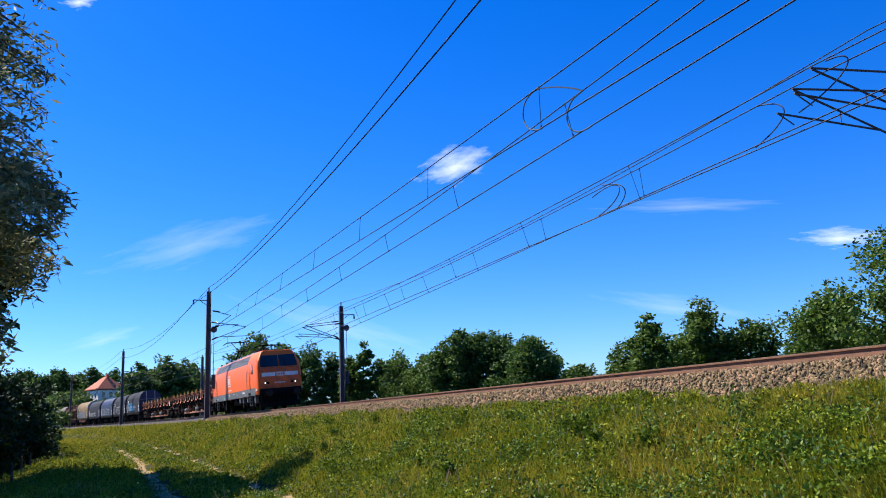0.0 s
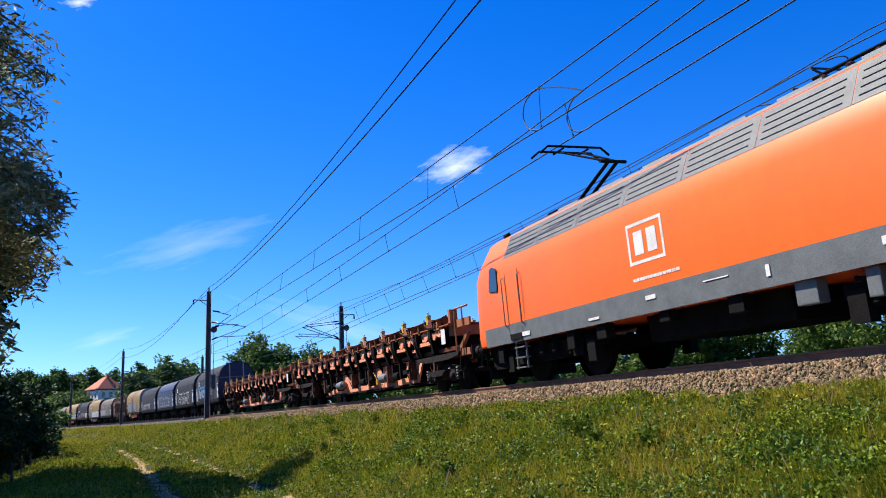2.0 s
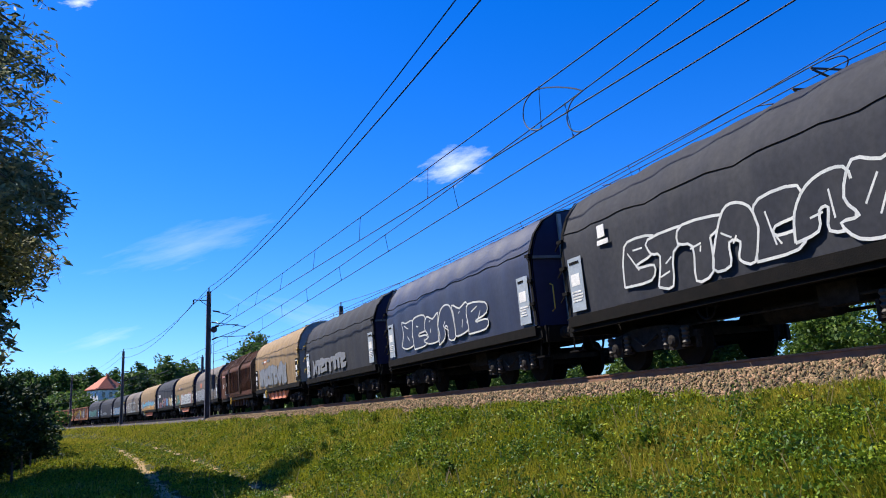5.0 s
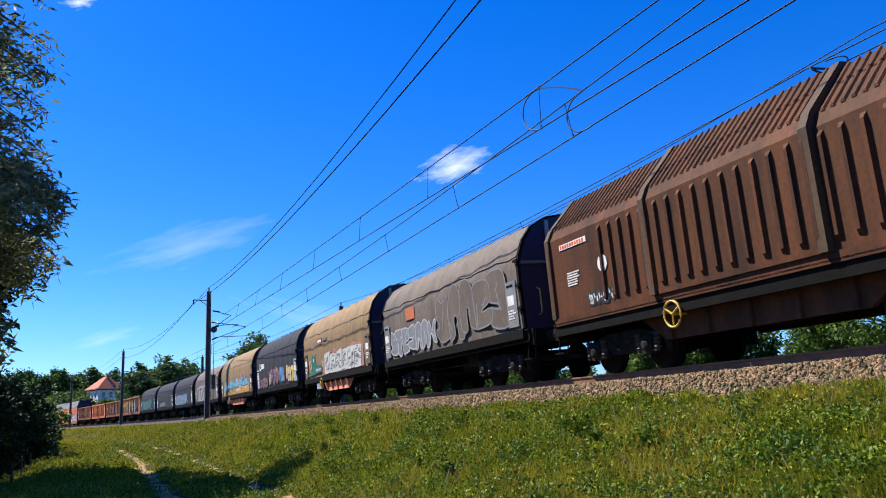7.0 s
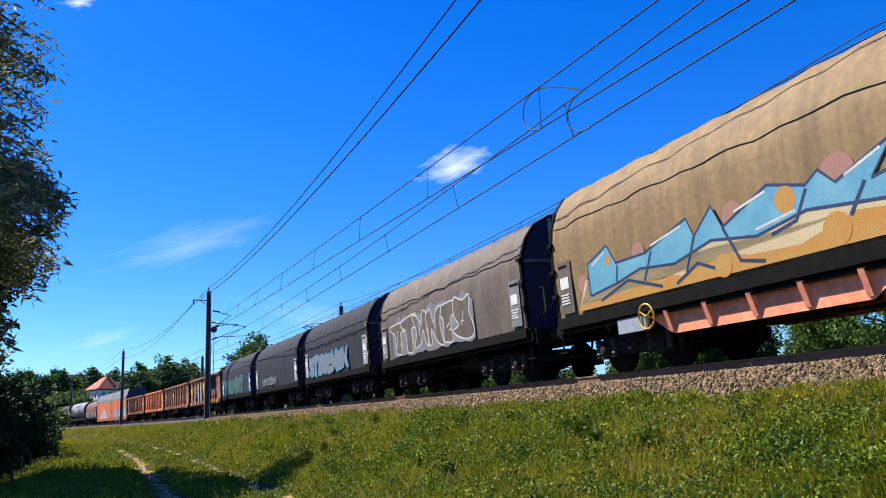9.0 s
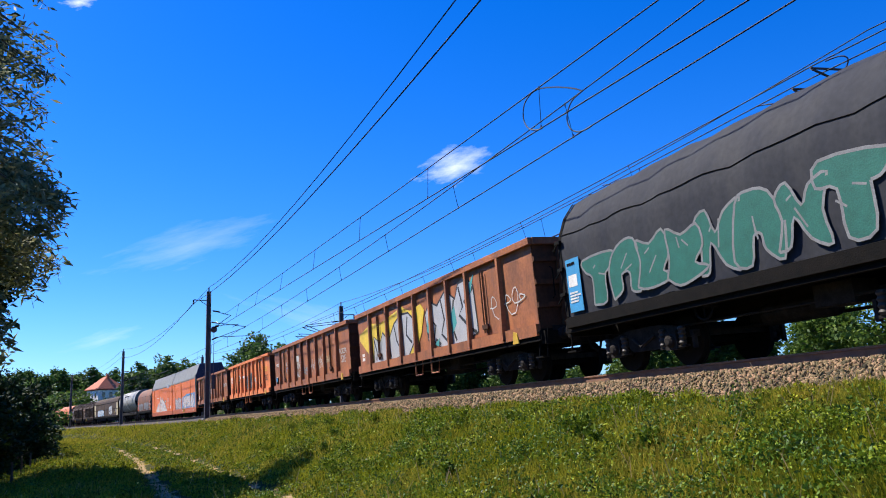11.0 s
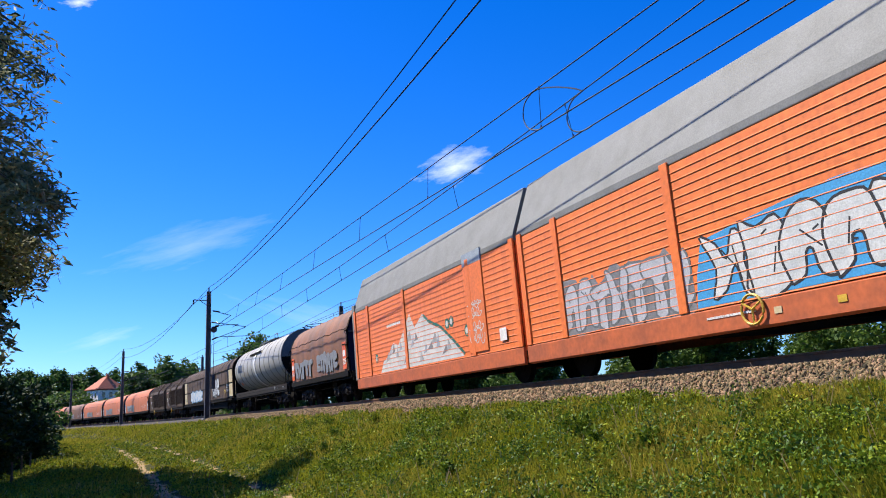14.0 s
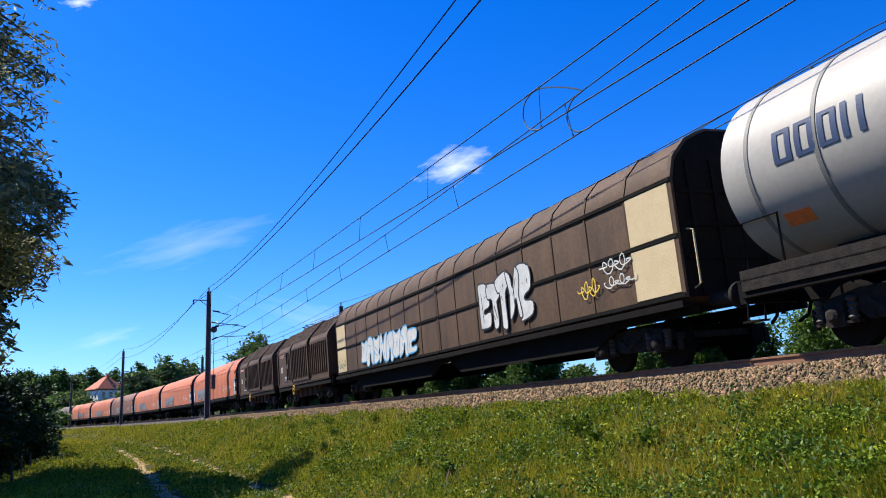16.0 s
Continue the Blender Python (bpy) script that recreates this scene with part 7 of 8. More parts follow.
    t, xe, y = gondola(238.5, 254.5, BROWN, "rust brown high-sided open wagon with silver and yellow spray paint", 25)
    y -= 0.012
    paint(t, [(-7.1, 2.3), (-5.4, 1.35), (-0.9, 1.35), (-0.3, 1.9), (0.1, 2.6), (-0.2, 2.85), (-1.2, 2.75), (-2.0, 3.0), (-4.5, 2.7), (-5.6, 2.85), (-7.1, 2.55)], y, G_YELLOW, 0.004, "yellow sprayed ground")
    one = [(-5.4, 1.3), (-5.3, 2.3), (-4.6, 2.0), (-4.2, 2.35), (-3.6, 2.0), (-2.9, 2.5), (-2.2, 2.75), (-1.4, 2.72), (-0.8, 2.4), (-1.0, 1.7), (-1.6, 1.28), (-2.6, 1.32), (-3.4, 1.24)]
    two = [(0.3, 1.6), (0.15, 2.45), (0.6, 2.8), (1.2, 2.6), (1.9, 2.95), (2.6, 2.6), (2.9, 3.0), (3.5, 3.05), (3.9, 2.8), (4.0, 1.5), (3.2, 1.3), (2.2, 1.25), (1.4, 1.25), (0.9, 1.5)]
    for form, dark in ((one, [[(-4.6, 2.0), (-4.7, 1.5)], [(-3.6, 2.0), (-3.4, 1.4)], [(-2.9, 2.45), (-2.7, 1.9), (-2.3, 1.5), (-2.2, 2.1)], [(-1.5, 2.6), (-1.7, 2.0), (-1.2, 1.7)], [(-5.3, 2.2), (-5.0, 1.7), (-5.1, 1.4)]]), (two, [[(0.3, 1.7), (0.5, 2.3), (1.0, 2.0), (0.7, 1.5)], [(1.2, 2.6), (1.5, 2.75), (1.7, 2.1), (1.4, 1.7), (2.0, 1.35)], [(2.5, 2.6), (2.2, 1.9), (2.5, 1.4)], [(2.9, 2.9), (3.1, 2.3), (2.8, 2.1), (3.6, 1.6), (3.9, 1.5)], [(3.2, 2.4), (3.9, 2.75)], [(0.9, 1.6), (1.3, 1.4)]])):
        paint(t, form, y, SILVER_PALE, 0.006, "pale silver sprayed form")
        strokes(t, "graffiti_outline", [form + [form[0]]], 0.035, y, G_BLACK, "black sprayed outline", 0.0068)
        strokes(t, "graffiti_edge", dark, 0.05, y, G_BLACK, "thick black sprayed lines", 0.0076)
    for pts in ([(0.2, 1.9), (0.45, 2.5), (0.7, 2.3), (0.45, 1.8)], [(2.1, 1.5), (2.6, 1.9), (2.5, 2.4), (2.2, 2.2)], [(3.3, 2.6), (4.0, 3.1), (3.7, 2.6)], [(0.8, 1.45), (1.2, 1.6), (1.1, 1.35)]):
        paint(t, pts, y, G_TEAL, 0.0085, "teal sprayed shade")
    tag(t, xe - 2.4, 1.6, 1.9, 0.9, y, G_WHITE, 5)
    t, xe, y = gondola(254.5, 270.75, BROWN, "rust brown high-sided open wagon with painted words", 26)
    tag(t, -0.5, 1.5, 0.9, 0.5, y, G_SKY, 6)
    g = Geo()
    g.box(-xe + 0.45, -xe + 0.85, y - 0.05, y, 1.4, 1.75)
    part("tracker_box", g, BLACK, t, "black box")
    on_side(t, "tracker_panel", [(-xe + 0.5, 1.5), (-xe + 0.8, 1.5), (-xe + 0.8, 1.72), (-xe + 0.5, 1.72)], y - 0.052, G_BLUE, "blue cell panel", 0.006)
    plates(t, "graffiti_bar", y - 0.004, [(-2.0, -1.5, 2.3, 2.6)], G_WHITE, "white sprayed bar")
    words(t, "ANY", -2.02, 1.9, 0.4, y - 0.01, G_WHITE)
    words(t, "AUT", -2.02, 1.5, 0.36, y - 0.01, G_WHITE)
    words(t, "SAR", 3.72, 1.85, 0.33, y - 0.02, CREAM)
    tag(t, 0.9, 1.5, 1.0, 0.8, y, G_WHITE, 41)
    tag(t, 2.35, 1.6, 0.95, 0.8, y, G_WHITE, 42)
    words(t, "FORZA", xe - 1.5, 2.05, 0.24, y - 0.01, G_WHITE)
    words(t, "SYE", xe - 1.3, 1.68, 0.32, y - 0.01, G_WHITE)
    words(t, "ACAB", -4.5, 2.25, 0.22, y - 0.02, G_WHITE)
    words(t, "CS", -4.4, 1.85, 0.34, y - 0.02, G_BLUE)
    t, xe, y = gondola(270.75, 285.35, RUST_ORANGE, "bright rusty orange high-sided open wagon with black and silver spray", 27)
    graffiti(t, xe - 7.6, 1.5, 2.6, 0.9, 3, G_BLACK, G_SILVER, y - 0.012, 84)
    words(t, "SEC", xe - 1.35, 1.8, 0.34, y - 0.01, G_BLACK)
    words(t, "GLE!", xe - 1.4, 2.35, 0.3, y - 0.01, G_YELLOW)
    tag(t, xe - 4.6, 1.7, 0.6, 0.6, y, G_WHITE, 11)
    plates(t, "owner_mark", y - 0.004, [(-3.2, -2.86, 2.5, 2.54), (-3.2, -2.86, 2.22, 2.26), (-3.2, -3.16, 2.26, 2.5), (-2.9, -2.86, 2.26, 2.5), (-2.75, -2.25, 2.3, 2.46), (-1.95, -0.95, 2.3, 2.46)], WHITE, "white owner mark")
    plates(t, "paint_patch", y - 0.002, [(-2.6, -2.2, 1.8, 2.1)], CAR_ORANGE, "fresh orange paint patch")
    plates(t, "paint_patch", y - 0.002, [(-xe + 0.75, -xe + 1.1, 1.6, 1.95), (-xe + 0.35, -xe + 0.7, 1.45, 1.8)], CAR_SILL, "brown touched-up patch")
    bars(t, -xe + 0.4, 2.5, 0.9, 0.09, 5, y - 0.002, seed=33)
    t, xe, y = gondola(285.35, 300.2, BROWN, "rust brown high-sided open wagon with white scrawls", 28)
    words(t, "CAPTN", xe - 1.42, 2.05, 0.3, y - 0.01, G_WHITE)
    words(t, "OLIVE", -1.95, 2.2, 0.3, y - 0.01, G_WHITE)
    tag(t, -1.7, 1.9, 0.6, 0.2, y, G_WHITE, 12)
    for i, (zz, hh) in enumerate(((1.55, 0.5), (1.9, 0.5), (2.2, 0.6), (1.7, 0.7))):
        tag(t, -0.5, zz, 0.95, hh, y, G_WHITE, 13 + i)
    words(t, "CAPTI", 0.85, 1.75, 0.24, y - 0.01, G_ROSE)
    tag(t, -3.4, 1.9, 0.9, 0.5, y, G_WHITE, 21)
    car_carrier(300.2, 329.25, 314.6, 29)
    t, xe = tarp_wagon(329.25, 341.2, TARP_BROWN, "rust brown tarpaulin coil wagon with silver spray letters", 30, FRONT_RED)
    graffiti(t, -xe + 0.8, 1.35, 3.6, 0.9, 4, G_SILVER, None, S, 90)
    graffiti(t, -xe + 5.4, 1.4, 3.4, 0.9, 5, G_SILVER, None, S, 91)
    tank_wagon(341.2, 357.8)
    sliding_wall_wagon(357.8, 382.3)
    telescopic_wagon(382.3, 394.3, DARK_BROWN, "dark brown telescopic-hood coil wagon with ribbed steel hoods", 40)
    telescopic_wagon(394.3, 406.3, DARK_BROWN, "dark brown telescopic-hood coil wagon with ribbed steel hoods", 41)
    u = 406.3
    for i, (m, lab) in enumerate(((TARP_ORANGE, "faded orange tarpaulin wagon with pale spray paint"), (TARP_ORANGE, "faded orange tarpaulin wagon with pale spray paint"), (TARP_ORANGE, "faded orange tarpaulin wagon with pale spray paint"), (TARP_BROWN, "rust brown tarpaulin wagon with pale spray paint"), (TARP_ORANGE, "faded orange tarpaulin wagon with pale spray paint"), (TARP_ORANGE, "faded orange tarpaulin wagon with pale spray paint"), (TARP_TAUPE, "dirty taupe tarpaulin wagon"), (TARP_TAUPE, "dirty taupe tarpaulin wagon"), (TARP_DARK, "dark grey tarpaulin wagon"))):
        t, xe = tarp_wagon(u, u + 20.9, m, lab, 50 + i)
        if i < 6:
            graffiti(t, -xe + 2.0 + i, 1.4, 6.0, 0.9, 7, G_SILVER, None, S, 95 + i)
            tag(t, xe - 5, 1.6, 3.0, 0.6, S, G_WHITE, 30 + i)
        u += 20.9


def words(parent, text, x, z, size, y, mat):
    """Readable sprayed words with the built-in font."""
    cu = bpy.data.curves.new("words", "FONT")
    cu.body, cu.size, cu.extrude = text, size * 1.35, 0.002
    tmp = bpy.data.objects.new("words", cu)
    scene.collection.objects.link(tmp)
    me = bpy.data.meshes.new_from_object(tmp.evaluated_get(bpy.context.evaluated_depsgraph_get()))
    bpy.data.objects.remove(tmp)
    bpy.data.curves.remove(cu)
    me.materials.clear()
    me.materials.append(mat)
    ob = new("sprayed_word", me)
    ob.parent = parent
    ob["label"] = "hand-sprayed words"
    ob.matrix_basis = Matrix.Translation((x, y, z)) @ pose(0, 0, 0, 90, 0, 0)
    return ob


def cargo(parent, x, z, y):
    """Owner's mark: a red-brown field between two dark bars."""
    on_side(parent, "owner_mark", [(x + 0.55, z), (x + 1.35, z), (x + 1.35, z + 0.3), (x + 0.55, z + 0.3)], y + 0.004, BROWN, "red-brown owner field", 0.008)
    plates(parent, "owner_mark_bar", y, [(x + 0.62, x + 1.28, z + 0.1, z + 0.2)], WHITE)
    plates(parent, "owner_mark_bar", y + 0.004, [(x, x + 0.45, z + 0.08, z + 0.2)], GREY_SILL)
    plates(parent, "owner_mark_bar", y + 0.004, [(x + 1.45, x + 2.2, z + 0.1, z + 0.22)], GREY_SILL)


build_train()


# ---- plants ----
def diamonds(c, length, width, rng, droop=0.0, up=0.0):
    """Leaf quads at the places c, each with random direction; droop bends directions down."""
    N = len(c)
    d = rng.normal(size=(N, 3))
    d[:, 2] = d[:, 2] * (0.6 if droop else 1) - droop + up
    d /= np.linalg.norm(d, axis=1)[:, None]
    e = np.cross(d, rng.normal(size=(N, 3)))
    e /= np.linalg.norm(e, axis=1)[:, None]
    L = (length * (0.6 + 0.8 * rng.random(N)))[:, None]
    W = (width * (0.6 + 0.8 * rng.random(N)))[:, None]
    v = np.stack([c, c + d * L * 0.45 + e * W * 0.5, c + d * L, c + d * L * 0.45 - e * W * 0.5], 1)
    return v.reshape(-1, 3), np.arange(N * 4).reshape(N, 4)


def tree(x, y, top, spread, leaves, leaf, mat, seed, name="tree", label="leafy green tree beside the railway", low=0.15, base=None, slim=1.0, group="trees and shrubs by the line", wide=0.62):
    """A tapered trunk with limbs, and a crown of leaves in uneven clumps with gaps."""
    r = np.random.default_rng(seed)
    z0 = float(ground_z(x, y)) if base is None else base
    h = top - z0
    t = thing(name, label, "shrub" if name == "shrub" else "tree", group)
    t.location = (x, y, z0)
    g = Geo()
    rt = 0.018 * h + 0.03
    lean = r.normal(size=2) * 0.03 * h
    spine = [(lean[0] * u * u, lean[1] * u * u, h * 0.9 * u - 0.2 * (u == 0)) for u in (0, 0.2, 0.45, 0.7, 1)]
    g.tube(spine, [rt * 1.3, rt, rt * 0.75, rt * 0.4, rt * 0.1], 8)
    ends = []
    limbs = int(12 + 5 * spread)
    for k in range(limbs):
        u = low + (0.97 - low) * ((k + r.random()) / limbs)
        a = k * 2.4 + r.random() * 0.8
        prof = math.sin(math.pi * min(1, (u - low) / (1 - low) * 0.82 + 0.16)) ** 0.75
        reach = spread * prof * (0.55 + 0.55 * r.random()) * slim
        p0 = Vector((lean[0] * u * u, lean[1] * u * u, h * 0.9 * u))
        p2 = p0 + Vector((math.cos(a) * reach, math.sin(a) * reach, reach * (0.25 + 0.5 * r.random()) * (1.2 - 0.7 * u)))
        p2.z = min(p2.z, h)
        p1 = p0.lerp(p2, 0.5) + Vector((0, 0, -0.06 * reach))
        g.tube([p0, p1, p2], [rt * 0.4, rt * 0.25, rt * 0.06], 5)
        for q in range(5):
            f = 0.4 + 0.65 * r.random()
            ends.append(tuple(p0.lerp(p2, f) + Vector(r.normal(size=3) * 0.16 * spread)))
    ends.append((lean[0], lean[1], h * 0.97))
    part("trunk", g, BARK, t, "grey-brown trunk and limbs", smooth=True)
    E = np.array(ends)
    size = spread * (0.10 + 0.16 * r.random(len(E)) ** 1.5)
    pick = r.integers(0, len(E), leaves)
    off = r.normal(size=(leaves, 3))
    off *= (r.random(leaves) ** (1 / 2.2) / np.linalg.norm(off, axis=1))[:, None]
    c = E[pick] + off * size[pick][:, None] * np.array([1.25, 1.25, 0.9]) * 1.5
    c = c[c[:, 2] > 0.02 * h]
    v, f = diamonds(c, leaf * 1.25, leaf * 1.25 * wide, r, 0.15)
    soup("crown", v, f, mat, t)
    return t


def willow():
    """The overhanging willow close by: narrow hanging leaves on thin twigs."""
    r = np.random.default_rng(21)
    x0, y0 = -9.6, -4.6
    z0 = float(ground_z(x0, y0))
    t = thing("tree", "tall willow with narrow grey-green leaves overhanging the meadow", "tree", "trees and shrubs by the line")
    t.location = (x0, y0, z0)
    g = Geo()
    g.tube([(0, 0, -0.3), (0.1, 0.2, 1.5), (0.05, 0.5, 3.5), (0, 0.7, 5.5), (0, 0.8, 7.6)], [0.24, 0.2, 0.16, 0.1, 0.03], 10)
    zz = [0.15, 0.3, 0.5, 0.63, 0.9, 1.5, 2.1, 2.45, 2.8, 3.4, 3.9, 5.0, 6.5]
    edge = [-1.45, -1.18, -1.30, -1.36, -1.06, -0.66, -0.70, -0.90, -1.0, -0.84, -0.86, -1.2, -2.2]
    P, S = [], []
    for k in range(150):
        z = 0.2 + 5.6 * r.random() ** 1.15
        lim = float(np.interp(z, zz, edge))
        tip = Vector((r.normal() * 0.75, lim - 0.16 - y0 - 2.0 * r.random() ** 1.5, z - z0))
        if k % 4 == 0:
            tip.y = lim - 0.06 - y0 - 0.12 * r.random()
        zs = z - z0 + 0.7 + 0.6 * r.random()
        root = Vector((tip.x * 0.3, 0.5 + 0.25 * (tip.y - 0.5), max(0.8, zs)))
        mid = root.lerp(tip, 0.6) + Vector((0, 0, 0.22))
        g.tube([root, mid, tip], [0.02, 0.012, 0.004], 5)
        for q in range(26):
            u = r.random() ** 0.7
            c = (root.lerp(mid, u * 2) if u < 0.5 else mid.lerp(tip, u * 2 - 1))
            P.append(c)
            S.append(0.10 + 0.12 * (1 - u))
    part("trunk", g, BARK, t, "grey trunk with thin twigs", smooth=True)
    P, S = np.array([tuple(p) for p in P]), np.array(S)
    N = 46000
    w = np.where(P[:, 2] + z0 < 2.3, 1.6, 0.42)
    pick = r.choice(len(P), N, p=w / w.sum())
    c = P[pick] + r.normal(size=(N, 3)) * S[pick][:, None] * 0.8
    lim = np.interp(c[:, 2] + z0, zz, edge) - y0 + 0.02
    c = c[c[:, 1] < lim]
    v, f = diamonds(c, 0.125, 0.03, r, 0.35)
    soup("crown", v, f, WILLOW, t)


def build_trees():
    far = "leafy green tree behind the railway"
    sh = "dense green shrub behind the railway"
    # right of the mast, beyond the second track
    tree(-22.6, 29.2, 5.6, 2.9, 15000, 0.16, LEAF, 1, label=far)
    tree(-19.5, 30.5, 6.6, 3.0, 12000, 0.16, LEAF, 2, label=far)
    tree(-26.3, 28.8, 3.7, 2.2, 11000, 0.15, LEAF, 3, "shrub", sh, 0.05)
    tree(-29.3, 31.2, 3.4, 2.0, 10000, 0.15, LEAF_DARK, 4, "shrub", sh, 0.05)
    tree(-30.0, 27.5, 3.0, 1.7, 9000, 0.15, LEAF, 5, "shrub", sh, 0.05)
    tree(-31.2, 25.2, 4.1, 1.3, 8000, 0.15, LEAF, 6, label=far, low=0.1, slim=0.9)
    tree(-32.6, 23.6, 3.6, 1.2, 8000, 0.15, LEAF, 7, label=far, low=0.1, slim=0.9)
    tree(-32.0, 26.6, 2.4, 1.8, 8000, 0.14, LEAF_DARK, 8, "shrub", sh, 0.05)
    tree(-37.4, 25.6, 1.9, 1.5, 6000, 0.15, LEAF, 9, "shrub", sh, 0.05)
    tree(-39.8, 24.0, 1.6, 1.3, 6000, 0.15, LEAF, 10, "shrub", sh, 0.05)
    for i, (x, y, z, s) in enumerate(((-42.3, 22.0, 3.2, 1.5), (-43.6, 22.6, 3.5, 1.6), (-45.2, 21.4, 4.1, 1.7), (-46.0, 20.3, 4.0, 1.6), (-46.4, 19.0, 4.35, 1.4), (-47.2, 18.2, 3.3, 1.2), (-43.2, 23.6, 2.6, 1.4))):
        tree(x, y, z, s * 1.25, 12000, 0.16, LEAF_DARK, 20 + i, "shrub", "dense dark green shrub behind the railway", 0.03)
    for i, (x, y, z, s) in enumerate(((-66.6, 21.5, 4.6, 1.6), (-67.0, 20.1, 4.0, 1.4), (-67.4, 18.7, 5.6, 1.0), (-65.0, 23.5, 4.2, 1.6), (-64.0, 25.3, 4.0, 1.5), (-68.0, 17.6, 4.4, 1.0))):
        tree(x, y, z, s, 7000, 0.2, LEAF, 30 + i, label=far, low=0.06, slim=0.85)
    for i, (x, y, z, s) in enumerate(((-52.0, 20.6, 2.9, 1.5), (-56.5, 20.4, 3.2, 1.5), (-60.5, 20.0, 3.5, 1.5), (-36.0, 25.0, 2.2, 1.6), (-34.2, 26.2, 2.5, 1.6))):
        tree(x, y, z, s * 1.2, 9000, 0.16, LEAF, 160 + i, "shrub", sh, 0.04)
    for i, (x, y, z, s) in enumerate(((-78.2, 16.8, 6.6, 1.8), (-78.0, 18.6, 5.6, 1.6), (-79.0, 15.4, 5.6, 1.5), (-77.5, 20.0, 4.2, 1.6))):
        tree(x, y, z, s, 7000, 0.22, LEAF_DARK, 40 + i, label=far, low=0.05, slim=0.9)
    for i, (x, y, z, s) in enumerate(((-128.7, 18.5, 13.0, 4.2), (-127.0, 22.5, 11.0, 4.0), (-131.0, 15.5, 9.5, 3.2))):
        tree(x, y, z, s, 9000, 0.42, LEAF_DARK, 50 + i, label=far, low=0.05)
    for i in range(9):
        u = i / 8
        tree(-176 + 4 * math.sin(i * 2.1), 0.5 + 13.5 * u, (10.6, 11.6, 11.2, 12.6, 13.2, 12.2, 12.8, 11.4, 9.6)[i], 3.4, 5000, 0.5, LEAF_DARK, 60 + i, label=far, low=0.05)
    for i, (x, y, z, s) in enumerate(((-235, -17.5, 8.2, 4.0), (-245, -13.5, 10.0, 4.5), (-262, -25.0, 10.5, 5.0), (-240, -22.0, 6.5, 4.0), (-221, -10.5, 7.2, 3.2), (-222, -5.5, 6.4, 2.6))):
        tree(x, y, z, s, 4000, 0.6, LEAF, 75 + i, label="leafy green tree near the house", low=0.05)
    # wooded ridge
    for i in range(16):
        tree(-560 - 6 * (i % 3), -85 + i * 5.0, 36 + 3 * math.sin(i * 1.7), 5.5, 1500, 1.3, LEAF_DARK, 90 + i, label="distant dark tree on the ridge", low=0.05)
    # thicket on the meadow's side; leaf colours carry which shrubs are shaded or lit
    dk = "dark shaded thicket shrub at the meadow's edge"
    for i, (x, y, z, s) in enumerate(((-24.5, -6.1, 0.9, 1.9), (-28.5, -6.7, 1.7, 2.1), (-33.5, -6.3, 2.1, 1.9), (-38.5, -7.0, 2.5, 2.0), (-44, -6.4, 2.2, 1.9), (-50, -6.0, 2.4, 2.2), (-57, -6.3, 2.2, 2.2), (-65, -7.0, 2.2, 2.4), (-75, -8.2, 2.3, 2.6), (-88, -10.0, 2.4, 2.8), (-104, -12.8, 2.8, 3.2), (-122, -18.5, 3.4, 3.6), (-142, -23.0, 4.0, 4.0))):
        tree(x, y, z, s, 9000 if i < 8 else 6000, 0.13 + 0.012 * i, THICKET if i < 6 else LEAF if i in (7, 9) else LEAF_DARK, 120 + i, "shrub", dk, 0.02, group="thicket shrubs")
    # mostly out-of-view trees that shadow the meadow; shade is in their leaf colour too
    for i, (x, y, z, s) in enumerate(((-33.5, -7.3, 11.0, 2.6), (-30.0, -7.0, 11.6, 2.6), (-37.5, -8.6, 9.0, 2.6), (-26.5, -6.9, 14.0, 2.9), (-23.5, -6.6, 12.0, 2.7), (-30.0, -9.8, 15.0, 3.4), (-27.0, -9.4, 10.0, 3.0))):
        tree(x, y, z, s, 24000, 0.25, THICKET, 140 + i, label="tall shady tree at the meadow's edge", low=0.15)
    willow()


build_trees()


def patch(x, y):
    """Where the growth is lusher (0 to 1)."""
    a = np.sin(x * 0.55 + 1.7 * np.sin(y * 0.45 + 1.0)) * np.sin(y * 0.8 + 1.1 * np.sin(x * 0.35))
    b = np.sin(x * 1.9 + 1.3 * np.sin(y * 1.7 + 0.4)) * np.sin(y * 2.3 + 1.4 * np.sin(x * 1.3 + 2.0))
    return np.clip(0.5 + 0.38 * a + 0.3 * b, 0, 1)


def scatter(N, lo, hi, rng):
    """Places on the meadow and the bank, thinning out with distance."""
    d = lo * (hi / lo) ** rng.random(N)
    a = radians(158.3) + (rng.random(N) - 0.5) * radians(66)
    x, y = d * np.cos(a), d * np.sin(a)
    s, n = sn_of(x, y)
    edge = -3.62 + 0.18 * np.sin(s * 1.7) + 0.12 * np.sin(s * 4.3)
    yr = y + RUT_BEND * (x + 10) ** 2
    rut = np.minimum(abs(yr - RUTS[0]), abs(yr - RUTS[1]) + 0.12) < 0.29 + 0.1 * np.sin(x * 1.3) + 0.08 * np.sin(x * 3.1)
    keep = (n < edge) & ~(rut & (x < -8) & (x > -75) & (rng.random(N) < 0.95)) & (n > -30)
    return x[keep], y[keep], d[keep]


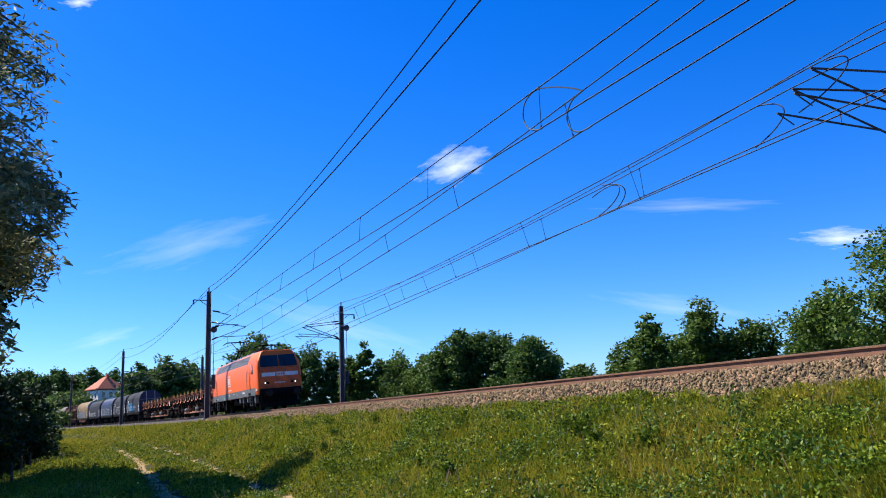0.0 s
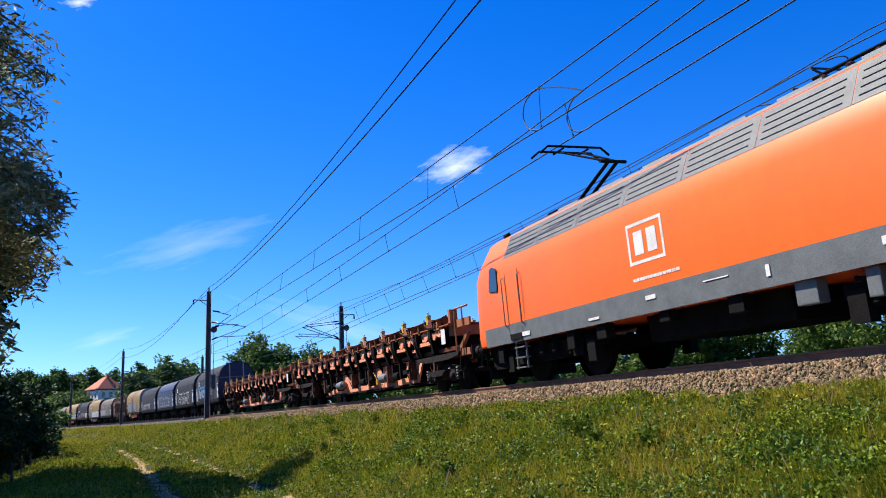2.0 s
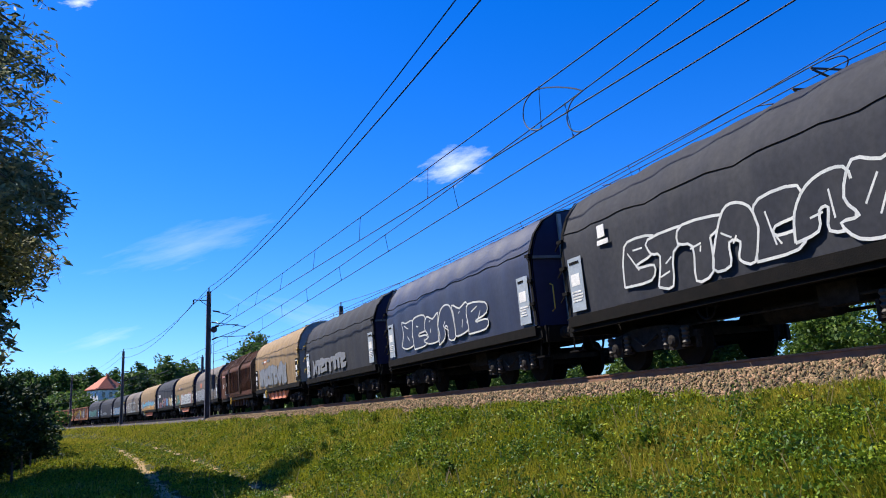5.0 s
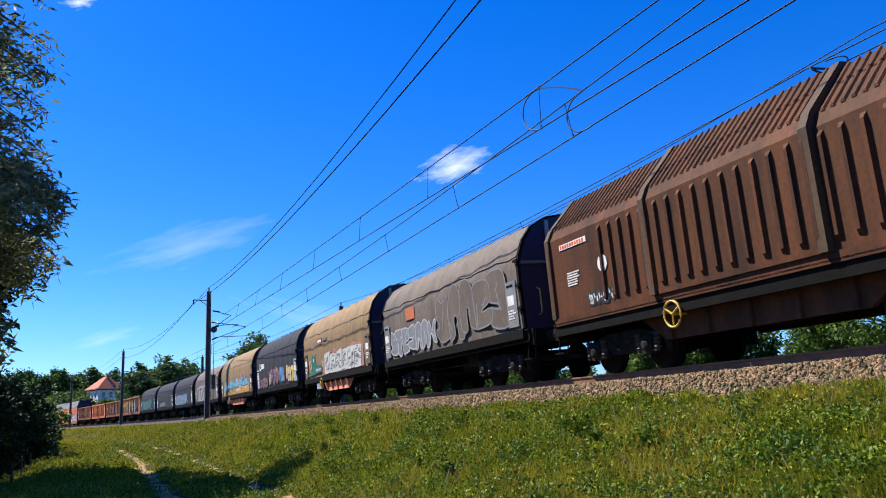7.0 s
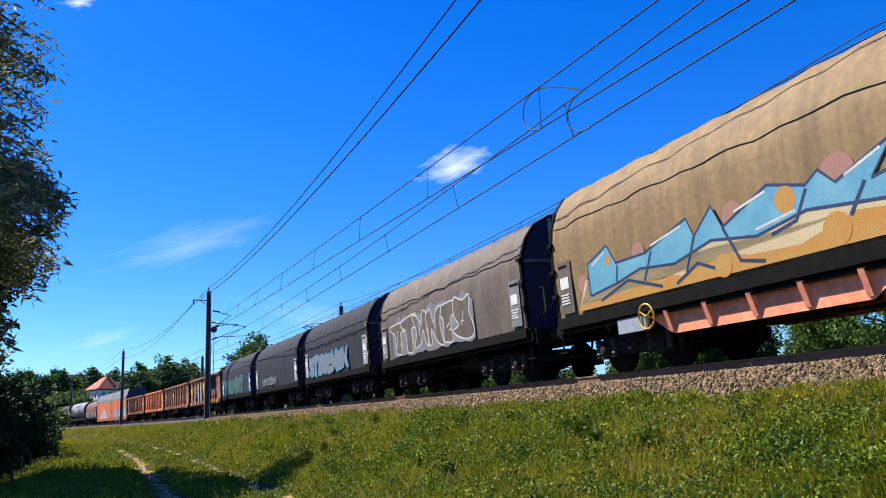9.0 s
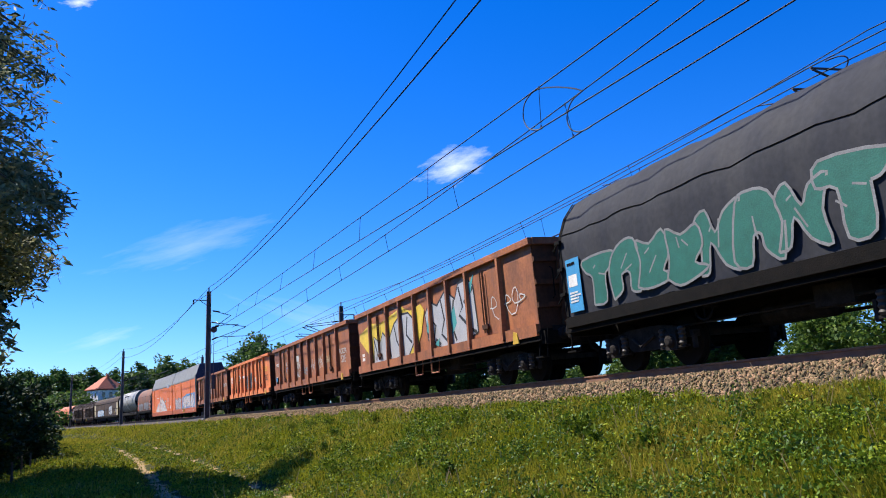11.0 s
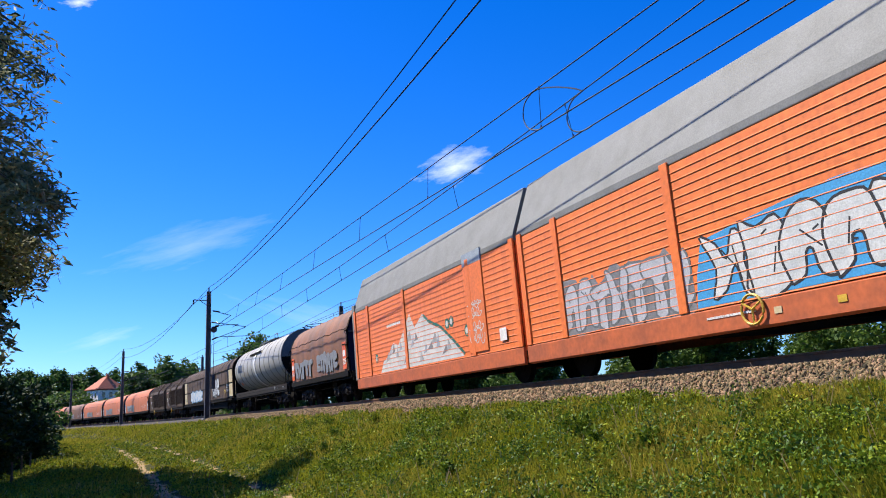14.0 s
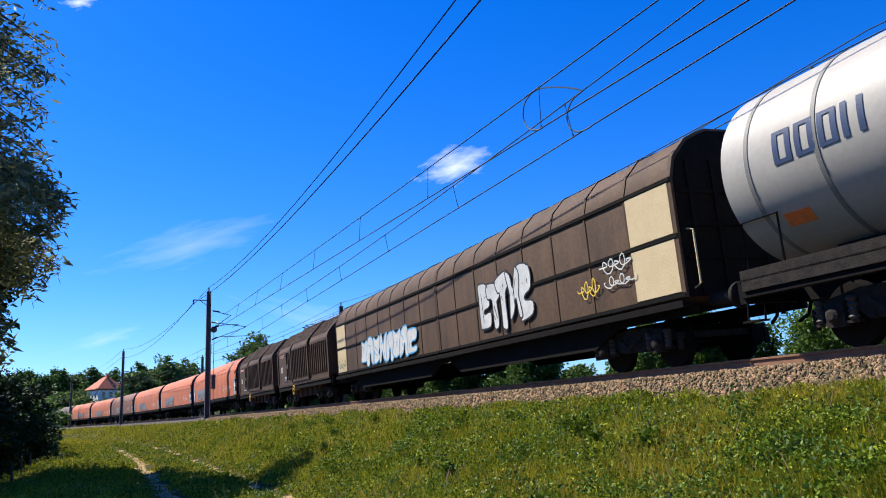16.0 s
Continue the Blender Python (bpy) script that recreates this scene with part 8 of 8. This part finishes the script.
def build_meadow():
    r = np.random.default_rng(8)
    # grass blades
    x, y, d = scatter(1150000, 5.0, 230.0, r)
    N = len(x)
    z = ground_z(x, y)
    lush = patch(x, y)
    h = (0.05 + 0.08 * r.random(N) + 0.07 * lush * r.random(N) + 0.12 * r.random(N) ** 12) * (1 + 0.012 * d)
    tuft = 0.5 + 0.5 * np.sin(5.1 * x + 2 * np.sin(3.3 * y)) * np.sin(4.7 * y + 2 * np.sin(2.9 * x))
    h *= np.where(sn_of(x, y)[1] > -4.6, 0.7, 1.0) * (0.45 + 0.9 * tuft)
    yr = y + RUT_BEND * (x + 10) ** 2
    h *= np.where((abs(yr - 1.8) < 1.5) & (x < -8), 0.5, 1.0)
    w = 0.0045 * (1 + d / 9)
    az, tilt = r.random(N) * 6.283, 0.25 + 0.5 * r.random(N)
    dx, dy = np.cos(az) * h * tilt, np.sin(az) * h * tilt
    ex, ey = -np.sin(az) * w, np.cos(az) * w
    ex, ey = ex * 0.4 + w * 0.35 * 0.36, ey * 0.4 + w * 0.93 * 0.6
    v = np.stack([np.stack([x - ex, y - ey, z - 0.02], -1), np.stack([x + ex, y + ey, z - 0.02], -1), np.stack([x + dx, y + dy, z + h], -1)], 1)
    tagged(soup("grass", v.reshape(-1, 3), np.arange(N * 3).reshape(N, 3), GRASS), "tall yellow-green summer grass on the bank", "grass", kind="stuff")
    # leafy weeds in patches
    x, y, d = scatter(820000, 5.0, 75.0, r)
    lush = patch(x, y) * (0.6 + 0.4 * np.sin(x * 2.2 + y * 1.4) * np.sin(y * 2.6 - x))
    k = r.random(len(x)) < np.clip((lush - 0.1) * 1.8, 0.22, 1)
    x, y, d, lush = x[k], y[k], d[k], lush[k]
    hh = (0.05 + 0.42 * np.clip(lush, 0, 1) ** 1.8) * r.random(len(x))
    hh *= np.where(sn_of(x, y)[1] > -4.6, 0.55, 1.0)
    yr = y + RUT_BEND * (x + 10) ** 2
    hh *= np.where((abs(yr - 1.8) < 1.6) & (x < -8), 0.3, 1.0)
    c = np.stack([x, y, ground_z(x, y) + 0.02 + hh], -1)
    tuft = 0.5 + 0.5 * np.sin(6.3 * x + 2 * np.sin(4.1 * y)) * np.sin(5.7 * y + 2 * np.sin(3.9 * x))
    c[:, 2] += 0.07 * tuft * np.where(sn_of(x, y)[1] > -4.6, 0.4, 1.0)
    size = 0.027 * (1 + d / 16)
    v, f = diamonds(c, size, size * 0.55, r, 0.0, 0.5)
    tagged(soup("weeds", v, f, WEED), "leafy green weeds among the grass", "weeds", kind="stuff")
    # dark clumps of broad-leaved herbs
    cx, cy, cd = scatter(520, 6.0, 60.0, r)
    n_leaf = 130
    rad = 0.10 + 0.16 * r.random(len(cx)) + 0.004 * cd
    off = r.normal(size=(len(cx), n_leaf, 3)) * rad[:, None, None] * np.array([0.6, 0.6, 0.45])
    c = np.stack([cx, cy, ground_z(cx, cy) + 0.06 + 0.5 * rad], -1)[:, None] + off
    c = c[(sn_of(cx, cy)[1] < -4.3)].reshape(-1, 3)
    v, f = diamonds(c, 0.042, 0.02, r, 0.0, 0.3)
    tagged(soup("herb_clumps", v, f, HERB), "dark green clumps of broad-leaved herbs", "weeds", kind="stuff")
    # yellow flowers
    x, y, d = scatter(1500, 6.0, 50.0, r)
    k = r.random(len(x)) < np.clip(1.2 - 1.4 * patch(x * 1.3 + 4, y), 0, 1) ** 2
    x, y, d = x[k], y[k], d[k]
    c = np.stack([x, y, ground_z(x, y) + 0.08 + 0.14 * r.random(len(x))], -1)
    v, f = diamonds(c, 0.02 * (1 + d / 30), 0.018 * (1 + d / 30), r, 0.0, 1.0)
    tagged(soup("wildflowers", v, f, PETAL), "small yellow wildflowers among the grass", "flowers", kind="stuff")
    # dry stalks
    x, y, d = scatter(2200, 6.0, 45.0, r)
    k = r.random(len(x)) < np.clip(1.1 - 1.3 * patch(x, y), 0.03, 1)
    x, y, d = x[k], y[k], d[k]
    N = len(x)
    z = ground_z(x, y)
    h = 0.1 + 0.26 * r.random(N)
    w = 0.0022 * (1 + d / 12)
    az, tl = r.random(N) * 6.283, 0.15 + 0.5 * r.random(N)
    dx, dy = np.cos(az) * h * tl, np.sin(az) * h * tl
    v = np.stack([np.stack([x - w * 0.36, y - w * 0.93, z], -1), np.stack([x + w * 0.36, y + w * 0.93, z], -1), np.stack([x + dx + w * 0.3, y + dy + w * 0.7, z + h], -1), np.stack([x + dx - w * 0.3, y + dy - w * 0.7, z + h], -1)], 1)
    tagged(soup("dry_stalks", v.reshape(-1, 3), np.arange(N * 4).reshape(N, 4), STRAW), "dry straw-coloured stalks among the grass", "grass", kind="stuff")
    # a few taller leafy plants on the bank
    spots = [(-13.6, 5.6, 0.4), (-19.5, 4.0, 0.45), (-15.2, 3.6, 0.4), (-7.4, 5.2, 0.32)]
    spots += [(-7 - 22 * r.random(), 3.6 + 2.4 * r.random(), 0.2 + 0.2 * r.random()) for _ in range(22)]
    for i, (x, y, hgt) in enumerate(spots):
        t = thing("tall_weed", "tall leafy weed standing out of the grass", "weed", "tall weeds on the bank")
        t.location = (x, y, float(ground_z(x, y)))
        g = Geo()
        P = []
        for q in range(9):
            a = q * 2.4
            tip = Vector((math.cos(a) * hgt * 0.35 * (0.4 + r.random()), math.sin(a) * hgt * 0.35 * (0.4 + r.random()), hgt * (0.6 + 0.4 * r.random())))
            g.tube([(0, 0, -0.05), tip * 0.5 + Vector((0, 0, 0.08)), tip], [0.008, 0.006, 0.003], 4)
            for j in range(30):
                P.append(tuple(tip * (0.25 + 0.75 * r.random()) + Vector(r.normal(size=3) * 0.035)))
        part("stem", g, WEED, t)
        v, f = diamonds(np.array(P), 0.07, 0.03, r, 0.0, 0.35)
        soup("foliage", v, f, WEED, t)


build_meadow()


# ---- house beyond the line ----
def build_house():
    t = thing("house", "white plastered house with a red hipped tile roof", "house")
    t.matrix_basis = pose(-232, -6.3, 0, 0, 0, 25) @ Matrix.Diagonal((0.8, 0.8, 1, 1))
    g = Geo()
    g.box(-4.5, 4.5, -4.2, 4.2, -1.5, 8.9)
    part("wall", g, PLASTER, t)
    g = Geo()
    g.loft([[(-5.1, -4.8, 9.1), (5.1, -4.8, 9.1), (5.1, 4.8, 9.1), (-5.1, 4.8, 9.1)], [(-5.1, -4.8, 9.3), (5.1, -4.8, 9.3), (5.1, 4.8, 9.3), (-5.1, 4.8, 9.3)], [(-1.2, -0.15, 12.6), (1.2, -0.15, 12.6), (1.2, 0.15, 12.6), (-1.2, 0.15, 12.6)]])
    roof = part("roof", g, TILE_RED, t, "red tiled hipped roof")
    g = Geo()
    g.box(1.3, 2.0, -0.4, 0.4, 10.8, 13.3)
    part("chimney", g, TILE_RED, roof, "red brick chimney")
    for side, (nx, ny) in enumerate(((1, 0), (0, -1))):
        for k in (-2.4, 0.0, 2.4):
            for z in (4.4, 7.0):
                g = Geo()
                if nx:
                    g.box(4.49, 4.53, k - 0.5, k + 0.5, z, z + 1.4)
                else:
                    g.box(k - 0.5, k + 0.5, -4.23, -4.19, z, z + 1.4)
                win = part("window", g, GLASS, t, "dark window")
                g = Geo()
                if nx:
                    g.box(4.48, 4.58, k - 0.6, k + 0.6, z - 0.1, z)
                else:
                    g.box(k - 0.6, k + 0.6, -4.28, -4.18, z - 0.1, z)
                part("sill", g, PLASTER, win)


build_house()


def build_fence():
    for i in range(5):
        x = -27 - i * 6.8 - 0.9 * (i % 2)
        y = -3.6 - 0.055 * (-x - 26)
        z = float(ground_z(x, y))
        t = tagged(new("fence_post"), "weathered grey wooden fence post", "fence post", "fence posts along the thicket")
        g = Geo()
        g.tube([(0, 0, -0.2), (0.02, 0.01, 0.6), (0.03, 0.0, 0.95)], [0.05, 0.045, 0.04], 7)
        part("post", g, BARK, t)
        t.location = (x, y, z)


build_fence()


# ---- clouds ----
def cloud_material(name, density, soft):
    m = bpy.data.materials.new(name)
    m.use_nodes = True
    nt = m.node_tree
    nt.nodes.remove(nt.nodes["Principled BSDF"])
    tc = nt.nodes.new("ShaderNodeTexCoord")
    nz = nt.nodes.new("ShaderNodeTexNoise")
    nz.inputs["Scale"].default_value, nz.inputs["Detail"].default_value, nz.inputs["Roughness"].default_value = 2.2, 7, 0.6
    mp = nt.nodes.new("ShaderNodeMapping")
    mp.inputs["Scale"].default_value = (1.0, 1.6, 1)
    nt.links.new(tc.outputs["Object"], mp.inputs[0])
    nt.links.new(mp.outputs[0], nz.inputs["Vector"])
    ln = nt.nodes.new("ShaderNodeVectorMath")
    ln.operation = "LENGTH"
    nt.links.new(tc.outputs["Object"], ln.inputs[0])
    fall = nt.nodes.new("ShaderNodeMapRange")
    fall.inputs["From Min"].default_value, fall.inputs["From Max"].default_value = 0.05, 1.0
    fall.inputs["To Min"].default_value, fall.inputs["To Max"].default_value = 0.42, -0.42
    nt.links.new(ln.outputs["Value"], fall.inputs["Value"])
    add = nt.nodes.new("ShaderNodeMath")
    add.operation = "ADD"
    nt.links.new(nz.outputs[0], add.inputs[0])
    nt.links.new(fall.outputs[0], add.inputs[1])
    al = nt.nodes.new("ShaderNodeMapRange")
    al.inputs["From Min"].default_value, al.inputs["From Max"].default_value = 0.52, 0.52 + soft
    al.inputs["To Max"].default_value = density
    nt.links.new(add.outputs[0], al.inputs["Value"])
    # emission stands in for sunlight on the cloud
    em = nt.nodes.new("ShaderNodeEmission")
    em.inputs["Color"].default_value, em.inputs["Strength"].default_value = (0.86, 0.92, 1.0, 1), 0.78
    tr = nt.nodes.new("ShaderNodeBsdfTransparent")
    mx = nt.nodes.new("ShaderNodeMixShader")
    nt.links.new(al.outputs[0], mx.inputs[0])
    nt.links.new(tr.outputs[0], mx.inputs[1])
    nt.links.new(em.outputs[0], mx.inputs[2])
    nt.links.new(mx.outputs[0], nt.nodes["Material Output"].inputs["Surface"])
    return m


def build_clouds():
    puff, wisp = cloud_material("self-lit white cloud", 0.72, 0.55), cloud_material("thin high cloud", 0.2, 0.6)
    for x, y, z, w, h, roll, m, lab in ((-2764, 1166, 950, 270, 150, -12, puff, "small white fair-weather cloud"), (-1975, 2258, 522, 250, 75, 8, puff, "small white fair-weather cloud"), (-2992, -223, 1560, 110, 60, -10, puff, "small white fair-weather cloud"),
                                   (-2860, 700, 330, 620, 120, 18, wisp, "thin veil of high cloud"), (-2300, 1900, 700, 560, 60, 6, wisp, "thin veil of high cloud"), (-2350, 1830, 330, 480, 90, 14, wisp, "thin veil of high cloud"), (-2950, 190, 640, 560, 150, -16, wisp, "thin veil of high cloud"), (-2980, -90, 300, 230, 60, -16, wisp, "thin veil of high cloud")):
        g = Geo()
        n = 6
        v = [(-1 + 2 * i / n, -1 + 2 * j / n, 0) for i in range(n + 1) for j in range(n + 1)]
        g.add(v, [(i * (n + 1) + j, (i + 1) * (n + 1) + j, (i + 1) * (n + 1) + j + 1, i * (n + 1) + j + 1) for i in range(n) for j in range(n)])
        ob = tagged(part("cloud", g, m), lab, "cloud", "clouds", "structure")
        ob.matrix_basis = look((x, y, z), EYE, roll) @ Matrix.Diagonal((w, h, 1, 1))
        ob.visible_shadow = False


build_clouds()


# ---- motion of the train ----
def motions():
    for ob, u in TRAIN:
        rows = []
        for k in range(17):
            x, y, a = line(HEAD + SPEED * k - u)
            rows.append((float(k), pose(x, y, 0.0, CANT, 0, math.degrees(a))))
        walk(ob, rows)


motions()
